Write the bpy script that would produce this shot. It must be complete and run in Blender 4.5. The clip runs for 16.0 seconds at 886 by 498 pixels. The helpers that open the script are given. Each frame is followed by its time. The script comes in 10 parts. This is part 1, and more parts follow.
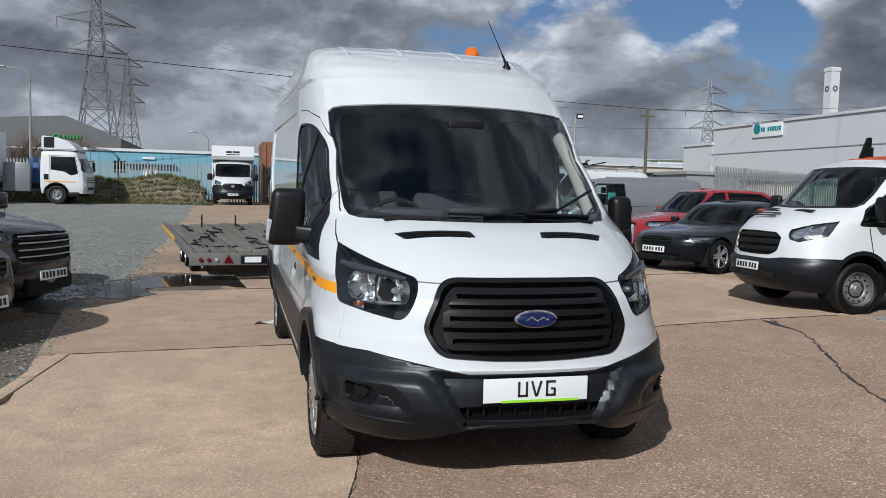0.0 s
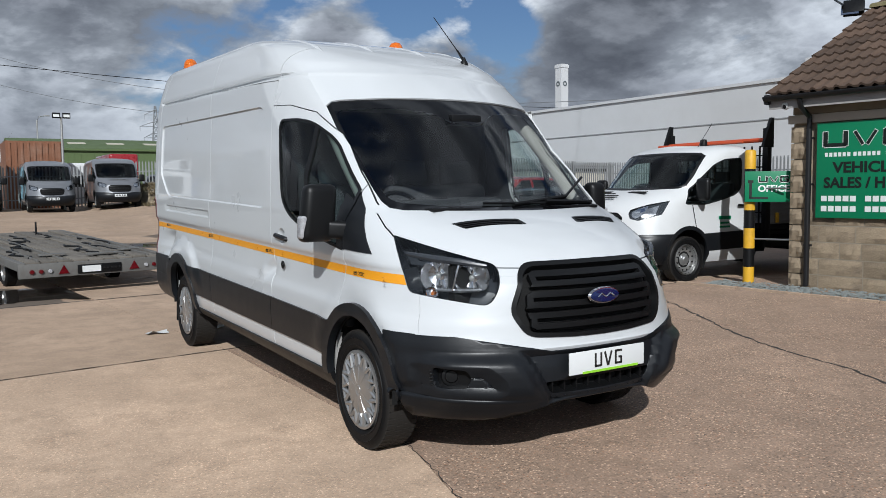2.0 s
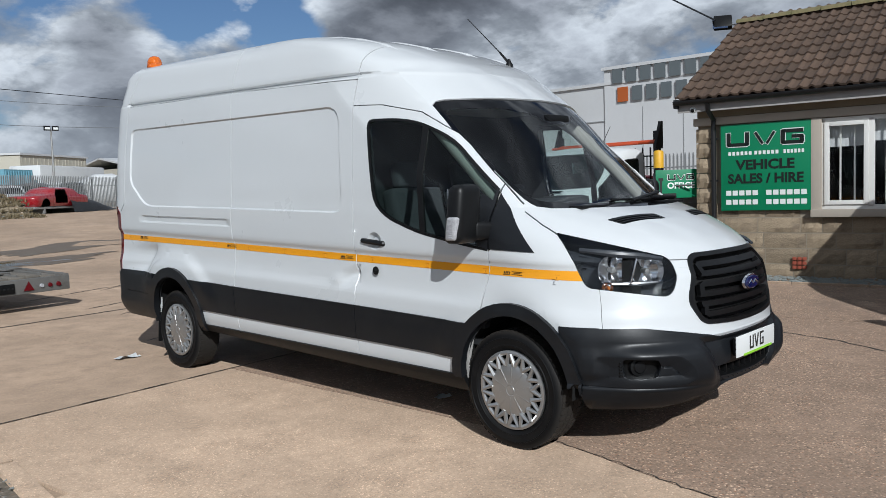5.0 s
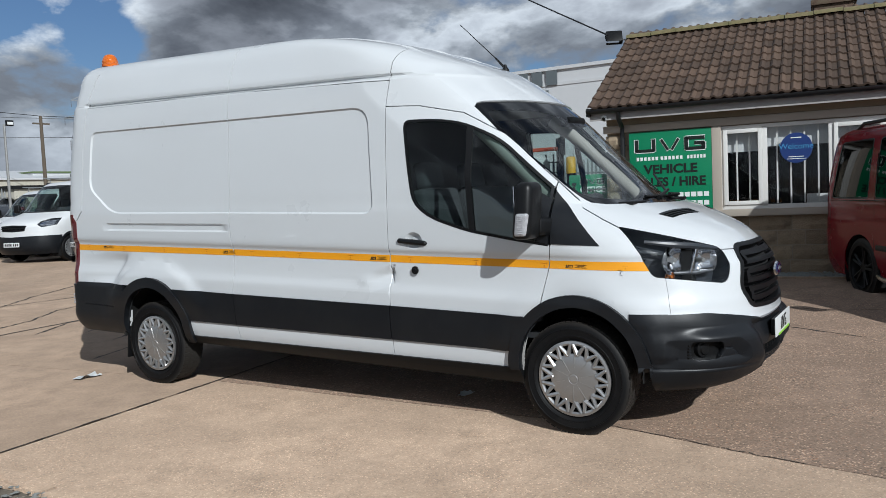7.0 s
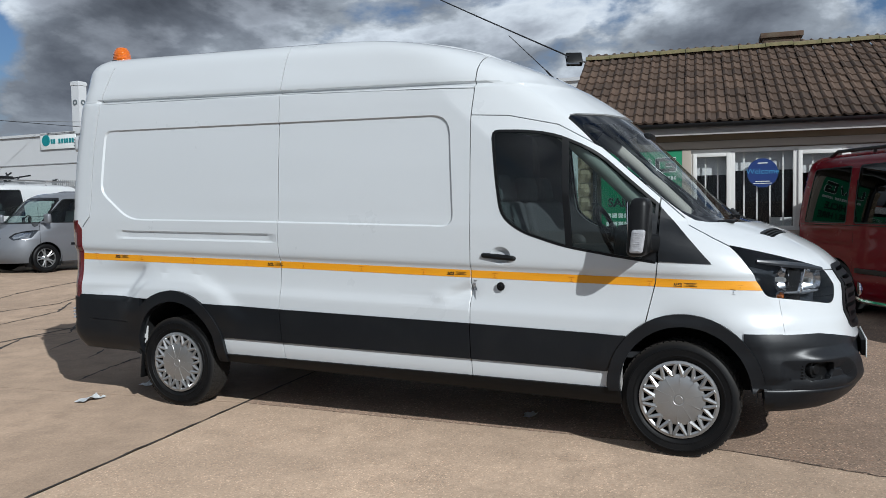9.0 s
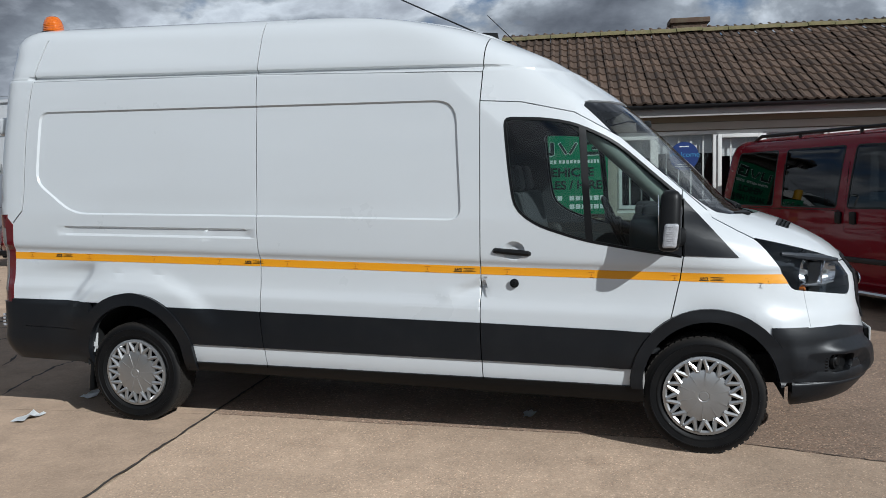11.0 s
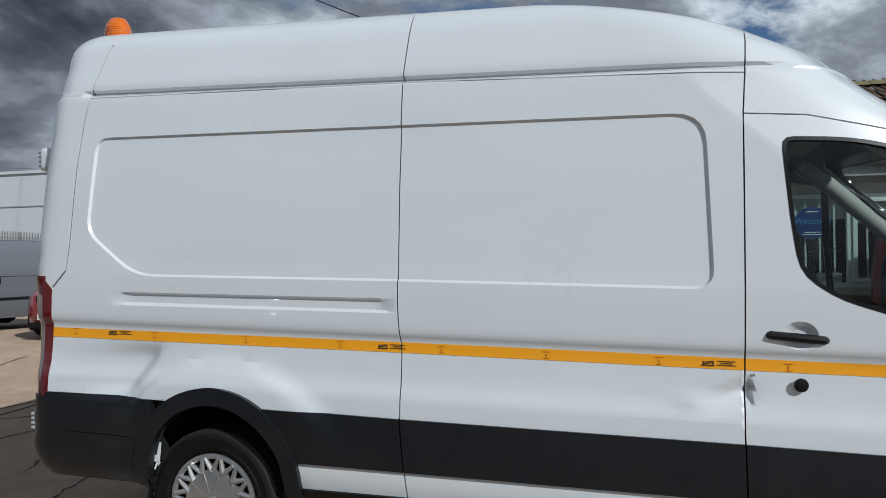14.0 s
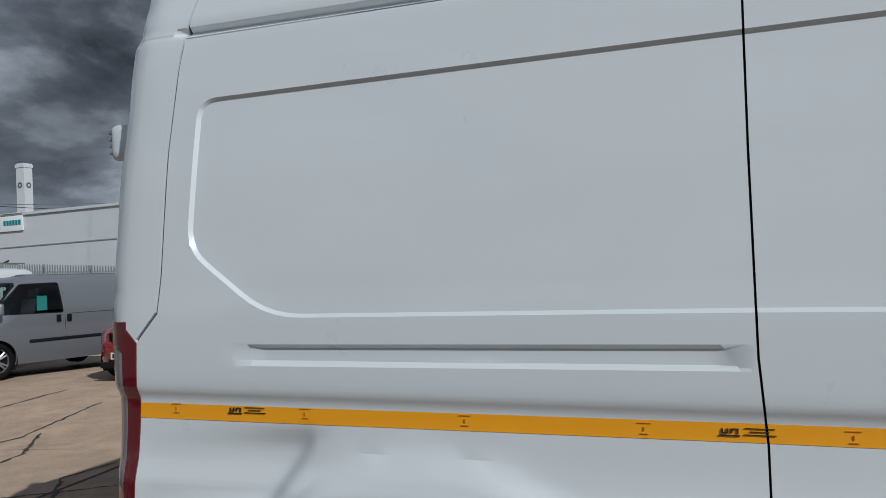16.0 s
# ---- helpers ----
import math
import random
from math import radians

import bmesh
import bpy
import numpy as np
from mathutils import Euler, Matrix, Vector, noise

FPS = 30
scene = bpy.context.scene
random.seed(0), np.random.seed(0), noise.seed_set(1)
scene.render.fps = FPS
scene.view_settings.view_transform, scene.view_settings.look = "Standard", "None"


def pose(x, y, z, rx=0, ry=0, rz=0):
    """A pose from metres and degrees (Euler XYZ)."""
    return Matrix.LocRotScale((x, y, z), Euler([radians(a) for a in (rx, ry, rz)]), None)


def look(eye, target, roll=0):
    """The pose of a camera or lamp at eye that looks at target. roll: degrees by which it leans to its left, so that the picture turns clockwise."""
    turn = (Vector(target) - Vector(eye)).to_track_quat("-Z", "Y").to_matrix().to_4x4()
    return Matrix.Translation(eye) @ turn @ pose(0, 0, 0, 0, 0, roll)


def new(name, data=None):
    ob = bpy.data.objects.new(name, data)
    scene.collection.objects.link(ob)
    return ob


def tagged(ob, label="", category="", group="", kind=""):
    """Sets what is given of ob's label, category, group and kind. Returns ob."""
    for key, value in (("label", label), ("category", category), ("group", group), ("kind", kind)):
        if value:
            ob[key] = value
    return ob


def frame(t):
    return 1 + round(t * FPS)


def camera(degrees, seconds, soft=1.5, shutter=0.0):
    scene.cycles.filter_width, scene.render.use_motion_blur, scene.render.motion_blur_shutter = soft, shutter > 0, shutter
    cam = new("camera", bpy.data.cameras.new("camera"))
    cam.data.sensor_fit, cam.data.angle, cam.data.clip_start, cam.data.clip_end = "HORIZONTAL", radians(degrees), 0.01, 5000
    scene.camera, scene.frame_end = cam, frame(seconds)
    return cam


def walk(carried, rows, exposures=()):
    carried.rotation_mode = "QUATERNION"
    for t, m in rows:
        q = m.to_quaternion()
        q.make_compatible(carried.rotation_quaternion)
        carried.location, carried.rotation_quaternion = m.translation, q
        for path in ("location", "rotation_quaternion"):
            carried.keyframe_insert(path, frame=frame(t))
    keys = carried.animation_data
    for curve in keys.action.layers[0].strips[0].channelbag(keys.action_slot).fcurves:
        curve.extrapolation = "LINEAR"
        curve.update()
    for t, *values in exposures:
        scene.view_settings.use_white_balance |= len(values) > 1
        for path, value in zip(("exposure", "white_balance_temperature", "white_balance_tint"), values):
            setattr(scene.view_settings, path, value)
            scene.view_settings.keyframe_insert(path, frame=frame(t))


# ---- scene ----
cam = camera(57.5, 16.0, soft=0.7)
PATH = [
    (0, (-1.455, -4.651, 1.533), (-0.94, -2.724, 1.392), 1.4),
    (0.5, (-1.857, -4.473, 1.511), (-1.227, -2.583, 1.336), 0.4),
    (1, (-2.28, -4.408, 1.512), (-1.536, -2.559, 1.339), -1.2),
    (1.5, (-2.654, -4.333, 1.5), (-1.703, -2.58, 1.342), -1.1),
    (2, (-3.017, -4.158, 1.504), (-1.95, -2.474, 1.353), -0.6),
    (2.5, (-3.406, -4.051, 1.502), (-2.279, -2.404, 1.364), -1.0),
    (3, (-3.689, -3.813, 1.492), (-2.492, -2.217, 1.355), -2.3),
    (3.5, (-3.968, -3.545, 1.51), (-2.677, -2.023, 1.38), -2.1),
    (4, (-4.235, -3.351, 1.519), (-2.837, -1.927, 1.383), -1.6),
    (4.5, (-4.382, -3.066, 1.511), (-2.948, -1.679, 1.365), -1.2),
    (4.7, (-4.449, -2.975, 1.51), (-3.009, -1.595, 1.363), -1.5),
    (7, (-5.444, -1.851, 1.486), (-3.741, -0.812, 1.35), -2.6),
    (7.5, (-5.565, -1.512, 1.48), (-3.832, -0.524, 1.352), -2.4),
    (8, (-5.732, -1.206, 1.482), (-3.951, -0.302, 1.395), -1.2),
    (8.5, (-5.873, -0.93, 1.495), (-4.058, -0.094, 1.42), -1.1),
    (9, (-5.816, -0.626, 1.501), (-3.986, 0.174, 1.397), -1.1),
    (11.3, (-5.731, 0.353, 1.608), (-3.795, 0.831, 1.457), -1.2),
    (11.5, (-5.692, 0.394, 1.587), (-3.755, 0.877, 1.459), -1.1),
    (12, (-5.53, 0.533, 1.595), (-3.599, 1.048, 1.512), -1.6),
    (12.5, (-5.379, 0.753, 1.586), (-3.448, 1.27, 1.52), -1.7),
    (13, (-5.211, 1.034, 1.591), (-3.273, 1.524, 1.529), -2.3),
    (13.5, (-4.81, 1.276, 1.544), (-2.881, 1.804, 1.496), -2.1),
    (14, (-4.457, 1.558, 1.511), (-2.535, 2.111, 1.535), -0.8),
    (14.5, (-4.13, 1.779, 1.569), (-2.243, 2.434, 1.666), -0.6),
    (15, (-3.828, 2.026, 1.584), (-1.959, 2.729, 1.699), -0.8),
    (15.5, (-3.493, 2.361, 1.573), (-1.616, 3.033, 1.727), -2.2),
    (16, (-3.131, 2.8, 1.535), (-1.254, 3.487, 1.609), -3.1),
]
walk(cam, [(t, look(eye, target, roll)) for t, eye, target, roll in PATH], [(0, -0.12, 5980, 8), (4.5, -0.1, 5950, 7), (9, -0.1, 5900, 6), (12, -0.15, 5900, 6), (13.5, -0.18, 5880, 6), (15, -0.45, 5860, 5), (16, -0.5, 5860, 5)])

# ---- world, sun, exposure ----
SUN_TO = Vector((0.52, 0.76, -0.56)).normalized()      # the way the sunlight travels
world = bpy.data.worlds.new("sky")
scene.world = world
world.use_nodes = True


def build_sky():
    nt = world.node_tree
    nt.nodes.clear()
    N, L = nt.nodes.new, nt.links.new
    out, bg = N("ShaderNodeOutputWorld"), N("ShaderNodeBackground")
    sky = N("ShaderNodeTexSky")
    sky.sky_type = "NISHITA"
    sky.sun_disc = False
    sky.sun_elevation = math.asin(-SUN_TO.z)
    sky.sun_rotation = math.atan2(-SUN_TO.x, -SUN_TO.y)
    sky.air_density, sky.dust_density = 1.0, 0.6
    tc = N("ShaderNodeTexCoord")
    sep = N("ShaderNodeSeparateXYZ")
    L(tc.outputs["Generated"], sep.inputs[0])

    def m(op, a, b=None, c=None):
        n = N("ShaderNodeMath")
        n.operation = op
        for i, v in enumerate((a, b, c)):
            if v is None:
                continue
            if isinstance(v, (int, float)):
                n.inputs[i].default_value = v
            else:
                L(v, n.inputs[i])
        return n.outputs[0]

    def noise_at(vec, scale, detail, rough, dist=0.0):
        n = N("ShaderNodeTexNoise")
        n.inputs["Scale"].default_value = scale
        n.inputs["Detail"].default_value = detail
        n.inputs["Roughness"].default_value = rough
        n.inputs["Distortion"].default_value = dist
        L(vec, n.inputs["Vector"])
        return n.outputs["Fac"]

    def ramp(fac, stops):
        r = N("ShaderNodeValToRGB")
        r.color_ramp.elements[0].position, r.color_ramp.elements[0].color = stops[0][0], (*stops[0][1], 1)
        r.color_ramp.elements[1].position, r.color_ramp.elements[1].color = stops[-1][0], (*stops[-1][1], 1)
        for p, c in stops[1:-1]:
            e = r.color_ramp.elements.new(p)
            e.color = (*c, 1)
        L(fac, r.inputs[0])
        return r.outputs[0]

    # clouds lie on a flat layer: the direction is divided by its height
    up = m("ADD", m("MAXIMUM", sep.outputs[2], 0.0), 0.70)
    comb = N("ShaderNodeCombineXYZ")
    L(m("DIVIDE", sep.outputs[0], up), comb.inputs[0])
    L(m("DIVIDE", sep.outputs[1], up), comb.inputs[1])
    L(m("MULTIPLY", sep.outputs[2], 1.7), comb.inputs[2])
    big = N("ShaderNodeMapping")
    big.inputs["Location"].default_value = CLOUD_SHIFT
    L(comb.outputs[0], big.inputs[0])
    shift = N("ShaderNodeMapping")
    shift.inputs["Location"].default_value = (CLOUD_SHIFT[0] - 0.02, CLOUD_SHIFT[1] - 0.03, CLOUD_SHIFT[2] + 0.075)
    L(comb.outputs[0], shift.inputs[0])
    lump = noise_at(big.outputs[0], 3.7, 12.0, 0.57, 0.15)
    lump_up = noise_at(shift.outputs[0], 3.7, 10.0, 0.55, 0.15)
    # broad gaps and heavy banks of the cloud cover: bearing, height, width, amount
    bank = None
    for az, el, wd, amt in CLOUD_BANKS:
        dt = N("ShaderNodeVectorMath")
        dt.operation = "DOT_PRODUCT"
        L(tc.outputs["Generated"], dt.inputs[0])
        ca = math.cos(radians(el))
        dt.inputs[1].default_value = (math.sin(radians(az)) * ca, math.cos(radians(az)) * ca, math.sin(radians(el)))
        g = m("POWER", m("MAXIMUM", dt.outputs["Value"], 0.0), 1.0 / (1 - math.cos(radians(wd))))
        bank = m("MULTIPLY", g, amt) if bank is None else m("ADD", bank, m("MULTIPLY", g, amt))
    dens = m("ADD", lump, bank)
    dens_up = m("ADD", lump_up, bank)
    cover = ramp(dens, [(0.355, (0, 0, 0)), (0.41, (0.6, 0.6, 0.6)), (0.46, (1, 1, 1))])
    # thick parts are grey below, thin rims are white where they meet the sun
    lit = m("ADD", m("MULTIPLY", m("SUBTRACT", dens, dens_up), 2.6), 0.5)
    thick = ramp(dens, [(0.40, (0.95, 0.97, 1.0)), (0.49, (0.74, 0.77, 0.82)), (0.58, (0.46, 0.48, 0.53)), (0.76, (0.20, 0.21, 0.24))])
    rim = ramp(lit, [(0.30, (0.46, 0.47, 0.50)), (0.50, (0.80, 0.81, 0.83)), (0.72, (1.7, 1.68, 1.65))])
    cloud = N("ShaderNodeMix")
    cloud.data_type, cloud.blend_type = "RGBA", "MULTIPLY"
    cloud.inputs[0].default_value = 1.0
    L(thick, cloud.inputs[6])
    L(rim, cloud.inputs[7])
    gain = N("ShaderNodeMix")
    gain.data_type, gain.blend_type = "RGBA", "MULTIPLY"
    gain.inputs[0].default_value = 1.0
    L(cloud.outputs[2], gain.inputs[6])
    gain.inputs[7].default_value = (CLOUD_GAIN, CLOUD_GAIN, CLOUD_GAIN, 1)
    # paler, greyer towards the horizon
    low = N("ShaderNodeMix")
    low.data_type = "RGBA"
    L(ramp(sep.outputs[2], [(0.0, (0.7, 0.7, 0.7)), (0.13, (0, 0, 0))]), low.inputs[0])
    L(gain.outputs[2], low.inputs[6])
    low.inputs[7].default_value = (5.2, 5.5, 6.0, 1)
    blue = N("ShaderNodeMix")
    blue.data_type, blue.blend_type = "RGBA", "MULTIPLY"
    blue.inputs[0].default_value = 1.0
    L(sky.outputs[0], blue.inputs[6])
    blue.inputs[7].default_value = (0.62, 0.72, 0.9, 1)
    mix = N("ShaderNodeMix")
    mix.data_type = "RGBA"
    L(cover, mix.inputs[0])
    L(blue.outputs[2], mix.inputs[6])
    L(low.outputs[2], mix.inputs[7])
    L(mix.outputs[2], bg.inputs[0])
    bg.inputs[1].default_value = 0.070
    L(bg.outputs[0], out.inputs[0])


CLOUD_SHIFT = (3.3, 1.2, 0.4)
CLOUD_GAIN = 8.3
CLOUD_BANKS = ((-6, 13, 10, 0.10), (8, 14, 6, 0.07), (24.6, 10.5, 2.0, 0.16), (22, 13, 2.5, -0.10), (30.5, 12.5, 3.2, -0.34), (37, 11.5, 3.4, -0.36), (29, 7, 4, 0.08), (47, 14.5, 4.5, 0.20), (54, 16, 5, 0.24), (52, 9.8, 3.6, -0.07), (57, 9.5, 3.5, -0.05), (47, 5.5, 4, 0.07),
               (58, 21, 8, 0.12), (70, 11.5, 7, -0.05), (82, 14, 4, -0.12), (94, 12.5, 5, -0.15), (92, 19, 5, -0.16), (100, 11, 3, 0.02))
build_sky()
sun = new("sun", bpy.data.lights.new("sun", "SUN"))
sun.data.energy, sun.data.angle, sun.data.color = 4.0, radians(0.55), (1.0, 0.965, 0.92)
sun.matrix_world = look((0, 0, 30), Vector((0, 0, 30)) + SUN_TO)
scene.view_settings.exposure = 0.0

# ---- materials ----
def mat(name, base, rough=0.5, metal=0.0, var=0.08, scale=6.0, fine=60.0, bump=0.0, coat=0.0, tint=None, dirt=None, dirt_amt=0.0, spec=0.5, rvar=0.08, per_object=0.0):
    """Principled material with a broad stain and a fine grain, at the object's real size."""
    ma = bpy.data.materials.new(name)
    ma.use_nodes = True
    nt = ma.node_tree
    bs = nt.nodes["Principled BSDF"]
    N, L = nt.nodes.new, nt.links.new
    tc = N("ShaderNodeTexCoord")
    n1, n2 = N("ShaderNodeTexNoise"), N("ShaderNodeTexNoise")
    n1.inputs["Scale"].default_value, n1.inputs["Detail"].default_value, n1.inputs["Roughness"].default_value = scale, 5, 0.6
    n2.inputs["Scale"].default_value, n2.inputs["Detail"].default_value = fine, 3
    L(tc.outputs["Object"], n1.inputs["Vector"])
    L(tc.outputs["Object"], n2.inputs["Vector"])
    mix = N("ShaderNodeMix")
    mix.data_type = "RGBA"
    lo = [max(0.0, c * (1 - var)) for c in base]
    hi = [min(1.0, c * (1 + var)) for c in (tint or base)]
    mix.inputs[6].default_value, mix.inputs[7].default_value = (*lo, 1), (*hi, 1)
    avg = N("ShaderNodeMath")
    avg.operation = "MULTIPLY_ADD"
    avg.inputs[1].default_value, avg.inputs[2].default_value = 0.45, 0.0
    L(n2.outputs["Fac"], avg.inputs[0])
    add = N("ShaderNodeMath")
    add.operation = "MULTIPLY_ADD"
    add.inputs[1].default_value = 0.6
    L(n1.outputs["Fac"], add.inputs[0])
    L(avg.outputs[0], add.inputs[2])
    L(add.outputs[0], mix.inputs[0])
    col = mix.outputs[2]
    if dirt:
        n3 = N("ShaderNodeTexNoise")
        n3.inputs["Scale"].default_value, n3.inputs["Detail"].default_value, n3.inputs["Roughness"].default_value = scale * 0.35, 8, 0.7
        L(tc.outputs["Object"], n3.inputs["Vector"])
        rp = N("ShaderNodeValToRGB")
        rp.color_ramp.elements[0].position, rp.color_ramp.elements[1].position = 0.50, 0.68
        rp.color_ramp.elements[1].color = (dirt_amt, dirt_amt, dirt_amt, 1)
        L(n3.outputs["Fac"], rp.inputs[0])
        dm = N("ShaderNodeMix")
        dm.data_type = "RGBA"
        dm.inputs[7].default_value = (*dirt, 1)
        L(rp.outputs[0], dm.inputs[0])
        L(col, dm.inputs[6])
        col = dm.outputs[2]
    if per_object:
        oi = N("ShaderNodeObjectInfo")
        hs = N("ShaderNodeHueSaturation")
        mr = N("ShaderNodeMapRange")
        mr.inputs[3].default_value, mr.inputs[4].default_value = 1 - per_object, 1 + per_object
        L(oi.outputs["Random"], mr.inputs[0])
        L(mr.outputs[0], hs.inputs["Value"])
        L(col, hs.inputs["Color"])
        col = hs.outputs[0]
    L(col, bs.inputs["Base Color"])
    rr = N("ShaderNodeMapRange")
    rr.inputs[3].default_value, rr.inputs[4].default_value = max(0.02, rough - rvar), min(1.0, rough + rvar)
    L(n1.outputs["Fac"], rr.inputs[0])
    L(rr.outputs[0], bs.inputs["Roughness"])
    bs.inputs["Metallic"].default_value = metal
    bs.inputs["Specular IOR Level"].default_value = spec
    if coat:
        bs.inputs["Coat Weight"].default_value = coat
        bs.inputs["Coat Roughness"].default_value = 0.03
    if bump:
        bp = N("ShaderNodeBump")
        bp.inputs["Strength"].default_value, bp.inputs["Distance"].default_value = 0.6, bump
        L(add.outputs[0], bp.inputs["Height"])
        L(bp.outputs[0], bs.inputs["Normal"])
    return ma


def glass(name, tint=(0.55, 0.62, 0.6), f0=0.05, rough=0.0):
    """Thin pane: mostly clear and tinted, with a mirror-like gloss."""
    ma = bpy.data.materials.new(name)
    ma.use_nodes = True
    nt = ma.node_tree
    nt.nodes.clear()
    N, L = nt.nodes.new, nt.links.new
    out, tr, gl, mx = N("ShaderNodeOutputMaterial"), N("ShaderNodeBsdfTransparent"), N("ShaderNodeBsdfGlossy"), N("ShaderNodeMixShader")
    tr.inputs[0].default_value = (*tint, 1)
    gl.inputs["Roughness"].default_value = rough
    fr = N("ShaderNodeLayerWeight")
    fr.inputs[0].default_value = 0.5
    pw = N("ShaderNodeMath")
    pw.operation = "POWER"
    pw.inputs[1].default_value = 5.0
    L(fr.outputs["Facing"], pw.inputs[0])
    md = N("ShaderNodeMath")
    md.operation = "MULTIPLY_ADD"
    md.inputs[1].default_value, md.inputs[2].default_value = 0.94, f0
    L(pw.outputs[0], md.inputs[0])
    L(md.outputs[0], mx.inputs[0])
    L(tr.outputs[0], mx.inputs[1])
    L(gl.outputs[0], mx.inputs[2])
    L(mx.outputs[0], out.inputs[0])
    return ma


M = {}
M["white_paint"] = mat("white_paint", (0.67, 0.69, 0.70), 0.30, var=0.012, scale=2.2, fine=500, coat=0.9, dirt=(0.55, 0.53, 0.5), dirt_amt=0.05)
M["white_plain"] = mat("white_plain", (0.68, 0.69, 0.69), 0.4, var=0.03, scale=3, coat=0.3, dirt=(0.45, 0.43, 0.4), dirt_amt=0.15)
M["trim"] = mat("grey_plastic", (0.0088, 0.0100, 0.0122), 0.38, var=0.16, scale=9, fine=900, bump=0.0004, dirt=(0.08, 0.078, 0.075), dirt_amt=0.06, spec=0.42, rvar=0.06)
M["black"] = mat("black_plastic", (0.006, 0.0062, 0.0067), 0.42, var=0.15, scale=12, fine=600, bump=0.0003, spec=0.3)
M["gap"] = mat("dark_gap", (0.004, 0.004, 0.004), 0.9, var=0.1)
M["cabin"] = mat("cabin_trim_room_shade", (0.026, 0.028, 0.031), 0.7, var=0.12, scale=8, fine=300, bump=0.0006)
M["cabin_pale"] = mat("pale_pillar_trim", (0.36, 0.35, 0.32), 0.75, var=0.05, scale=6, fine=400)
M["fabric"] = mat("seat_fabric", (0.045, 0.047, 0.052), 0.9, var=0.2, scale=20, fine=900, bump=0.001)
M["tyre"] = mat("tyre_rubber", (0.0065, 0.0065, 0.007), 0.52, var=0.2, scale=14, fine=220, bump=0.0015, dirt=(0.06, 0.053, 0.045), dirt_amt=0.10, spec=0.2)
M["silver"] = mat("silver_wheel_cover", (0.50, 0.50, 0.495), 0.33, metal=0.8, var=0.06, scale=9, fine=250, dirt=(0.25, 0.22, 0.19), dirt_amt=0.2)
M["steel"] = mat("bare_steel", (0.42, 0.42, 0.42), 0.35, metal=0.9, var=0.1, scale=9)
M["chrome"] = mat("chrome", (0.82, 0.82, 0.82), 0.08, metal=1.0, var=0.02, rvar=0.02)
M["reflector"] = mat("lamp_reflector", (0.74, 0.75, 0.78), 0.16, metal=1.0, var=0.1, scale=40, fine=200, rvar=0.05)
M["amber"] = mat("amber_lens", (0.42, 0.06, 0.003), 0.12, var=0.25, tint=(0.85, 0.19, 0.008), scale=22, fine=50, coat=0.8)
M["lamp_housing"] = mat("lamp_housing", (0.035, 0.040, 0.048), 0.22, var=0.2, scale=30)
M["lamp_grey"] = mat("smoky_lens", (0.27, 0.25, 0.25), 0.15, var=0.15, scale=50, coat=0.8)
M["galvanised_bare"] = mat("bare_galvanised", (0.5, 0.49, 0.47), 0.5, metal=0.2, var=0.2, scale=14, fine=90, dirt=(0.16, 0.13, 0.1), dirt_amt=0.5)
M["tape_mark"] = mat("tape_mark", (0.55, 0.215, 0.012), 0.5, var=0.1)
M["lamp_bright"] = mat("lamp_inside", (0.04, 0.042, 0.045), 0.15, metal=0.8, var=0.1, tint=(0.6, 0.61, 0.63), scale=16, fine=60, rvar=0.1)
M["amber_dim"] = mat("amber_bulb", (0.45, 0.13, 0.02), 0.2, var=0.2, scale=60, coat=0.5)
M["red_lens"] = mat("red_lens", (0.115, 0.004, 0.008), 0.10, var=0.1, scale=40, coat=0.8)
M["clear_lens"] = mat("clear_lens_block", (0.12, 0.12, 0.13), 0.12, var=0.2, tint=(0.6, 0.6, 0.62), scale=45, fine=160, coat=0.8)
M["orange"] = mat("orange_reflective_tape", (0.86, 0.36, 0.012), 0.33, var=0.06, scale=14, fine=800)
M["ink"] = mat("black_print", (0.02, 0.018, 0.015), 0.6, var=0.1)
M["plate_white"] = mat("plate_white", (0.78, 0.79, 0.78), 0.3, var=0.02)
M["plate_yellow"] = mat("plate_yellow", (0.75, 0.52, 0.03), 0.3, var=0.02)
M["lime"] = mat("lime_strip", (0.32, 0.68, 0.04), 0.35, var=0.03)
M["blue_badge"] = mat("blue_enamel", (0.005, 0.013, 0.075), 0.2, var=0.05, coat=1.0)
M["glass"] = glass("window_glass", (0.60, 0.70, 0.68))
M["glass_screen"] = glass("windscreen_glass", (0.84, 0.89, 0.88), 0.085)
M["glass_dark"] = glass("privacy_glass", (0.10, 0.11, 0.115))
M["glass_clear"] = glass("clear_cover", (0.93, 0.94, 0.94), 0.028)
M["black_paint"] = mat("black_car_paint", (0.006, 0.007, 0.010), 0.25, var=0.1, coat=0.6, spec=0.2)
M["red_paint"] = mat("red_car_paint", (0.30, 0.010, 0.016), 0.28, var=0.05, coat=1.0)
M["dark_red_paint"] = mat("dark_red_paint", (0.170, 0.002, 0.010), 0.25, var=0.05, coat=0.35, spec=0.15)
M["grey_paint"] = mat("grey_metallic_paint", (0.045, 0.050, 0.060), 0.25, metal=0.2, var=0.05, coat=1.0)
M["dark_grey_paint"] = mat("dark_grey_metallic_paint", (0.011, 0.013, 0.019), 0.25, metal=0.2, var=0.05, coat=1.0)
M["frit"] = mat("black_screen_edge", (0.004, 0.0043, 0.005), 0.06, var=0.05, rvar=0.01)
M["silver_paint"] = mat("silver_car_paint", (0.235, 0.243, 0.26), 0.34, metal=0.45, var=0.04, coat=0.8)
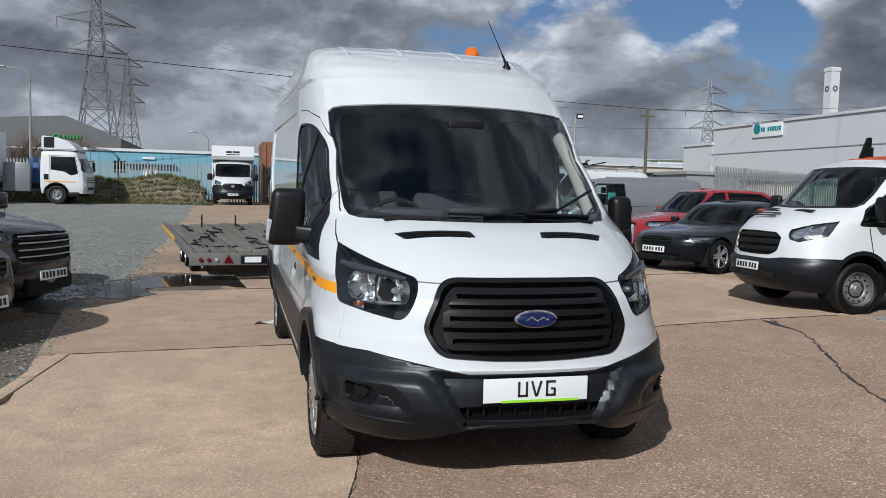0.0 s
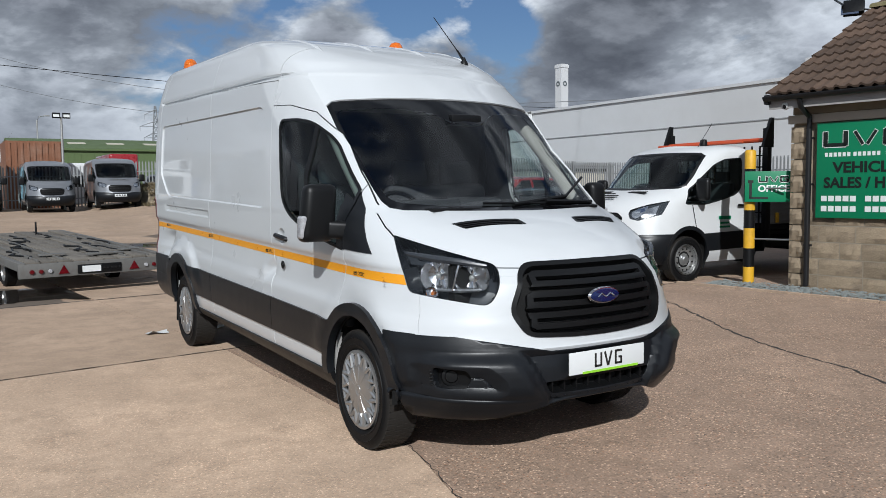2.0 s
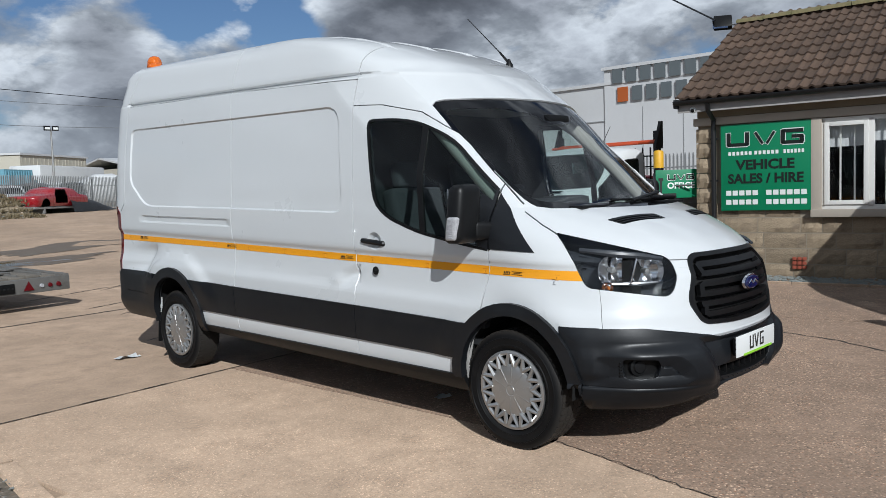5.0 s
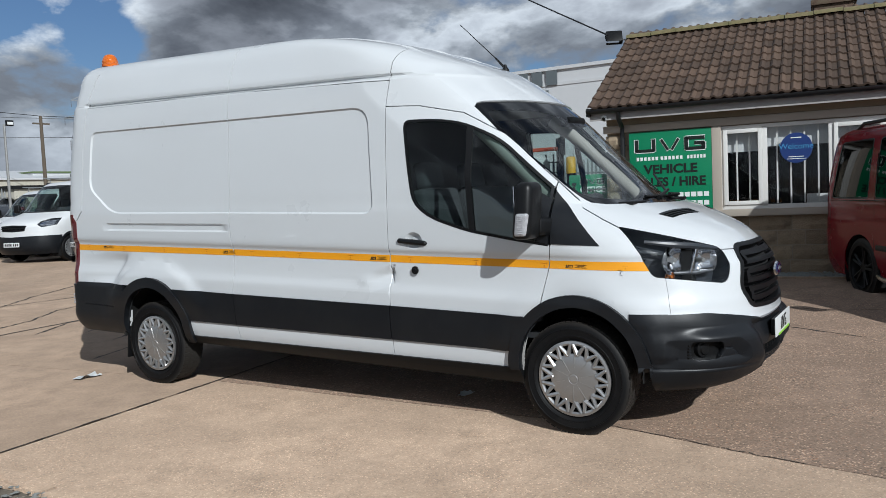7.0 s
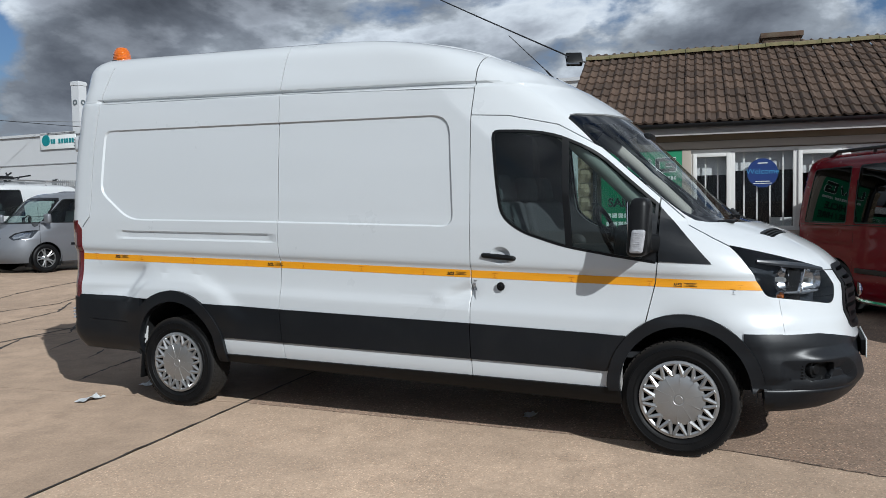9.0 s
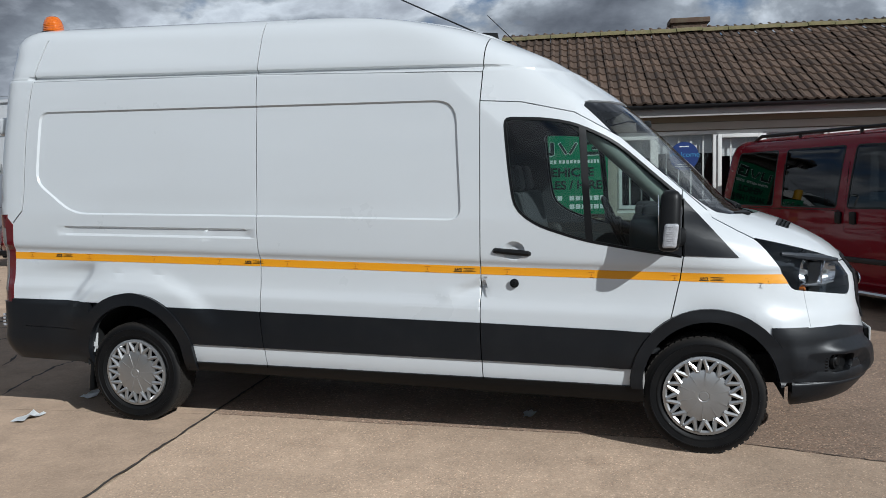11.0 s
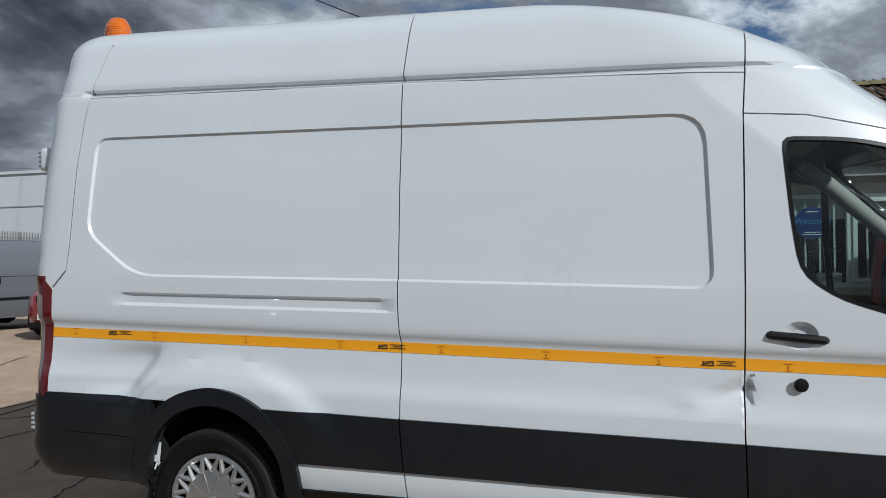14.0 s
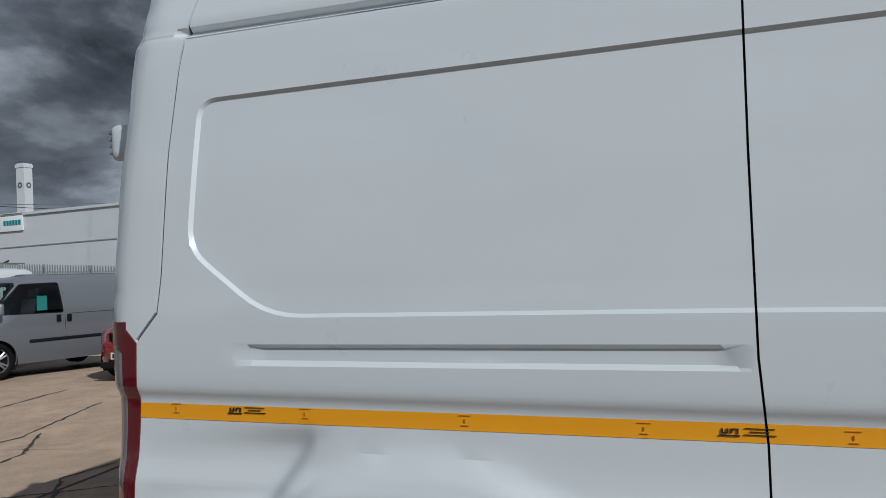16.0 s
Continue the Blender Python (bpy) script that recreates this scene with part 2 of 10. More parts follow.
M["orange_red"] = mat("orange_red_paint", (0.55, 0.075, 0.02), 0.5, var=0.1, scale=12, dirt=(0.2, 0.1, 0.06), dirt_amt=0.4)
M["joint"] = mat("joint_filler", (0.05, 0.043, 0.037), 0.95, var=0.3, scale=3, fine=60, bump=0.004)


def dusty_tread(ma, r0, r1, dust):
    """Road dust ground into the tread, by the distance from the axle."""
    nt = ma.node_tree
    N, L = nt.nodes.new, nt.links.new
    bs = nt.nodes["Principled BSDF"]
    old = bs.inputs["Base Color"].links[0].from_socket
    tc, sp, cb, ln = N("ShaderNodeTexCoord"), N("ShaderNodeSeparateXYZ"), N("ShaderNodeCombineXYZ"), N("ShaderNodeVectorMath")
    ln.operation = "LENGTH"
    L(tc.outputs["Object"], sp.inputs[0])
    L(sp.outputs[1], cb.inputs[1])
    L(sp.outputs[2], cb.inputs[2])
    L(cb.outputs[0], ln.inputs[0])
    mr, mx = N("ShaderNodeMapRange"), N("ShaderNodeMix")
    mr.inputs[1].default_value, mr.inputs[2].default_value, mr.inputs[3].default_value, mr.inputs[4].default_value = r0, r1, 0.0, 0.75
    L(ln.outputs["Value"], mr.inputs[0])
    mx.data_type = "RGBA"
    mx.inputs[7].default_value = (*dust, 1)
    L(mr.outputs[0], mx.inputs[0])
    L(old, mx.inputs[6])
    L(mx.outputs[2], bs.inputs["Base Color"])


dusty_tread(M["tyre"], 0.318, 0.345, (0.042, 0.038, 0.034))

# ---- mesh kit ----
def link(name, bm, material, parent=None, label="", sharp=38.0, smooth=True, soft=()):
    """A bmesh becomes one mesh object, with soft shading broken at edges sharper than sharp degrees."""
    bm.normal_update()
    lim = radians(sharp)
    for e in bm.edges:
        e.smooth = not (len(e.link_faces) == 2 and e.calc_face_angle(0.0) > lim)
        if soft and not e.smooth:
            c = (e.verts[0].co + e.verts[1].co) / 2
            if any(a < c.y < b and p < c.z < q for a, b, p, q in soft):
                e.smooth = True
    for f in bm.faces:
        f.smooth = smooth
    me = bpy.data.meshes.new(name)
    bm.to_mesh(me)
    bm.free()
    me.materials.append(material)
    ob = new(name, me)
    if parent:
        ob.parent = parent
    if label:
        tagged(ob, label)
    return ob




def thing(name, m, label, category, group="", kind=""):
    """An empty at the base of a thing, which parents its parts."""
    ob = new(name)
    ob.empty_display_size = 0.2
    ob.matrix_world = m
    return tagged(ob, label, category, group, kind)


def box(bm, c, s, bevel=0.0, seg=2, rot=None):
    r = bmesh.ops.create_cube(bm, size=1.0)
    vs = r["verts"]
    bmesh.ops.scale(bm, vec=s, verts=vs)
    if bevel:
        es = list({e for v in vs for e in v.link_edges})
        b = bmesh.ops.bevel(bm, geom=es, offset=bevel, segments=seg, affect="EDGES", profile=0.6)
        vs = list({v for f in b["faces"] for v in f.verts} | {v for v in vs if v.is_valid})
    mt = Matrix.Translation(c)
    if rot:
        mt = mt @ Euler([radians(a) for a in rot]).to_matrix().to_4x4()
    bmesh.ops.transform(bm, matrix=mt, verts=vs)
    return vs


def boxes(*args, bevel=0.0, rot=None):
    bm = bmesh.new()
    for c, s in args:
        box(bm, c, s, bevel, rot=rot)
    return bm


def tube(bm, pts, r, seg=8, caps=True):
    """A round bar along points; r is one radius or one a point."""
    pts = [Vector(p) for p in pts]
    rs = r if isinstance(r, (list, tuple)) else [r] * len(pts)
    rings = []
    ref = Vector((0, 0, 1))
    for i, p in enumerate(pts):
        d = (pts[min(i + 1, len(pts) - 1)] - pts[max(i - 1, 0)]).normalized()
        a = d.cross(ref)
        if a.length < 0.05:
            a = d.cross(Vector((1, 0, 0)))
        a.normalize()
        b = d.cross(a)
        rings.append([bm.verts.new(p + rs[i] * (a * math.cos(2 * math.pi * k / seg) + b * math.sin(2 * math.pi * k / seg))) for k in range(seg)])
    for u, v in zip(rings, rings[1:]):
        for k in range(seg):
            bm.faces.new((u[k], u[(k + 1) % seg], v[(k + 1) % seg], v[k]))
    if caps:
        bm.faces.new(rings[0][::-1])
        bm.faces.new(rings[-1])
    return bm


def lathe(bm, prof, seg=32, axis="x", at=(0, 0, 0), caps=True):
    """A profile of (radius, offset) turned round an axis."""
    at = Vector(at)
    rings = []
    for r, o in prof:
        ring = []
        for k in range(seg):
            a = 2 * math.pi * k / seg
            c, s = r * math.cos(a), r * math.sin(a)
            ring.append(bm.verts.new(at + (Vector((o, c, s)) if axis == "x" else Vector((c, s, o)) if axis == "z" else Vector((c, o, s)))))
        rings.append(ring)
    for u, v in zip(rings, rings[1:]):
        for k in range(seg):
            bm.faces.new((u[k], u[(k + 1) % seg], v[(k + 1) % seg], v[k]))
    for ring, (r, o) in ((rings[0], prof[0]), (rings[-1], prof[-1])):
        if r > 1e-4 and caps and prof[0] != prof[-1]:
            try:
                bm.faces.new(ring)
            except ValueError:
                pass
    bmesh.ops.remove_doubles(bm, verts=bm.verts, dist=1e-5)
    bmesh.ops.recalc_face_normals(bm, faces=bm.faces)
    return bm


def prism(bm, poly, to3, depth):
    """A flat outline, made solid: to3(a, b, d) gives the place at depth d."""
    n = len(poly)
    a = [bm.verts.new(to3(u, v, 0.0)) for u, v in poly]
    b = [bm.verts.new(to3(u, v, depth)) for u, v in poly]
    bm.faces.new(a)
    bm.faces.new(b[::-1])
    for i in range(n):
        bm.faces.new((a[i], b[i], b[(i + 1) % n], a[(i + 1) % n]))
    bmesh.ops.recalc_face_normals(bm, faces=bm.faces)
    return bm


def rpoly(pts, r=0.03, seg=4):
    """An outline with its corners rounded."""
    out, n = [], len(pts)
    for i, p in enumerate(pts):
        rad = r[i] if isinstance(r, (list, tuple)) else r
        p, a, b = Vector(p), Vector(pts[i - 1]), Vector(pts[(i + 1) % n])
        u, v = (a - p), (b - p)
        k = min(rad, u.length * 0.45, v.length * 0.45)
        if k < 1e-4:
            out.append(p)
            continue
        s, e = p + u.normalized() * k, p + v.normalized() * k
        for j in range(seg + 1):
            t = j / seg
            out.append((1 - t) ** 2 * s + 2 * t * (1 - t) * p + t * t * e)
    return [(q[0], q[1]) for q in out]


def inside(p, poly):
    x, y = p
    hit, n = False, len(poly)
    for i in range(n):
        (x1, y1), (x2, y2) = poly[i], poly[(i + 1) % n]
        if (y1 > y) != (y2 > y) and x < (x2 - x1) * (y - y1) / (y2 - y1) + x1:
            hit = not hit
    return hit


def inset(poly, d):
    """The outline moved inwards by d."""
    n, area = len(poly), sum(poly[i - 1][0] * poly[i][1] - poly[i][0] * poly[i - 1][1] for i in range(len(poly)))
    sg = 1 if area > 0 else -1
    out = []
    for i in range(n):
        p, a, b = Vector(poly[i]), Vector(poly[i - 1]), Vector(poly[(i + 1) % n])
        u, v = (p - a).normalized(), (b - p).normalized()
        na, nb = Vector((-u.y, u.x)) * sg, Vector((-v.y, v.x)) * sg
        mid = (na + nb)
        mid = mid / max(mid.dot(na), 0.3) if mid.length > 1e-6 else na
        out.append((p + mid * d)[:])
    return out


def pchip(xs, ys, q):
    """Smooth, never overshooting interpolation."""
    xs, ys, q = np.asarray(xs, float), np.asarray(ys, float), np.asarray(q, float)
    h, dl = np.diff(xs), np.diff(ys) / np.diff(xs)
    d = np.zeros_like(ys)
    for i in range(1, len(xs) - 1):
        if dl[i - 1] * dl[i] > 0:
            w1, w2 = 2 * h[i] + h[i - 1], h[i] + 2 * h[i - 1]
            d[i] = (w1 + w2) / (w1 / dl[i - 1] + w2 / dl[i])
    d[0], d[-1] = dl[0], dl[-1]
    k = np.clip(np.searchsorted(xs, q) - 1, 0, len(h) - 1)
    t = (q - xs[k]) / h[k]
    return (ys[k] * (2 * t**3 - 3 * t**2 + 1) + d[k] * h[k] * (t**3 - 2 * t**2 + t) + ys[k + 1] * (3 * t**2 - 2 * t**3) + d[k + 1] * h[k] * (t**3 - t**2))


# ---- vehicle kit: a half shell of level rings, cut along outlines ----
YA, ZA, XA = Vector((0, 1, 0)), Vector((0, 0, 1)), Vector((1, 0, 0))


class Shell:
    """Half of a car body (x <= 0, nose towards -y), as rings at rising heights. keys: rows of height, front, rear, half width, depth of the
    rounded front, squareness of the front, radius of the rear corner."""

    def __init__(self, keys, zs, crown=0.02, nf=15, side=0.16, nr=4, rake=0.0):
        k = np.array(keys, float)
        cols = [pchip(k[:, 0], k[:, i], zs) for i in range(1, 7)]
        self.bm = bm = bmesh.new()
        self.lay = bm.faces.layers.int.new("tag")
        ns = max(4, int((k[0][2] - k[0][1] - 1) / side))
        rows = []
        for z, yf, yr, W, D, n, R in zip(zs, *cols):
            pts = []
            for i in range(nf):
                th = math.pi / 2 * i / (nf - 1)
                pts.append((-W * math.sin(th) ** (2 / n), yf + D * (1 - max(0.0, math.cos(th)) ** (2 / n)), z))
            y0, y1 = yf + D, yr - R
            for i in range(1, ns + 1):
                pts.append((-W, y0 + (y1 - y0) * i / ns, z))
            for i in range(1, nr + 1):
                th = math.pi / 2 * i / nr
                pts.append((-(W - R) - R * math.cos(th), y1 + R * math.sin(th), z))
            pts.append((-(W - R) * 0.5, yr, z))
            pts.append((0, yr, z))
            rows.append(pts)
        top = rows[-1]
        for s in (0.75, 0.5, 0.25, 0.0):
            rows.append([(x * s, y, z + crown * (1 - s * s)) for x, y, z in top])
        grid = [[bm.verts.new((x, y, z + rake * y)) for x, y, z in r] for r in rows]
        for a, b in zip(grid, grid[1:]):
            for i in range(len(a) - 1):
                bm.faces.new((a[i], a[i + 1], b[i + 1], b[i]))
        bmesh.ops.remove_doubles(bm, verts=bm.verts, dist=2e-4)
        bmesh.ops.dissolve_degenerate(bm, edges=bm.edges, dist=1e-5)
        bm.normal_update()
        c = sum((f.normal.dot(f.calc_center_median() - Vector((0, 1.5, 0.9))) * f.calc_area() for f in bm.faces))
        if c < 0:
            bmesh.ops.reverse_faces(bm, faces=bm.faces)
        bm.normal_update()

    def cut(self, poly, tag, view="side", keep=(), within=None):
        """Cuts the outline into the skin and tags what lies inside. view: side, front or top, or a pair of axes."""
        bm, lay = self.bm, self.lay
        A, B, look_from = {"side": (YA, ZA, -XA), "front": (XA, ZA, -YA), "top": (XA, YA, ZA)}.get(view, (None,) * 3) if isinstance(view, str) else (view[0], view[1], view[2])
        us, vs = [p[0] for p in poly], [p[1] for p in poly]
        u0, u1, v0, v1 = min(us), max(us), min(vs), max(vs)

        def ok(f):
            if f.normal.dot(look_from) < 0.08:
                return False
            a = [v.co.dot(A) for v in f.verts]
            b = [v.co.dot(B) for v in f.verts]
            if max(a) < u0 or min(a) > u1 or max(b) < v0 or min(b) > v1:
                return False
            return within is None or within(f.calc_center_median())
        cand = [f for f in bm.faces if ok(f)]
        n = len(poly)
        for i in range(n):
            p, q = poly[i], poly[(i + 1) % n]
            d = Vector((q[0] - p[0], q[1] - p[1]))
            if d.length < 1e-6:
                continue
            d.normalize()
            no = A * -d.y + B * d.x
            co = A * p[0] + B * p[1]
            cand = [f for f in cand if f.is_valid]
            sel = []
            for f in cand:
                ds = [(v.co - co).dot(no) for v in f.verts]
                if min(ds) < -1e-5 and max(ds) > 1e-5:
                    ts = [(v.co.dot(A) - p[0]) * d.x + (v.co.dot(B) - p[1]) * d.y for v in f.verts]
                    ln = math.hypot(q[0] - p[0], q[1] - p[1])
                    if max(ts) > -0.05 and min(ts) < ln + 0.05:
                        sel.append(f)
            if not sel:
                continue
            rest = set(cand) - set(sel)
            geom = list({v for f in sel for v in f.verts}) + list({e for f in sel for e in f.edges}) + sel
            r = bmesh.ops.bisect_plane(bm, geom=geom, dist=1e-5, plane_co=co, plane_no=no)
            cand = list(rest) + [g for g in r["geom"] if isinstance(g, bmesh.types.BMFace)]
        got = []
        for f in cand:
            if not f.is_valid:
                continue
            c = f.calc_center_median()
            if inside((c.dot(A), c.dot(B)), poly) and f[lay] not in keep:
                f[lay] = tag
                got.append(f)
        bm.normal_update()
        return got

    def seam(self, line, w, tag=99, view="side", keep=(), within=None):
        for (a, b), (c, d) in zip(line, line[1:]):
            u = Vector((c - a, d - b))
            if u.length < 1e-6:
                continue
            u.normalize()
            nx, ny, e = -u.y * w / 2, u.x * w / 2, w * 0.3
            a, b, c, d = a - u.x * e, b - u.y * e, c + u.x * e, d + u.y * e
            self.cut([(a - nx, b - ny), (c - nx, d - ny), (c + nx, d + ny), (a + nx, b + ny)], tag, view, keep, within)

    def press(self, poly, depth, ramp=0.02, view="side", tag=0, keep=(), within=None):
        """Presses a panel in by depth, with a sloping border."""
        self.cut(poly, tag, view, keep, within)
        self.cut(inset(poly, ramp), tag, view, keep, within)
        for v in self.bm.verts:
            q, d = Vector((v.co.y if view == "side" else v.co.x, v.co.z)), 9.0
            if (within and not within(v.co)) or not inside(q, poly):
                continue
            for i in range(len(poly)):
                a, b = Vector(poly[i - 1]), Vector(poly[i])
                k = max(0.0, min(1.0, (q - a).dot(b - a) / max((b - a).length_squared, 1e-9)))
                d = min(d, (a + (b - a) * k - q).length)
            if view == "side":
                v.co.x += depth * min(1.0, d / ramp)
            else:
                v.co.y += depth * min(1.0, d / ramp)
        self.bm.normal_update()

    def take(self, tags, off=0.0, rim=0.0, mirror="sym", top=True):
        """A copy of the tagged faces, moved out by off, with an edge of depth rim. mirror: sym (both halves in one mesh), right, left."""
        tags = set(tags) if not callable(tags) else tags
        bm, lay = self.bm, self.lay
        fs = [f for f in bm.faces if (tags(f) if callable(tags) else f[lay] in tags)]
        nb, mp = bmesh.new(), {}
        for v in {v for f in fs for v in f.verts}:
            mp[v] = nb.verts.new(v.co + v.normal * off)
        nrm = {mp[v]: v.normal.copy() for v in mp}
        for f in fs:
            try:
                nb.faces.new([mp[v] for v in f.verts])
            except ValueError:
                pass
        if mirror == "sym":
            for v in nb.verts:
                if abs(v.co.x) < 0.004:
                    v.co.x = 0.0
        if rim:
            edges = [e for e in nb.edges if len(e.link_faces) == 1 and not (mirror == "sym" and all(abs(v.co.x) < 1e-5 for v in e.verts))]
            low = {}
            for e in edges:
                for v in e.verts:
                    if v not in low:
                        low[v] = nb.verts.new(v.co - nrm[v] * rim)
            for e in edges:
                lp = e.link_loops[0]
                a, b = lp.vert, lp.link_loop_next.vert
                nb.faces.new((b, a, low[a], low[b]))
        if not top:
            own = set(mp.values())
            bmesh.ops.delete(nb, geom=[f for f in nb.faces if all(v in own for v in f.verts)], context="FACES")
        if mirror == "left" or mirror == "sym":
            g = bmesh.ops.duplicate(nb, geom=nb.verts[:] + nb.edges[:] + nb.faces[:])["geom"] if mirror == "sym" else nb.verts[:] + nb.faces[:]
            for v in [x for x in g if isinstance(x, bmesh.types.BMVert)]:
                v.co.x *= -1
            bmesh.ops.reverse_faces(nb, faces=[x for x in g if isinstance(x, bmesh.types.BMFace)])
            if mirror == "sym":
                bmesh.ops.remove_doubles(nb, verts=[v for v in nb.verts if abs(v.co.x) < 1e-5], dist=1e-4)
        return nb


def arc(c, r, a0, a1, n):
    return [(c[0] + r * math.cos(radians(a0 + (a1 - a0) * i / n)), c[1] + r * math.sin(radians(a0 + (a1 - a0) * i / n))) for i in range(n + 1)]


def wheel(parent, at, out, r=0.345, w=0.225, rim_r=0.215, style="cover", turn=0.0):
    """A wheel as a part, with tyre and rim below it. out: -1 right, 1 left side."""
    hub = new("wheel")
    hub.parent = parent
    hub.matrix_local = Matrix.Translation(at) @ pose(0, 0, 0, 0, 0, (0 if out < 0 else 180)) @ pose(0, 0, 0, turn)
    key = ("wheel", r, w, rim_r, style)
    if key not in WHEELS:
        bm = bmesh.new()
        s = rim_r + 0.012
        lathe(bm, [(s, -w * 0.36), (s + 0.02, -w * 0.47), (r * 0.745, -w * 0.488), (r * 0.75, -w * 0.498), (r * 0.765, -w * 0.498), (r * 0.77, -w * 0.488), (r * 0.86, -w * 0.50), (r * 0.865, -w * 0.512), (r * 0.88, -w * 0.51), (r * 0.885, -w * 0.492), (r * 0.925, -w * 0.475), (r * 0.985, -w * 0.40), (r, -w * 0.30), (r, w * 0.30), (r * 0.985, w * 0.42), (r * 0.9, w * 0.5), (s + 0.02, w * 0.47), (s, w * 0.36), (s - 0.01, 0)], 56, caps=False)
        # tread blocks
        for k in range(56):
            a = 2 * math.pi * (k + 0.25) / 56
            for x, l, sk in ((-w * 0.31, w * 0.2, 0.03), (-w * 0.06, w * 0.16, -0.04), (w * 0.15, w * 0.16, 0.04), (w * 0.33, w * 0.16, -0.03)):
                box(bm, (x, (r - 0.002) * math.cos(a + sk), (r - 0.002) * math.sin(a + sk)), (l, 0.007, r * 0.078), rot=(math.degrees(a + sk) , 0, 0))
        tyre = link("tyre", bm, M["tyre"], sharp=30)
        bm = bmesh.new()
        lathe(bm, [(rim_r + 0.014, -w * 0.44), (rim_r + 0.014, -w * 0.36), (rim_r - 0.005, -w * 0.36), (rim_r + 0.002, -w * 0.45)], 40, caps=False)
        if style == "cover":
            # domed disc, ring of braces, fine spokes
            lathe(bm, [(0.0, -w * 0.508), (0.024, -w * 0.508), (0.026, -w * 0.495), (0.030, -w * 0.495), (0.033, -w * 0.503), (0.08, -w * 0.500), (0.13, -w * 0.487), (rim_r * 0.70, -w * 0.462), (rim_r * 0.70, -w * 0.38)], 60, caps=False)
            for k in range(15):
                a = 2 * math.pi * k / 15
                for s_ in (-1, 1):
                    p0 = (-w * 0.445, rim_r * 0.67 * math.cos(a), rim_r * 0.67 * math.sin(a))
                    p1 = (-w * 0.475, rim_r * 0.985 * math.cos(a + s_ * 0.175), rim_r * 0.985 * math.sin(a + s_ * 0.175))
                    tube(bm, [p0, p1], [0.0165, 0.0100], 6)
            lathe(bm, [(rim_r * 0.95, -w * 0.46), (rim_r * 1.0, -w * 0.49), (rim_r * 1.07, -w * 0.475), (rim_r * 1.06, -w * 0.42), (rim_r * 0.95, -w * 0.42), (rim_r * 0.95, -w * 0.46)], 54)
            for k in range(10):
                a = 2 * math.pi * (k + 0.5) / 10
                box(bm, (-w * 0.497, 0.089 * math.cos(a), 0.089 * math.sin(a)), (0.0042, 0.10, 0.0028), rot=(math.degrees(a), 0, 0))
        elif style == "steel":
            lathe(bm, [(0.0, -w * 0.42), (0.05, -w * 0.42), (0.062, -w * 0.36), (0.075, -w * 0.20), (0.11, -w * 0.12), (0.145, -w * 0.24), (0.175, -w * 0.26), (rim_r * 0.90, -w * 0.05), (rim_r * 0.96, -w * 0.36)], 40, caps=False)
            for k in range(6):
                a = 2 * math.pi * k / 6
                lathe(bm, [(0.0, -w * 0.27), (0.010, -w * 0.265), (0.012, -w * 0.2)], 6, at=(0, 0.085 * math.cos(a), 0.085 * math.sin(a)))
        else:
            lathe(bm, [(0.0, -w * 0.36), (0.05, -w * 0.36), (0.07, -w * 0.30), (0.07, -w * 0.1)], 24, caps=False)
            for k in range(10):
                a = 2 * math.pi * (k // 2) / 5 + (0.16 if k % 2 else -0.16)
                tube(bm, [(-w * 0.31, 0.05 * math.cos(a), 0.05 * math.sin(a)), (-w * 0.38, rim_r * 0.97 * math.cos(a), rim_r * 0.97 * math.sin(a))], [0.020, 0.016], 6)
        rim = link("rim", bm, M["black" if style == "dark" else "silver"], sharp=30)
        # near-black dish behind the rim puts shade into its openings
        dk = bmesh.new()
        lathe(dk, [(0.0, -w * 0.16), (rim_r * 0.70, -w * 0.16), (rim_r * 0.72, w * 0.0), (rim_r * 0.9, w * 0.0), (rim_r * 0.995, -w * 0.36)], 28, caps=False)
        if style == "steel":
            # near-black plugs proud of the dish stand in for shaded holes
            for k in range(12):
                a = 2 * math.pi * (k + 0.5) / 12
                lathe(dk, [(0.0, -w * 0.285), (0.014, -w * 0.28), (0.017, -w * 0.15)], 8, at=(0, 0.16 * math.cos(a), 0.16 * math.sin(a)))
        back = link("brake_disc", dk, M["gap"])
        WHEELS[key] = (tyre.data, rim.data, back.data)
        for o in (tyre, rim, back):
            bpy.data.objects.remove(o)
    for nm, me in zip(("tyre", "rim", "brake_disc"), WHEELS[key]):
        o = new(nm, me)
        o.parent = hub
    return hub


WHEELS = {}


def number_plate(parent, c, rot, w=0.52, h=0.111, material="plate_white", chars=7):
    """A plate with plain bars in place of its characters."""
    m = Matrix.Translation(c) @ Euler([radians(a) for a in rot]).to_matrix().to_4x4()
    bm = boxes(((0, 0, 0), (w, 0.008, h)), bevel=0.003)
    bmesh.ops.transform(bm, matrix=m, verts=bm.verts)
    pl = link("number_plate", bm, M[material], parent)
    bm = bmesh.new()
    pitch = w * 0.86 / chars
    for i in range(chars):
        box(bm, ((i - (chars - 1) / 2) * pitch + (0.012 if i > 3 else -0.012), -0.0055, 0), (pitch * 0.62, 0.003, h * 0.6))
    bmesh.ops.transform(bm, matrix=m, verts=bm.verts)
    link("plate_bars", bm, M["ink"], pl)
    return pl


def words(text, size, m, material, parent, name="lettering", depth=0.002, align="CENTER", bold=0.0, width=1.0):
    cu = bpy.data.curves.new(name, "FONT")
    cu.body, cu.size, cu.extrude, cu.align_x, cu.align_y, cu.offset = text, size, depth, align, "CENTER", bold
    cu.resolution_u = 3
    cu.materials.append(material)
    ob = new(name, cu)
    ob.parent = parent
    ob.matrix_local = m @ Matrix.Diagonal((width, 1, 1, 1))
    return ob

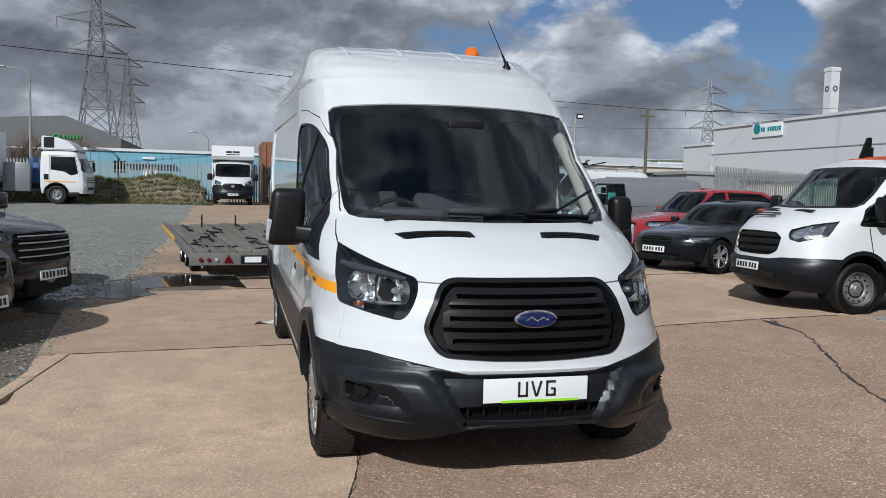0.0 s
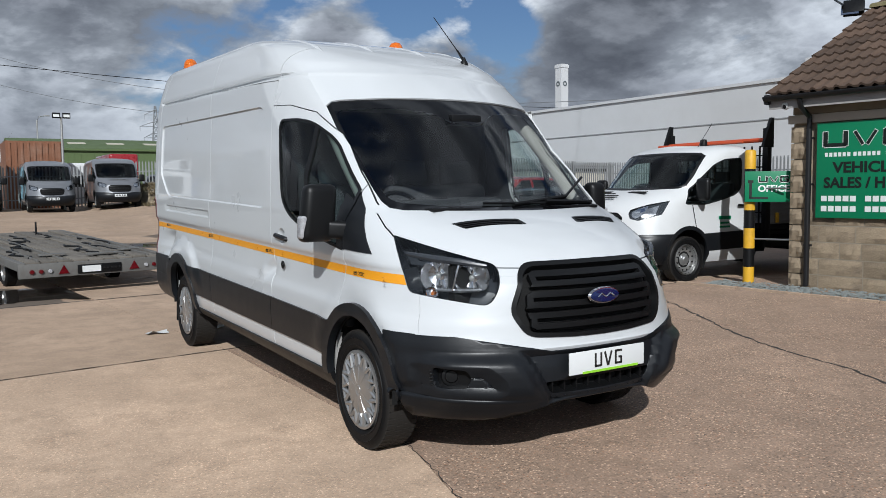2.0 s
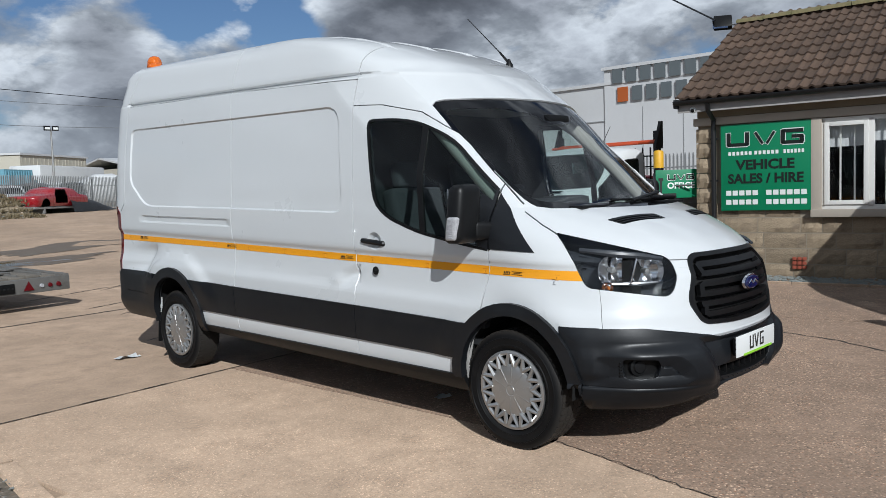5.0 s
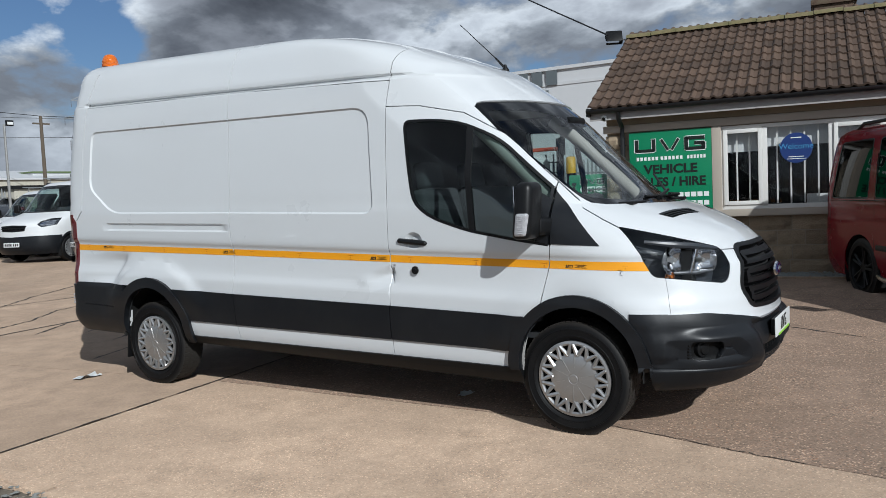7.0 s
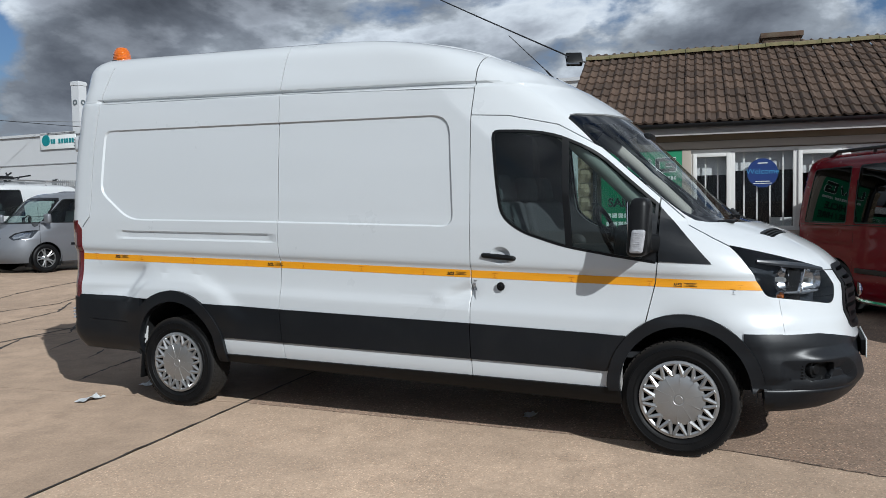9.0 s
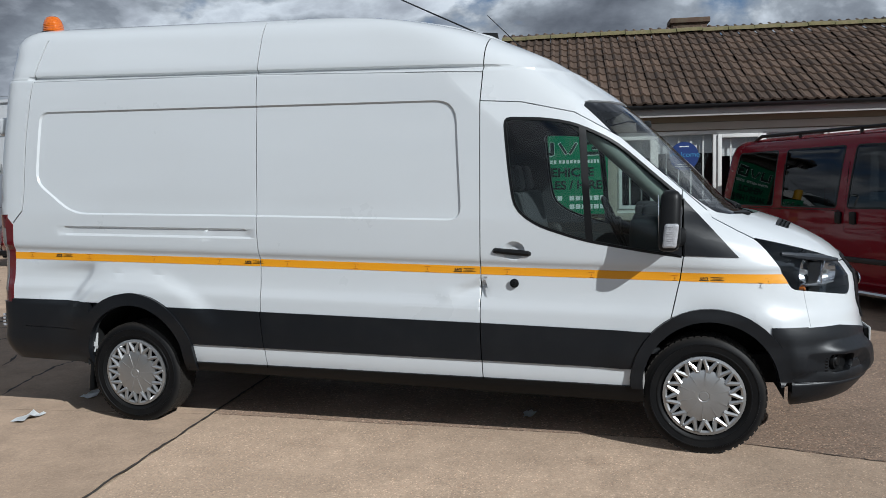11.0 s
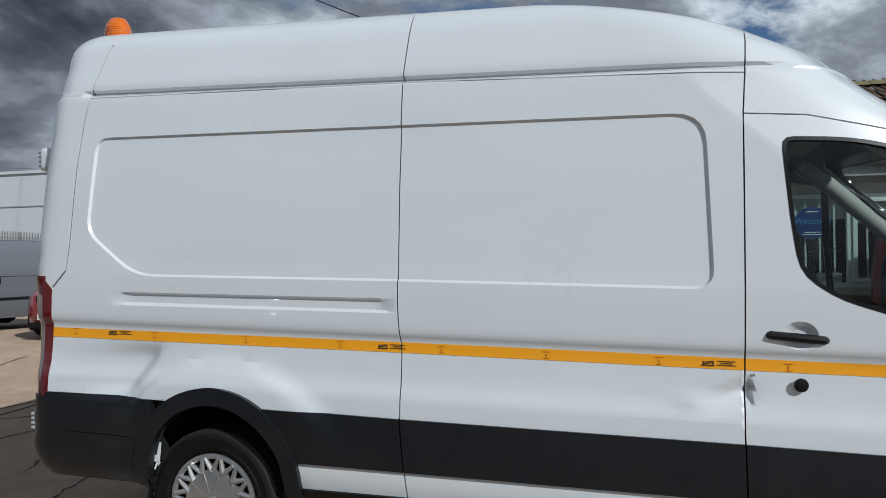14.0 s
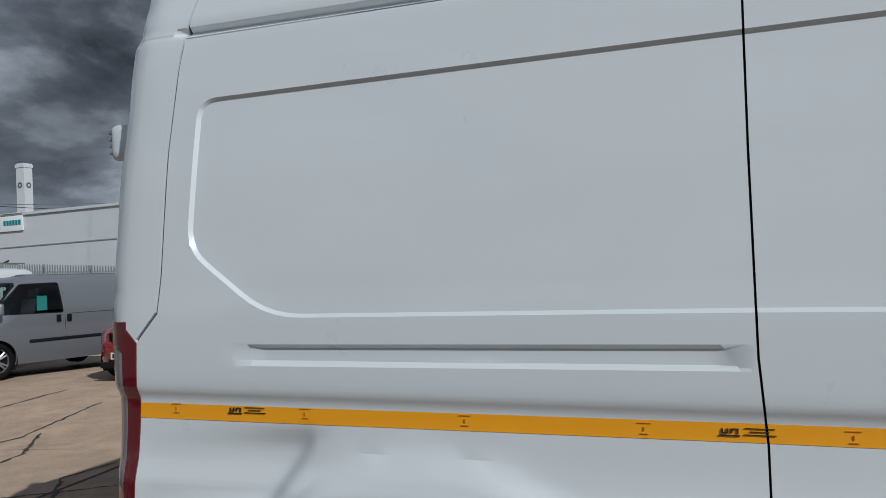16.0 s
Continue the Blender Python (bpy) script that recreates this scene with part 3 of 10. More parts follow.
# ---- the high-roof panel van ----
RAKE = 0.03


def narrowed(bm, k):
    """Drawn in a little round its own middle."""
    c = sum((v.co for v in bm.verts), Vector()) / max(1, len(bm.verts))
    for v in bm.verts:
        v.co = c + (v.co - c) * k
    return bm


def high_roof_van(m):
    van = thing("panel_van", m, "white high-roof panel van with grey cladding and orange side stripe", "van")
    keys = [
        # height, front, rear, half width, front depth, squareness, rear corner
        (0.28, -0.86, 4.78, 0.93, 0.78, 2.05, 0.10), (0.34, -0.965, 4.82, 0.972, 0.82, 2.1, 0.12), (0.42, -1.010, 4.84, 0.992, 0.84, 2.2, 0.12),
        (0.52, -1.03, 4.82, 0.996, 0.84, 2.3, 0.12), (0.60, -1.024, 4.82, 0.999, 0.84, 2.36, 0.12), (0.655, -1.008, 4.82, 0.999, 0.84, 2.38, 0.12), (0.695, -0.998, 4.82, 1.0, 0.84, 2.42, 0.12),
        (0.71, -0.99, 4.82, 1.0, 0.84, 2.45, 0.12), (0.79, -0.985, 4.82, 0.999, 0.88, 2.4, 0.12), (0.825, -0.984, 4.82, 0.992, 0.89, 2.4, 0.12), (0.87, -0.982, 4.82, 0.982, 0.91, 2.37, 0.12), (0.92, -0.98, 4.82, 0.978, 0.92, 2.35, 0.12),
        (1.03, -0.962, 4.82, 0.974, 0.95, 2.3, 0.12), (1.052, -0.944, 4.82, 0.975, 0.955, 2.3, 0.12), (1.068, -0.930, 4.82, 0.980, 0.96, 2.3, 0.12), (1.088, -0.911, 4.82, 0.992, 0.965, 2.3, 0.12), (1.105, -0.895, 4.82, 0.996, 0.97, 2.3, 0.12), (1.145, -0.855, 4.82, 0.998, 0.98, 2.3, 0.12),
        (1.195, -0.80, 4.82, 0.999, 0.98, 2.3, 0.12), (1.26, -0.69, 4.82, 1.0, 0.98, 2.3, 0.12), (1.318, -0.57, 4.82, 1.0, 0.98, 2.3, 0.12),
        (1.37, -0.42, 4.815, 0.998, 0.93, 2.35, 0.12), (1.41, -0.28, 4.81, 0.996, 0.82, 2.5, 0.12), (1.45, -0.215, 4.81, 0.995, 0.76, 2.55, 0.12), (1.60, -0.065, 4.80, 0.990, 0.78, 2.55, 0.125),
        (1.74, 0.075, 4.79, 0.985, 0.89, 2.55, 0.13), (2.04, 0.395, 4.75, 0.966, 0.92, 2.75, 0.13), (2.10, 0.475, 4.745, 0.962, 0.91, 2.8, 0.13),
        (2.20, 0.62, 4.74, 0.953, 0.86, 2.85, 0.14), (2.232, 0.672, 4.735, 0.949, 0.84, 2.85, 0.14), (2.240, 0.685, 4.73, 0.943, 0.84, 2.85, 0.14), (2.254, 0.708, 4.725, 0.914, 0.83, 2.85, 0.14),
        (2.258, 0.714, 4.72, 0.914, 0.83, 2.85, 0.14), (2.272, 0.738, 4.72, 0.937, 0.82, 2.9, 0.15), (2.285, 0.765, 4.72, 0.938, 0.81, 2.9, 0.15), (2.335, 0.86, 4.715, 0.926, 0.77, 3.0, 0.15), (2.40, 1.01, 4.72, 0.906, 0.71, 3.1, 0.17), (2.50, 1.28, 4.71, 0.872, 0.60, 3.4, 0.15),
        (2.56, 1.52, 4.69, 0.838, 0.58, 3.4, 0.16), (2.605, 1.80, 4.65, 0.785, 0.5, 3.4, 0.18), (2.63, 2.15, 4.58, 0.70, 0.4, 3.4, 0.2),
    ]
    zs = [0.28, 0.31, 0.34, 0.38, 0.41, 0.437, 0.449, 0.48, 0.52, 0.57, 0.60, 0.62, 0.64, 0.655, 0.665, 0.68, 0.695, 0.71, 0.73, 0.77, 0.79, 0.808, 0.825, 0.845, 0.87, 0.92, 0.97, 1.01, 1.03, 1.052, 1.068, 1.078, 1.088, 1.105, 1.13, 1.16, 1.19,
          1.22, 1.25, 1.28, 1.31, 1.34, 1.37, 1.39, 1.41, 1.43, 1.46, 1.52, 1.60, 1.68, 1.76, 1.84, 1.92, 1.99, 2.05, 2.10, 2.15, 2.20, 2.225, 2.232, 2.240, 2.247, 2.254, 2.258, 2.265, 2.272, 2.285, 2.31, 2.335,
          2.355, 2.38, 2.42, 2.46, 2.50, 2.53, 2.56, 2.583, 2.605, 2.62, 2.63]
    S = Shell(keys, zs, crown=0.03, nf=22, side=0.06, nr=5, rake=RAKE)
    bm, lay = S.bm, S.lay
    st = bm.faces.layers.int.new("stripe")
    side = lambda c: c.x < -0.55
    # the screen is bowed evenly and turns sharply back into the pillars
    kz = [q[0] for q in keys]
    for v in bm.verts:
        z0 = v.co.z - RAKE * v.co.y
        k = min(1.0, max(0.0, (z0 - 1.39) / 0.05), max(0.0, (2.36 - z0) / 0.16))
        if 1.39 < z0 < 2.36 and k > 0:
            yf, W, D = (float(pchip(kz, [q[i] for q in keys], [z0])[0]) for i in (1, 3, 4))
            x = abs(v.co.x)
            if v.co.y < yf + D - 1e-3:
                bow = float(np.interp(z0, (1.45, 1.63, 1.76, 2.04, 2.3), (0.23, 0.262, 0.305, 0.293, 0.28)))
                y = yf + bow * (x / 0.83) ** 2 + (D - bow * (W / 0.83) ** 2) * max(0.0, (x - 0.805) / (W - 0.805)) ** 2.3
                v.co.y += (y - v.co.y) * k
                v.co.z = z0 + RAKE * v.co.y
    bm.normal_update()
    # the rain channel runs along the load space and fades out ahead of it
    for v in bm.verts:
        z0 = v.co.z - RAKE * v.co.y
        if 2.233 < z0 < 2.284 and (v.co.y < 1.3 or v.co.y > 4.46):
            hw = float(np.interp(z0, [q[0] for q in keys], [q[3] for q in keys]))
            goal = 0.949 - 0.011 * (z0 - 2.232) / 0.053
            k = (1.28 - v.co.y) / 0.32 if v.co.y < 1.3 else (v.co.y - 4.46) / 0.04
            v.co.x *= 1 + (goal / hw - 1) * max(0.0, min(1.0, k))
    # the lower lip of the front bumper stands proud of the part above
    for v in bm.verts:
        z0 = v.co.z - RAKE * v.co.y
        if v.co.y < -0.30 and z0 < 0.443 and v.co.x < -0.4:
            out = Vector((v.co.x, (v.co.y + 0.15) * 0.8, 0)).normalized()
            v.co += out * 0.014 * min(1.0, (-0.4 - v.co.x) / 0.25)
    # finer skin where the flank is knocked
    for ya, yb, za, zb, n in ((1.22, 1.80, 0.78, 1.10, 3), (3.98, 4.68, 0.80, 1.14, 2)):
        es = [e for e in bm.edges if all(v.co.x < -0.7 and ya < v.co.y < yb and za < v.co.z < zb for v in e.verts)]
        bmesh.ops.subdivide_edges(bm, edges=es, cuts=n, use_grid_fill=True)

    def ease(k):
        k = max(0.0, min(1.0, k))
        return k * k * (3 - 2 * k)

    # knocks in the flank
    for v in bm.verts:
        if v.co.x < -0.7:
            y, z = v.co.y, v.co.z
            # long hollow behind the rear wheel, with a hard fold at its front
            e = (y - 4.035 - (1.02 - z) * 0.75) / 0.085
            if e > 0 and y < 4.68:
                deep = ease(e) if e < 1 else math.exp(-((e - 1) / 3.4) ** 1.6)
                v.co.x += 0.036 * deep * ease((z - 0.80) / 0.12) * ease((1.13 - z) / 0.10)
            # pushed-in panel edge by the front door, folded at two lines
            if y > 1.27:
                a = max(0.0, 1 - (y - 1.27) / (0.20 + 0.5 * max(0.0, 0.97 - z)))
                b = max(0.0, 1 - abs(z - 0.965 + (y - 1.29) * 0.30) / (0.085 if z < 0.965 else 0.06))
                v.co.x += 0.046 * a ** 1.25 * b ** 1.1
                v.co.x -= 0.007 * math.exp(-((y - 1.50) / 0.07) ** 2 - ((z - 0.91) / 0.035) ** 2)
            else:
                v.co.x += 0.012 * math.exp(-((y - 1.29) / 0.03) ** 2 - ((z - 0.955) / 0.035) ** 2)
            # swelling over the rear wheel
            r = math.hypot((y - 3.72) * (0.84 if y < 3.72 else 1.0), z - 0.45)
            if z > 0.5 and y < 4.35:
                v.co.x -= 0.026 * ease((0.60 - r) / 0.055) * ease((z - 0.54) / 0.25)
            r = math.hypot(y + 0.03, (z - 0.41))
            if 0.38 < r < 0.75 and z > 0.5:
                v.co.x -= 0.018 * math.exp(-((r - 0.5) / 0.07) ** 2)
    bm.normal_update()
    # pressed side panels
    S.press(rpoly([(4.405, 2.155), (1.43, 2.10), (1.405, 1.37), (2.8, 1.412), (4.17, 1.445), (4.455, 1.67)], [0.07, 0.13, 0.09, 0.0, 0.12, 0.08], 5), 0.012, 0.011, within=side)
    # long grip groove with sloping ends
    S.cut([(4.30, 1.368), (2.79, 1.333), (2.79, 1.266), (4.30, 1.301)], 0, within=side)
    S.cut([(4.19, 1.353), (2.865, 1.322), (2.865, 1.281), (4.19, 1.315)], 0, within=side)
    for v in bm.verts:
        up = v.co.z - 1.266 - (v.co.y - 2.79) * 0.0232
        if side(v.co) and 2.79 < v.co.y < 4.30 and 0 < up < 0.067:
            v.co.x += 0.017 * max(0.0, min(1.0, up / 0.013, (0.067 - up) / 0.013, (v.co.y - 2.79) / 0.075, (4.30 - v.co.y) / 0.11))
    bm.normal_update()
    # dish behind the door handle
    S.press([(1.088 + 0.068 * math.cos(radians(a)), 1.186 + 0.058 * math.sin(radians(a))) for a in range(0, 360, 20)], 0.022, 0.034, within=side)
    # finer skin on the bumper corner
    es = [e for e in bm.edges if all(v.co.y < -0.30 and v.co.x < -0.25 and 0.36 < v.co.z < 0.69 for v in e.verts)]
    bmesh.ops.subdivide_edges(bm, edges=es, cuts=2, use_grid_fill=True)
    bm.normal_update()
    # two horns stand out of the bumper under a sloping ledge, the middle lies back between them
    for v in bm.verts:
        if v.co.y < -0.42 and 0.30 < v.co.z < 0.672 and v.co.x < -0.40:
            out = Vector((v.co.x * 0.6, v.co.y + 0.15, 0)).normalized()
            v.co += out * 0.040 * ease((0.668 - v.co.z) / 0.070) * ease((-0.375 - (v.co.z - 0.415) * 0.55 - v.co.x) / 0.07) * ease((0.93 + v.co.x) / 0.12) * ease((v.co.z - 0.36) / 0.12)
    bm.normal_update()
    S.press([(-0.515, 0.672), (0.515, 0.672), (0.372, 0.415), (0.36, 0.36), (-0.36, 0.36), (-0.372, 0.415)], 0.034, 0.040, view="front", within=lambda c: c.y < -0.7 and c.z < 0.7)
    # scoop round the fog lamp
    S.press(rpoly([(-0.95, 0.600), (-0.68, 0.600), (-0.605, 0.53), (-0.585, 0.465), (-0.625, 0.436), (-0.95, 0.436)], 0.03, 4), 0.036, 0.055, view="front", within=lambda c: c.y < -0.42 and c.z < 0.7)
    # front screen: black border, then the glass
    S.cut([(0.03, 2.098), (-0.45, 2.094), (-0.74, 2.080), (-0.800, 2.068), (-0.832, 2.040), (-0.834, 1.9), (-0.826, 1.70), (-0.818, 1.50), (-0.812, 1.43), (-0.792, 1.392), (-0.74, 1.378), (-0.5, 1.372), (0.03, 1.365)], 10, "front")
    S.cut(rpoly([(0.03, 1.925), (-0.12, 1.93), (-0.235, 2.0), (-0.45, 2.030), (-0.808, 2.020), (-0.806, 1.85), (-0.795, 1.6), (-0.765, 1.432), (-0.5, 1.408), (0.03, 1.398)], [0, 0.05, 0.06, 0.0, 0.08, 0.0, 0.0, 0.06, 0.0, 0.0], 4), 9, "front")
    # bonnet
    bon = [(0.03, -1.2), (-0.40, -1.2), (-0.53, -0.86), (-0.58, -0.80), (-0.72, -0.63), (-0.875, -0.335), (-0.878, -0.18), (-0.86, -0.05), (-0.6, 0.1), (0.03, 0.1)]
    S.cut(bon, 11, "top", keep=(9, 10), within=lambda c: c.z > 1.045)
    S.seam([(-0.56, 1.086), (-0.40, 1.080)], 0.006, 99, "front", keep=(12, 13, 14, 20), within=lambda c: c.y < -0.5)
    S.seam([(-0.57, -0.81), (-0.72, -0.63), (-0.875, -0.335)], 0.016, 99, "top", keep=(9, 10, 12), within=lambda c: c.z > 1.0)
    S.seam([(-0.72, -0.63), (-0.875, -0.335), (-0.878, -0.18), (-0.86, -0.05)], 0.007, 99, "top", keep=(9, 10), within=lambda c: c.z > 1.0)
    S.cut(rpoly([(-0.60, -0.425), (-0.20, -0.505), (-0.185, -0.575), (-0.555, -0.505)], 0.012, 2), 16, "top", within=lambda c: c.z > 1.1)
    for i in range(3):
        d0 = 0.012 + 0.021 * i
        S.cut([(-0.575 + i * 0.011, -0.436 - d0), (-0.215, -0.506 - d0), (-0.211, -0.519 - d0), (-0.568 + i * 0.011, -0.449 - d0)], 26, "top", within=lambda c: c.z > 1.1)
    # grille, lower opening, bumper
    S.cut([(-1.2, 0.2), (0.03, 0.2), (0.03, 0.655), (-0.33, 0.655), (-0.55, 0.70), (-0.78, 0.742), (-1.2, 0.745)], 1, "front", within=lambda c: c.y < -0.36)
    S.cut([(-0.56, 0.2), (-0.36, 0.2), (-0.36, 0.752), (-0.56, 0.746)], 1, "side", within=lambda c: c.x < -0.7)
    g = rpoly([(0.03, 1.110), (-0.440, 1.108), (-0.545, 0.865), (-0.465, 0.735), (-0.2, 0.720), (0.03, 0.716)], [0, 0.085, 0.06, 0.06, 0.0, 0], 6)
    S.cut(g, 14, "front")
    gi = rpoly([(0.03, 1.088), (-0.425, 1.086), (-0.520, 0.868), (-0.450, 0.757), (-0.2, 0.742), (0.03, 0.738)], [0, 0.075, 0.05, 0.05, 0.0, 0], 6)
    S.cut(gi, 13, "front", within=lambda c: c.y < -0.5)
    for z, e0, e1 in ((1.055, 0.37, 0.40), (1.005, 0.40, 0.42), (0.949, 0.42, 0.44), (0.895, 0.44, 0.455), (0.842, 0.45, 0.44), (0.785, 0.43, 0.41)):
        S.cut([(0.03, z + 0.015), (-e0, z + 0.015), (-e1, z - 0.015), (0.03, z - 0.015)], 20, "front", within=lambda c: c.y < -0.5)
    for za, zb, e in ((1.055, 1.005, 0.405), (0.949, 0.895, 0.445), (0.842, 0.785, 0.432)):
        S.cut([(-e + 0.03, za + 0.016), (-e, za), (-e - 0.004, zb), (-e + 0.03, zb - 0.016)], 20, "front", within=lambda c: c.y < -0.5)
    S.cut(rpoly([(0.03, 0.502), (-0.375, 0.494), (-0.345, 0.432), (0.03, 0.428)], [0, 0.02, 0.03, 0]), 15, "front")
    # the bumper ends above the ground
    S.cut([(-1.3, 0.0), (0.03, 0.0), (0.03, 0.392), (-0.25, 0.388), (-0.36, 0.372), (-0.475, 0.336), (-0.65, 0.294), (-0.80, 0.288), (-1.3, 0.290)], 98, "front", within=lambda c: c.y < -0.36)
    S.cut([(-0.75, 0.0), (-0.3, 0.0), (-0.3, 0.296), (-0.75, 0.296)], 98, "side", within=lambda c: c.x < -0.7)
    # head lamp, seen from the corner
    hv = (Vector((0.8, -0.6, 0)), ZA, Vector((-0.6, -0.8, 0)))
    hl = rpoly([(-0.54, 1.25), (-0.435, 0.955), (0.0, 0.895), (0.052, 1.0), (0.035, 1.10), (-0.2, 1.16)], [0.012, 0.03, 0.07, 0.06, 0.06, 0.12], 5)
    S.cut(hl, 12, hv, within=lambda c: c.y < 0)
    # fog lamp pocket
    fp = rpoly([(-0.30, 0.592), (-0.12, 0.585), (-0.095, 0.535), (-0.12, 0.482), (-0.29, 0.482)], 0.03, 4)
    S.cut(fp, 17, hv, within=lambda c: c.y < -0.3)
    # doors, glass, cladding, arches on the flank
    door = [(1.285, 2.088), (1.04, 2.072), (0.73, 2.002), (0.47, 1.852), (0.118, 1.535), (0.112, 1.17), (0.13, 1.03), (0.18, 0.80), (0.42, 0.36), (1.292, 0.36), (1.30, 0.79), (1.29, 1.38)]
    S.cut(door, 2, within=side)
    win = rpoly([(1.145, 1.985), (0.90, 1.975), (0.73, 1.943), (0.50, 1.835), (0.125, 1.50), (0.125, 1.145), (0.33, 1.175), (0.68, 1.24), (0.95, 1.33), (1.085, 1.43), (1.115, 1.63)],
                [0.05, 0.1, 0.1, 0.1, 0.0, 0.0, 0.1, 0.1, 0.1, 0.1, 0.1], 3)
    S.cut(win, 21, within=side)
    S.cut([(p[0], p[1]) for p in inset(win, 0.016)], 6, within=lambda c: c.x < -0.55 and c.y > 0.12)
    S.cut([(0.712, 2.05), (0.672, 2.05), (0.612, 1.1), (0.652, 1.1)], 21, keep=(0, 2, 9, 10, 11), within=side)
    S.cut([(0.675, 2.05), (0.615, 1.1), (0.0, 1.0), (0.0, 1.6)], 7, keep=(0, 2, 9, 10, 11, 21), within=side)
    S.cut([(0.112, 1.475), (-0.185, 1.142), (0.112, 1.158)], 8, within=side)
    S.cut([(0.118, 1.16), (0.20, 1.175), (0.22, 1.48), (0.118, 1.42)], 8, keep=(0, 2), within=side)
    S.cut([(0.106, 1.152), (0.14, 1.157), (0.14, 1.505), (0.106, 1.472)], 8, within=side)
    S.cut([(0.30, 0.715), (1.29, 0.748), (2.79, 0.79), (4.1, 0.838), (5.0, 0.862), (5.0, 0.60), (4.2, 0.59), (3.26, 0.563), (2.74, 0.55), (1.29, 0.518), (0.30, 0.495)], 3, within=side)
    S.cut([(4.05, 0.838), (5.2, 0.865), (5.2, 0.2), (4.05, 0.2)], 4, within=lambda c: c.y > 4.0)
    S.cut([(0.2, 0.388), (1.29, 0.408), (2.74, 0.43), (3.5, 0.44), (3.5, 0.2), (0.2, 0.2)], 5, within=side)
    # stripe
    for f in S.cut([(4.745, 1.186), (2.79, 1.135), (1.29, 1.09), (0.12, 1.058), (-0.47, 1.042), (-0.487, 0.990), (0.12, 1.009), (1.29, 1.042), (2.79, 1.087), (4.745, 1.137)], 0, keep=(12, 98, 99), within=lambda c: c.x < -0.7):
        f[st] = 1
        c = f.calc_center_median()
        f[lay] = 2 if inside((c.y, c.z), door) else 0
    # arches
    for c, ro in (((-0.03, 0.41), 0.445), ((3.72, 0.45), 0.455)):
        ring = arc(c, ro, -14, 194, 30)
        S.cut([(ring[0][0], 0.385)] + [p for p in ring if p[1] > 0.385] + [(ring[-1][0], 0.385)], 22, within=side)
        ring = arc(c, 0.372, -12, 192, 30)
        S.cut([(ring[0][0], 0.1)] + ring + [(ring[-1][0], 0.1)], 98, within=side)
    S.cut([(-0.475, 0.2), (-0.28, 0.2), (-0.28, 0.40), (-0.46, 0.43)], 98, within=side)
    # tail lamp
    S.cut([(4.70, 1.425), (4.66, 1.38), (4.695, 0.835), (4.80, 0.83), (4.80, 1.45)], 23, within=lambda c: c.x < -0.8)
    S.cut([(-1.1, 1.45), (-0.90, 1.45), (-0.86, 0.83), (-1.1, 0.83)], 23, (XA, ZA, YA), within=lambda c: c.y > 4.6)
    S.cut([(4.722, 1.35), (4.80, 1.39), (4.80, 0.93), (4.738, 0.90)], 27, keep=tuple(k for k in range(100) if k != 23), within=lambda c: c.x < -0.8)
    # shut lines
    w = 0.0062
    keep = (98, 22, 9, 10)
    S.seam([(1.25, 2.66), (1.27, 2.27), (1.283, 2.09), (1.29, 1.38), (1.30, 0.79), (1.292, 0.40)], w, within=side, keep=keep)
    S.seam([(2.73, 2.67), (2.748, 2.365), (2.763, 1.82), (2.772, 1.30), (2.762, 1.08), (2.768, 0.79), (2.742, 0.42)], w, within=side, keep=keep)
    S.seam([(0.115, 1.53), (0.112, 1.17), (0.13, 1.03), (0.185, 0.79)], w, within=side, keep=keep)
    S.seam([(1.283, 2.087), (1.04, 2.072), (0.73, 2.002), (0.47, 1.852), (0.118, 1.535), (-0.02, 1.41)], w, within=side, keep=keep)
    S.seam([(4.46, 2.366), (2.76, 2.323), (1.27, 2.262)], w * 0.9, within=side, keep=keep)
    S.seam([(4.385, 2.656), (4.455, 2.394), (4.483, 2.262), (4.522, 2.0), (4.558, 1.60), (4.578, 1.474), (4.66, 1.388)], w * 1.6, within=side, keep=keep)
    S.seam([(4.60, 0.66), (4.18, 0.645)], w * 0.6, within=side, keep=keep)
    S.seam([(-0.535, 0.975), (-0.575, 0.745)], w * 0.3, within=side, keep=(12, 1))
    S.seam([(0.12, 1.155), (0.12, 1.50)], w, within=side, keep=(0, 9, 10))

    tape = lambda f: f[st] == 1 and f[lay] in (0, 2)
    link("body", S.take({0}, 0.0, 0.012), M["white_paint"], van, "white painted steel body", sharp=19, soft=((4.0, 4.62, 0.80, 1.13), (1.2, 1.7, 0.80, 1.07)))
    for sd in ("right", "left"):
        d = link("front_door", S.take({2}, 0.0, 0.02, sd), M["white_paint"], van, sharp=22)
        link("door_glass", S.take({6}, -0.006, 0.0, sd), M["glass"], d, "tinted sliding door glass")
        link("quarter_glass", S.take({7}, -0.006, 0.0, sd), M["glass"], d)
        link("window_seal", S.take({21}, 0.0015, 0.02, sd), M["black"], d)
        link("mirror_base", S.take({8}, 0.006, 0.02, sd), M["trim"], d)
        along = lambda c: c.y + (0.79 - c.z) * (0.020 if c.y < 2 else 0.070)
        for ya, yb, own in ((-1, 1.30, d), (1.30, 2.768, van), (2.768, 3.72, van)):
            link("side_cladding", S.take(lambda f, ya=ya, yb=yb: f[lay] == 3 and ya < along(f.calc_center_median()) < yb, 0.014, 0.022, sd), M["trim"], own, "dark grey plastic cladding")
        link("sill_trim", S.take({5}, 0.012, 0.03, sd), M["black"], van)
        for nm, test in (("front_arch_trim", lambda f: f.calc_center_median().y < 1.5), ("rear_arch_trim", lambda f: f.calc_center_median().y > 1.5)):
            link(nm, S.take(lambda f, test=test: f[lay] == 22 and test(f), 0.026, 0.05, sd), M["trim"], van)
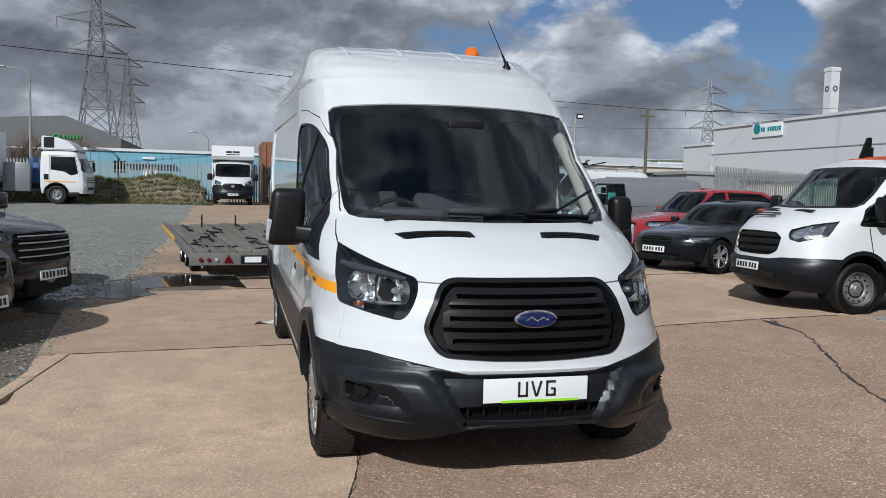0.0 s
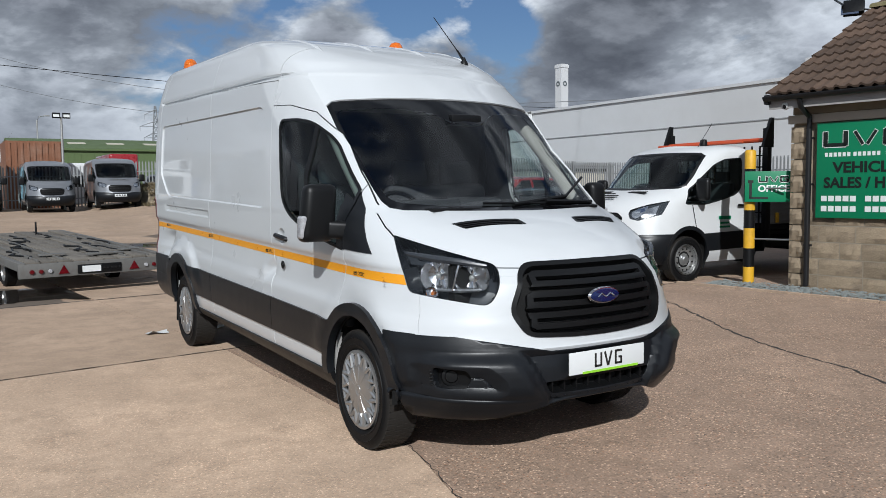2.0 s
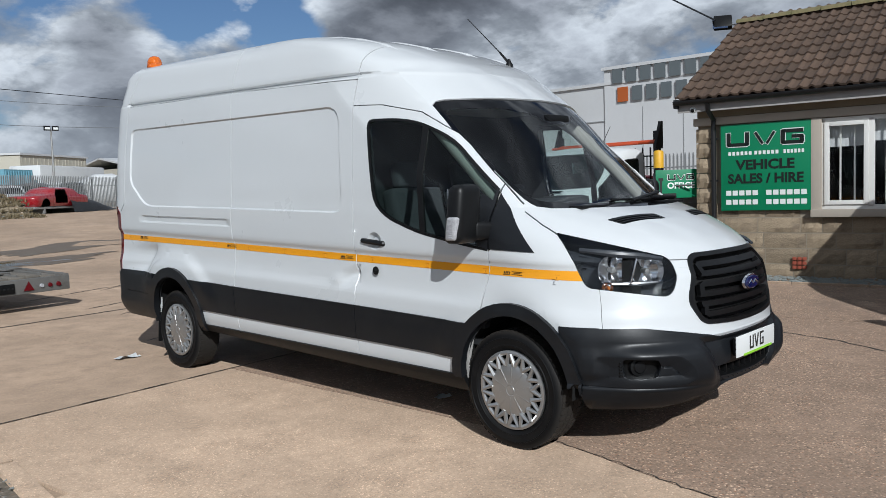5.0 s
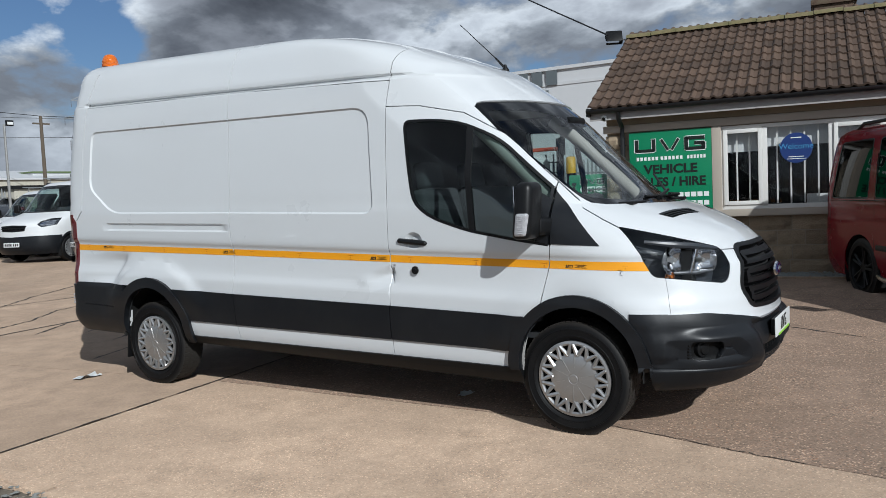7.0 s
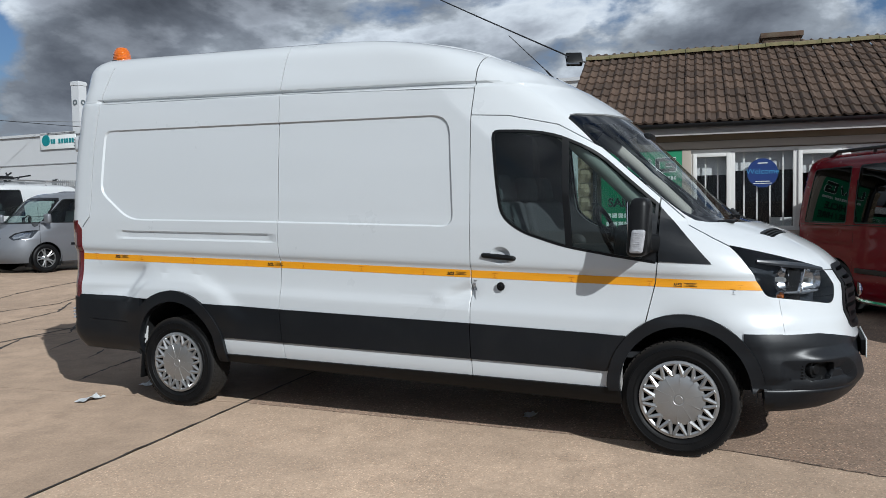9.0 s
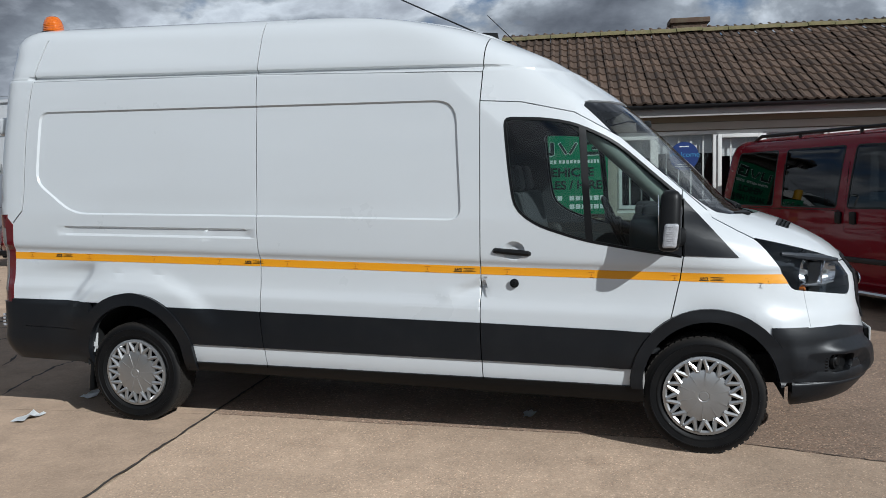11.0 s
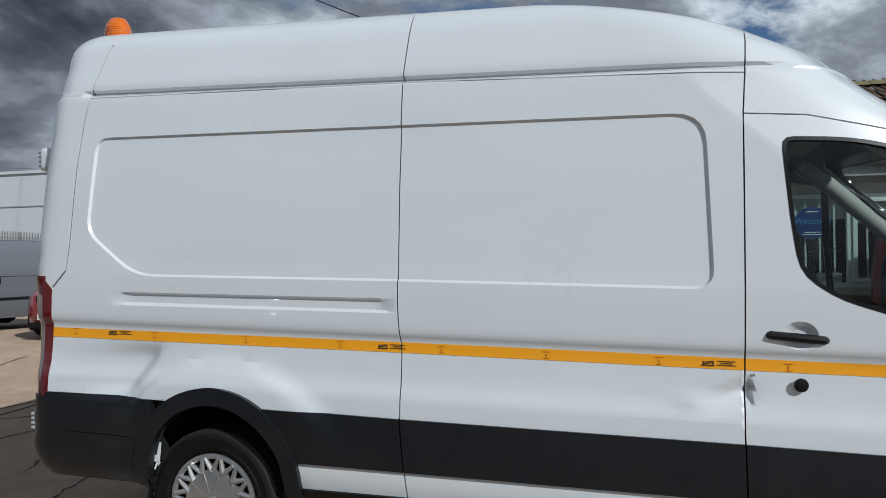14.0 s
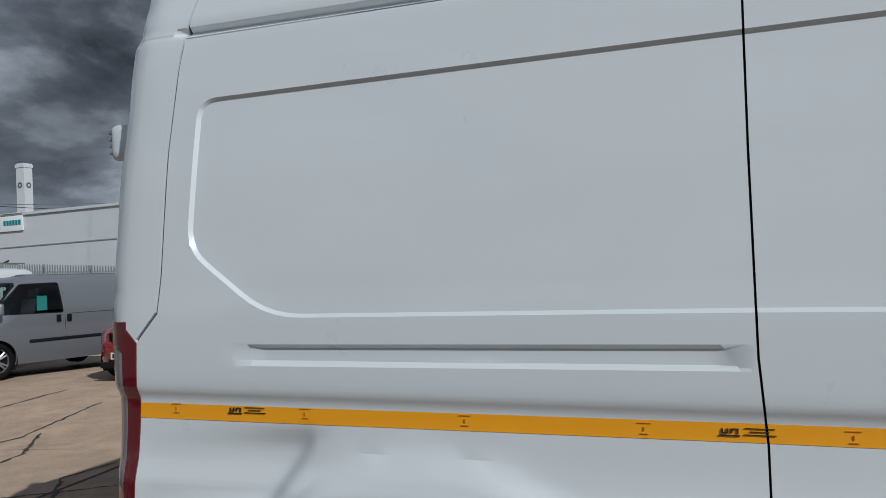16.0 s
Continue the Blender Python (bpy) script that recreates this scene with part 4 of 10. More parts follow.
        t = link("tail_lamp", S.take({23}, 0.004, 0.02, sd), M["red_lens"], van, "tall dark red tail lamp")
        link("clear_band", S.take({27}, 0.003, 0.02, sd), M["lamp_grey"], t, "smoky clear reversing band")
        link("reflective_stripe", S.take(tape, 0.0016, 0.0, sd), M["orange"], van, "orange reflective tape stripe")
        h = link("head_lamp", S.take({12}, -0.13, 0.0, sd), M["lamp_housing"], van, "clear head lamp with chromed reflectors")
        link("lamp_cover", S.take({12}, 0.001, 0.0, sd), M["glass_clear"], h)
        link("lamp_seal", narrowed(S.take({12}, 0.003, 0.014, sd, top=False), 0.985), M["black"], h)
        link("lamp_side_wall", narrowed(S.take({12}, 0.0, 0.135, sd, top=False), 0.978), M["lamp_housing"], h)
        s = -1 if sd == "right" else 1
        for (x, y, z), r in (((-0.775, -0.570, 1.042), 0.094), ((-0.652, -0.702, 1.032), 0.094)):
            b2 = bmesh.new()
            lathe(b2, [(0.016, 0.060), (r * 0.35, 0.057), (r * 0.6, 0.046), (r * 0.82, 0.026), (r * 0.97, 0.0), (r, -0.006)], 36, axis="y", caps=False)
            # upright flutes pressed into the bowl, and a flat cut-off below
            for v in b2.verts:
                rr = math.hypot(v.co.x, v.co.z)
                if r * 0.25 < rr < r * 0.98:
                    v.co.y += 0.0045 * math.copysign(abs(math.sin(v.co.x * 105)) ** 0.5, math.sin(v.co.x * 105))
                v.co.z = max(-r * 0.70, min(r * 0.80, v.co.z))
            bmesh.ops.transform(b2, matrix=Matrix.Translation((x, y, z)) @ pose(0, 0, 0, 0, 0, -36), verts=b2.verts)
            for v in b2.verts:
                v.co.x *= -s
            if s > 0:
                bmesh.ops.reverse_faces(b2, faces=b2.faces[:])
            bowl = link("reflector", b2, M["reflector"], h, "chromed bowl reflector", sharp=24)
            b2 = bmesh.new()
            lathe(b2, [(0.0, -0.004), (0.012, -0.002), (0.016, 0.012), (0.014, 0.06)], 12, axis="y")
            bmesh.ops.transform(b2, matrix=Matrix.Translation((x, y, z)) @ pose(0, 0, 0, 0, 0, -36), verts=b2.verts)
            for v in b2.verts:
                v.co.x *= -s
            link("bulb_cap", b2, M["silver"], bowl)
        # slanting bar between the bowls, brow above and shelf below
        b2 = bmesh.new()
        box(b2, (s * 0.716, -0.652, 1.035), (0.010, 0.04, 0.140), 0.004, rot=(0, s * -14, s * 46))
        link("lamp_divider", b2, M["reflector"], h)
        b2 = bmesh.new()
        tube(b2, [(s * 0.600, -0.765, 1.098), (s * 0.70, -0.675, 1.118), (s * 0.80, -0.565, 1.134), (s * 0.875, -0.42, 1.155)], [0.010, 0.018, 0.020, 0.012], 8)
        link("lamp_brow", b2, M["lamp_housing"], h)
        b2 = bmesh.new()
        tube(b2, [(s * 0.615, -0.745, 0.972), (s * 0.70, -0.665, 0.966), (s * 0.79, -0.565, 0.968)], [0.006, 0.014, 0.008], 8)
        link("lamp_shelf", b2, M["lamp_bright"], h)
        b2 = bmesh.new()
        lathe(b2, [(0.0, 0.03), (0.020, 0.026), (0.033, 0.0)], 18, axis="y", caps=False)
        bmesh.ops.transform(b2, matrix=Matrix.Translation((s * 0.800, -0.545, 0.950)) @ pose(0, 0, 0, 0, 0, s * 40), verts=b2.verts)
        link("indicator_bowl", b2, M["reflector"], h)
        b2 = bmesh.new()
        lathe(b2, [(0.0, -0.014), (0.008, -0.012), (0.011, 0.0), (0.011, 0.02)], 12, axis="y")
        bmesh.ops.transform(b2, matrix=Matrix.Translation((s * 0.798, -0.550, 0.948)) @ pose(0, 0, 0, 0, 0, s * 40), verts=b2.verts)
        link("indicator_bulb", b2, M["amber_dim"], h, "small amber indicator")
        # wheels, liners, mud flap
        for yy in (0.0, 3.75):
            wheel(van, (s * 0.862, yy, 0.343), s, turn=17 if yy else 4)
            b2 = bmesh.new()
            n = 22
            ca = (-0.03, 0.41) if yy == 0 else (3.72, 0.45)
            A_ = [b2.verts.new((s * 0.985, *p)) for p in arc(ca, 0.40, -9, 189, n)]
            B_ = [b2.verts.new((s * 0.60, *p)) for p in arc(ca, 0.40, -9, 189, n)]
            for i in range(n):
                b2.faces.new((A_[i], A_[i + 1], B_[i + 1], B_[i]))
            b2.faces.new(B_)
            link("wheel_arch_liner", b2, M["gap"], van)
        b2 = bmesh.new()
        box(b2, (s * 0.87, 4.115, 0.335), (0.19, 0.016, 0.28), 0.006, rot=(8, 0, 0))
        link("mud_flap", b2, M["black"], van)
        # handle, lock
        b2 = bmesh.new()
        tube(b2, [(s * 0.975, 1.22, 1.188), (s * 1.000, 1.20, 1.188), (s * 1.005, 1.10, 1.179), (s * 1.000, 1.0, 1.169), (s * 0.975, 0.98, 1.167)], [0.012, 0.017, 0.018, 0.017, 0.012], 8)
        link("door_handle", b2, M["black"], d)
        b2 = bmesh.new()
        lathe(b2, [(0.0, 0.006), (0.012, 0.006), (0.014, 0.002), (0.026, 0.0), (0.028, -0.006)], 16, at=(0, 0, 0))
        for v in b2.verts:
            v.co.x *= s
        bmesh.ops.translate(b2, vec=(s * 0.998, 1.088, 0.99), verts=b2.verts)
        link("door_lock", b2, M["black"], d)
        # mirror
        b2 = bmesh.new()
        mx = 1.12 if s < 0 else 1.04
        wide = 0.21 if s < 0 else 0.15
        box(b2, (0, 0, 0), (wide, 0.115, 0.335), 0.048, 4)
        for v in b2.verts:
            k = v.co.z / 0.1675
            # narrower and rounder to the top, the shell bulging forwards
            v.co.x *= 1 - 0.10 * max(0.0, k) ** 2
            v.co.y *= 1 - 0.22 * max(0.0, k) ** 1.5 - 0.06 * max(0.0, -k) ** 2
            if v.co.y < 0:
                v.co.y -= 0.020 * (1 - (2 * v.co.x / wide) ** 2) * (1 - 0.7 * k * k)
            v.co += Vector((s * mx - s * 0.012 * k, 0.195 - v.co.z * 0.05, 1.365))
        mr = link("door_mirror", b2, M["black"], d, "large black door mirror")
        b2 = bmesh.new()
        box(b2, (0, 0, 0), (0.15, 0.085, 0.105), 0.028, 3, rot=(0, 0, s * 22))
        for v in b2.verts:
            v.co += Vector((s * 1.005, 0.150 if s < 0 else 0.12, 1.252 + 0.02 * abs(v.co.x) / 0.07))
        link("mirror_arm", b2, M["black"], mr)
        b2 = bmesh.new()
        box(b2, (s * (mx + 0.096 if s < 0 else mx + 0.068), 0.190, 1.285), (0.046, 0.078, 0.135), 0.020, 4)
        for v in b2.verts:
            v.co.y -= (v.co.z - 1.285) * 0.12
        for i in range(9):
            box(b2, (s * (mx + 0.118 if s < 0 else mx + 0.09), 0.192, 1.235 + 0.0125 * i), (0.006, 0.042 - 0.002 * abs(i - 4), 0.005), 0.002)
        link("mirror_indicator", b2, M["clear_lens"], mr, "clear ribbed indicator lens")
        b2 = bmesh.new()
        box(b2, (s * mx, 0.2515, 1.37), (0.12, 0.006, 0.28), 0.002)
        link("mirror_glass", b2, M["chrome"], mr)
        # fog lamp
        f = link("fog_lamp_pocket", S.take({17}, -0.035, 0.0, sd), M["black"], van)
        link("pocket_wall", S.take({17}, 0.006, 0.045, sd, top=False), M["trim"], f)
        b2 = bmesh.new()
        lathe(b2, [(0.0, -0.014), (0.03, -0.012), (0.036, -0.004), (0.05, -0.002), (0.054, 0.012), (0.056, 0.03)], 22, axis="y")
        bmesh.ops.transform(b2, matrix=Matrix.Translation((s * 0.80, -0.728, 0.54)) @ pose(0, 0, 0, 0, 0, s * 32), verts=b2.verts)
        link("fog_lamp", b2, M["black"], f)
        b2 = bmesh.new()
        for i in range(5):
            box(b2, (s * (0.872 + 0.001 * i), -0.650, 0.497 + 0.018 * i), (0.02, 0.05, 0.008), 0.002, rot=(0, 0, s * 25))
        link("fog_vent", b2, M["black"], f)
    link("bonnet", S.take({11}, 0.001, 0.02), M["white_paint"], van)
    for sd in ("right", "left"):
        v16 = link("bonnet_vent", S.take({16}, 0.002, 0.02, sd), M["black"], van, "slatted black bonnet vent")
        link("vent_backing", S.take({26}, -0.014, 0.0, sd), M["gap"], v16)
    ws = link("windscreen", S.take({9}, -0.010, 0.0), M["glass_screen"], van, "raked tinted windscreen")
    ws.visible_shadow = False
    link("screen_border", S.take({10}, -0.010, 0.008), M["frit"], van)
    link("front_bumper", S.take({1}, 0.006, 0.03), M["trim"], van, "dark grey scuffed plastic bumper", soft=((-1.1, -0.4, 0.30, 0.72),))
    for sd in ("right", "left"):
        link("rear_bumper", S.take({4}, 0.014, 0.04, sd), M["trim"], van)
    gr = link("grille", S.take({14}, 0.008, 0.05), M["black"], van, "black slatted radiator grille")
    link("grille_slats", S.take({20}, -0.004, 0.03), M["black"], gr)
    link("grille_backing", S.take({13, 20}, -0.05, 0.0), M["gap"], gr)
    li = link("lower_intake", S.take({15}, -0.06, 0.0), M["gap"], van)
    link("intake_wall", S.take({15}, 0.006, 0.08, top=False), M["black"], li)
    link("intake_backing", boxes(((0, -0.80, 0.52), (1.0, 0.10, 0.24)), ((0, -0.42, 0.39), (1.3, 0.7, 0.03))), M["gap"], li)
    for i in range(9):
        x = -0.32 + 0.08 * i
        link("intake_rib", boxes(((x, -0.935 + 0.09 * x * x, 0.465), (0.010, 0.06, 0.075)), bevel=0.002), M["black"], li)
    # raised studs along the step under the opening
    for i in range(13):
        x = -0.30 + 0.05 * i
        near = min((v.co for v in S.bm.verts if v.co.y < -0.7), key=lambda c: (abs(c.x) - abs(x)) ** 2 + (c.z - 0.412) ** 2 * 3)
        link("step_stud", boxes(((x, near.y - 0.008, 0.414), (0.007, 0.012, 0.006)), bevel=0.002), M["trim"], van)
    # badge
    b2 = bmesh.new()
    lathe(b2, [(0.0, -0.012), (0.9, -0.010), (1.0, 0.0)], 36, axis="y")
    for v in b2.verts:
        v.co.x, v.co.z = v.co.x * 0.112, v.co.z * 0.046
    bmesh.ops.translate(b2, vec=(0, -0.997, 0.925), verts=b2.verts)
    bg = link("badge", b2, M["chrome"], gr)
    b2 = bmesh.new()
    lathe(b2, [(0.0, -0.006), (0.9, -0.005), (1.0, 0.0)], 36, axis="y")
    for v in b2.verts:
        v.co.x, v.co.z = v.co.x * 0.10, v.co.z * 0.037
    bmesh.ops.translate(b2, vec=(0, -1.008, 0.925), verts=b2.verts)
    link("badge_oval", b2, M["blue_badge"], bg, "blue oval badge")
    b2 = bmesh.new()
    tube(b2, [(-0.055, -1.014, 0.92), (-0.03, -1.015, 0.938), (0.0, -1.015, 0.918), (0.03, -1.015, 0.936), (0.058, -1.014, 0.922)], 0.004, 5)
    link("badge_mark", b2, M["chrome"], bg)
    # plate: three dark shapes and a lime strip
    link("plate_holder", boxes(((0, -1.012, 0.585), (0.50, 0.026, 0.10)), bevel=0.004), M["black"], van)
    pl = link("number_plate", boxes(((0, -1.028, 0.585), (0.54, 0.008, 0.118)), bevel=0.004), M["plate_white"], van, "white show plate with lime strip")
    b2 = bmesh.new()
    for x in (-0.07, 0.0, 0.075):
        if x == 0.0:
            for s in (-1, 1):
                box(b2, (s * 0.013, -1.0335, 0.59), (0.011, 0.003, 0.078), rot=(0, s * 17, 0))
        else:
            box(b2, (x - 0.02, -1.0335, 0.59), (0.011, 0.003, 0.072))
            box(b2, (x, -1.0335, 0.557), (0.05, 0.003, 0.011))
            if x < 0:
                box(b2, (x + 0.02, -1.0335, 0.59), (0.011, 0.003, 0.072))
            else:
                box(b2, (x, -1.0335, 0.623), (0.05, 0.003, 0.011))
                box(b2, (x + 0.02, -1.0335, 0.572), (0.011, 0.003, 0.034))
                box(b2, (x + 0.012, -1.0335, 0.588), (0.022, 0.003, 0.010))
    link("plate_bars", b2, M["ink"], pl)
    link("lime_strip", boxes(((0.02, -1.0335, 0.531), (0.40, 0.003, 0.012))), M["lime"], pl)
    # labels on the stripe, as plain bars
    for s in (-1, 1):
        for yc in (4.257, 2.80, 1.385, -0.05):
            b2 = bmesh.new()
            z = 1.012 + 0.0318 * yc + 0.012
            x = s * 0.9772
            for dy, dz, ly, lz in ((0.068, 0.004, 0.004, 0.011), (0.056, 0.004, 0.004, 0.011), (0.062, -0.001, 0.012, 0.0025), (0.046, 0.004, 0.004, 0.011), (0.036, 0.008, 0.014, 0.0025), (0.032, 0.001, 0.004, 0.010), (0.052, -0.008, 0.05, 0.003), (-0.02, 0.009, 0.07, 0.0014), (-0.02, 0.001, 0.045, 0.0014), (-0.02, -0.007, 0.075, 0.0016)):
                box(b2, (x, yc + dy, z + dz), (0.005, ly, lz), rot=(1.8, 0, 0))
            link("stripe_print", b2, M["ink"], van)
        for yc in (4.53, 4.06, 3.55, 3.06, 2.57, 2.10, 1.63, 1.13, 0.63, 0.16, -0.34):
            z = 1.012 + 0.0318 * yc + 0.012
            b2 = bmesh.new()
            box(b2, (s * 0.9772, yc, z + 0.013), (0.0045, 0.035, 0.0012), rot=(1.8, 0, 0))
            box(b2, (s * 0.9772, yc, z - 0.002), (0.0045, 0.003, 0.010), rot=(1.8, 0, 0))
            box(b2, (s * 0.9772, yc, z - 0.015), (0.0045, 0.022, 0.0012), rot=(1.8, 0, 0))
            link("tape_mark", b2, M["tape_mark"], van)
    # roof ribs, aerial, beacons, rear camera
    b2 = bmesh.new()
    for x in (-0.62, -0.22, 0.22, 0.62):
        pts = []
        for i in range(12):
            y = 1.02 + 0.26 * i
            hit = bm_height(S, abs(x), y)
            if hit:
                pts.append((x, y, hit - 0.011))
        if len(pts) > 2:
            n = len(pts)
            tube(b2, pts, [0.004] + [0.02] * (n - 2) + [0.004], 8)
    link("roof_rib", b2, M["white_paint"], van)
    b2 = bmesh.new()
    foot = bm_height(S, 0.545, 1.13) or 2.44
    lathe(b2, [(0.034, -0.012), (0.030, 0.008), (0.016, 0.03), (0.010, 0.05)], 12, axis="z", at=(0.545, 1.13, foot))
    a = link("aerial", b2, M["black"], van, "thin black whip aerial")
    b2 = bmesh.new()
    tube(b2, [(0.545, 1.135, foot + 0.025), (0.538, 1.21, foot + 0.11), (0.537, 1.22, foot + 0.12), (0.515, 1.52, 2.885)], [0.012, 0.008, 0.0045, 0.0032], 6)
    link("aerial_rod", b2, M["black"], a)
    for x, y, z in ((-0.63, 4.53, 2.735), (0.66, 2.42, 2.69)):
        b2 = bmesh.new()
        lathe(b2, [(0.088, -0.05), (0.09, 0.02), (0.082, 0.03), (0.075, 0.032)], 24, axis="z", at=(x, y, z))
        b = link("beacon", b2, M["black"], van, "amber warning beacon on a black base")
        b2 = bmesh.new()
        prof = [(0.072, 0.03)]
        for i in range(9):
            dome = math.sqrt(1 - (i / 9.6) ** 2.6)
            prof += [(0.074 * dome, 0.034 + 0.012 * i), (0.070 * dome, 0.040 + 0.012 * i)]
        prof += [(0.018, 0.147), (0.0, 0.149)]
        lathe(b2, prof, 24, axis="z", at=(x, y, z))
        link("beacon_lens", b2, M["amber"], b, "ribbed amber lens")
    b2 = bmesh.new()
    box(b2, (-0.80, 4.80, 2.08), (0.12, 0.14, 0.13), 0.03, 3)
    wl = link("work_lamp", b2, M["white_paint"], van, "white-housed rear work lamp")
    b2 = bmesh.new()
    for i in range(4):
        box(b2, (-0.82, 4.868, 2.045 + 0.024 * i), (0.07, 0.012, 0.014), 0.004)
    link("lamp_fins", b2, M["steel"], wl)
    b2 = bmesh.new()
    for i in range(4):
        box(b2, (-0.950, 4.818, 0.655 + 0.024 * i), (0.035, 0.03, 0.016), 0.006)
    link("rear_marker", b2, M["clear_lens"], van)
    # bare bracket behind the front wheel
    b2 = bmesh.new()
    prism(b2, [(0.375, 0.36), (0.405, 0.52), (0.34, 0.66), (0.30, 0.64), (0.335, 0.50), (0.325, 0.37)], lambda a, b, d: Vector((-0.955 + d, a, b)), 0.03)
    link("arch_bracket", b2, M["galvanised_bare"], van, "pale bare metal bracket in the front arch")
    # paper tag hanging in the rear arch
    b2 = bmesh.new()
    box(b2, (-0.945, 4.075, 0.56), (0.004, 0.030, 0.10), rot=(6, 0, 0))
    box(b2, (-0.945, 4.06, 0.485), (0.004, 0.014, 0.06), rot=(-22, 0, 0))
    box(b2, (-0.945, 4.09, 0.48), (0.004, 0.010, 0.06), rot=(24, 0, 0))
    link("paper_tag", b2, M["plate_white"], van, "torn white tag hanging in the wheel arch")
    # underside; the upright box at the nose is added to stop sunlight leaking through
    link("underbody", boxes(((0, 1.95, 0.47), (1.5, 5.4, 0.16)), ((0, 0.0, 0.34), (1.5, 0.12, 0.12)), ((0, 3.75, 0.34), (1.5, 0.14, 0.14)), ((-0.45, 1.8, 0.40), (0.3, 1.2, 0.12)), ((0, -0.62, 0.72), (1.45, 0.06, 0.75)), ((0, -0.62, 0.38), (1.3, 0.35, 0.08))), M["gap"], van)
    # lining of the cabin and load space
    link("inner_lining", S.take(lambda f: f[lay] in (0, 2, 99, 22, 3, 5, 23, 4, 1) and f.calc_center_median().z > 0.5, -0.045, 0.0), M["cabin"], van)
    # cabin
    cab = van
    b2 = bmesh.new()
    box(b2, (0, 0.20, 1.22), (1.60, 0.44, 0.30), 0.07, 3)
    box(b2, (0, 0.0, 1.24), (1.1, 0.44, 0.24), 0.05, 3)
    box(b2, (0, 0.22, 0.98), (1.68, 0.36, 0.40), 0.05, 2)
    box(b2, (-0.38, 0.22, 1.38), (0.42, 0.26, 0.10), 0.04, 3)
    box(b2, (0.05, 0.30, 1.27), (0.36, 0.2, 0.34), 0.04, 2)
    link("dashboard", b2, M["cabin"], cab)
    b2 = bmesh.new()
    ringp = [(-0.38 + 0.19 * math.cos(2 * math.pi * k / 28), 0.52 + 0.075 * math.sin(2 * math.pi * k / 28), 1.30 + 0.175 * math.sin(2 * math.pi * k / 28)) for k in range(29)]
    tube(b2, ringp, 0.016, 8, caps=False)
    for a_ in (20, 160, 270):
        c_, s_ = math.cos(radians(a_)), math.sin(radians(a_))
        tube(b2, [(-0.38, 0.50, 1.30), (-0.38 + 0.19 * c_, 0.52 + 0.075 * s_, 1.30 + 0.175 * s_)], 0.018, 6)
    tube(b2, [(-0.38, 0.30, 1.22), (-0.38, 0.50, 1.30)], 0.04, 8)
    box(b2, (-0.38, 0.505, 1.30), (0.13, 0.05, 0.11), 0.02)
    link("steering_wheel", b2, M["black"], cab)
    for x, w_ in ((-0.50, 0.50), (0.32, 0.88)):
        b2 = bmesh.new()
        box(b2, (x, 0.86, 0.88), (w_, 0.50, 0.16), 0.05, 3)
        box(b2, (x, 1.16, 1.22), (w_, 0.14, 0.62), 0.05, 3, rot=(-12, 0, 0))
        for k in range(1 if w_ < 0.6 else 2):
            xx = x if w_ < 0.6 else x - 0.21 + 0.42 * k
            box(b2, (xx, 1.255, 1.62), (0.27, 0.10, 0.19), 0.04, 3, rot=(-10, 0, 0))
            tube(b2, [(xx - 0.05, 1.23, 1.50), (xx - 0.05, 1.24, 1.57)], 0.007, 6)
            tube(b2, [(xx + 0.05, 1.23, 1.50), (xx + 0.05, 1.24, 1.57)], 0.007, 6)
        box(b2, (x, 0.86, 0.68), (w_ * 0.8, 0.42, 0.26), 0.02)
        link("cab_seat", b2, M["fabric"], cab, "dark fabric cab seat")
    link("bulkhead", boxes(((0, 1.46, 1.45), (1.80, 0.02, 1.65))), M["cabin"], cab)
    link("cab_headliner", boxes(((0, 1.15, 2.10), (1.66, 0.66, 0.02))), M["cabin_pale"], cab)
    link("cab_floor", boxes(((0, 0.7, 0.58), (1.8, 1.5, 0.03))), M["cabin"], cab)
    for s in (-1, 1):
        b2 = bmesh.new()
        tube(b2, [(s * 0.815, 0.14, 1.40), (s * 0.815, 0.40, 1.66), (s * 0.80, 0.68, 1.92), (s * 0.77, 0.84, 2.04)], [0.05, 0.05, 0.05, 0.05], 10)
        link("pillar_trim", b2, M["cabin_pale"], cab, "pale plastic screen pillar trim")
        b2 = bmesh.new()
        box(b2, (s * 0.90, 0.72, 0.92), (0.06, 1.0, 0.5), 0.02)
        link("door_card", b2, M["cabin"], cab)
    b2 = bmesh.new()
    box(b2, (0, 0.34, 1.95), (0.24, 0.10, 0.07), 0.02, 2)
    link("sensor_pod", b2, M["black"], cab)
    # wipers
    for pts in (((0.62, -0.215, 1.395), (0.20, -0.262, 1.405), (-0.25, -0.245, 1.412)), ((-0.05, -0.265, 1.390), (0.42, -0.192, 1.432), (0.73, -0.01, 1.565))):
        b2 = bmesh.new()
        tube(b2, pts, 0.009, 6)
        tube(b2, [Vector(p) + Vector((0, -0.012, 0.012)) for p in pts[:2]], 0.012, 6)
        link("wiper", b2, M["black"], van)
    b2 = bmesh.new()
    box(b2, (0, -0.235, 1.378), (1.25, 0.10, 0.02), 0.008)
    link("scuttle", b2, M["black"], van)
    S.bm.free()
    return van


def bm_height(S, x, y):
    """The height of the skin above a place."""
    best = None
    for f in S.bm.faces:
        if f.normal.z < 0.2:
            continue
        c = f.calc_center_median()
        if abs(c.x + x) < 0.2 and abs(c.y - y) < 0.2:
            d = (c.x + x) ** 2 + (c.y - y) ** 2
            if best is None or d < best[0]:
                best = (d, c, f.normal.copy())
    if not best:
        return None
    _, c, n = best
    return c.z - ((-x - c.x) * n.x + (y - c.y) * n.y) / max(n.z, 0.2)


high_roof_van(pose(0, 0, 0))

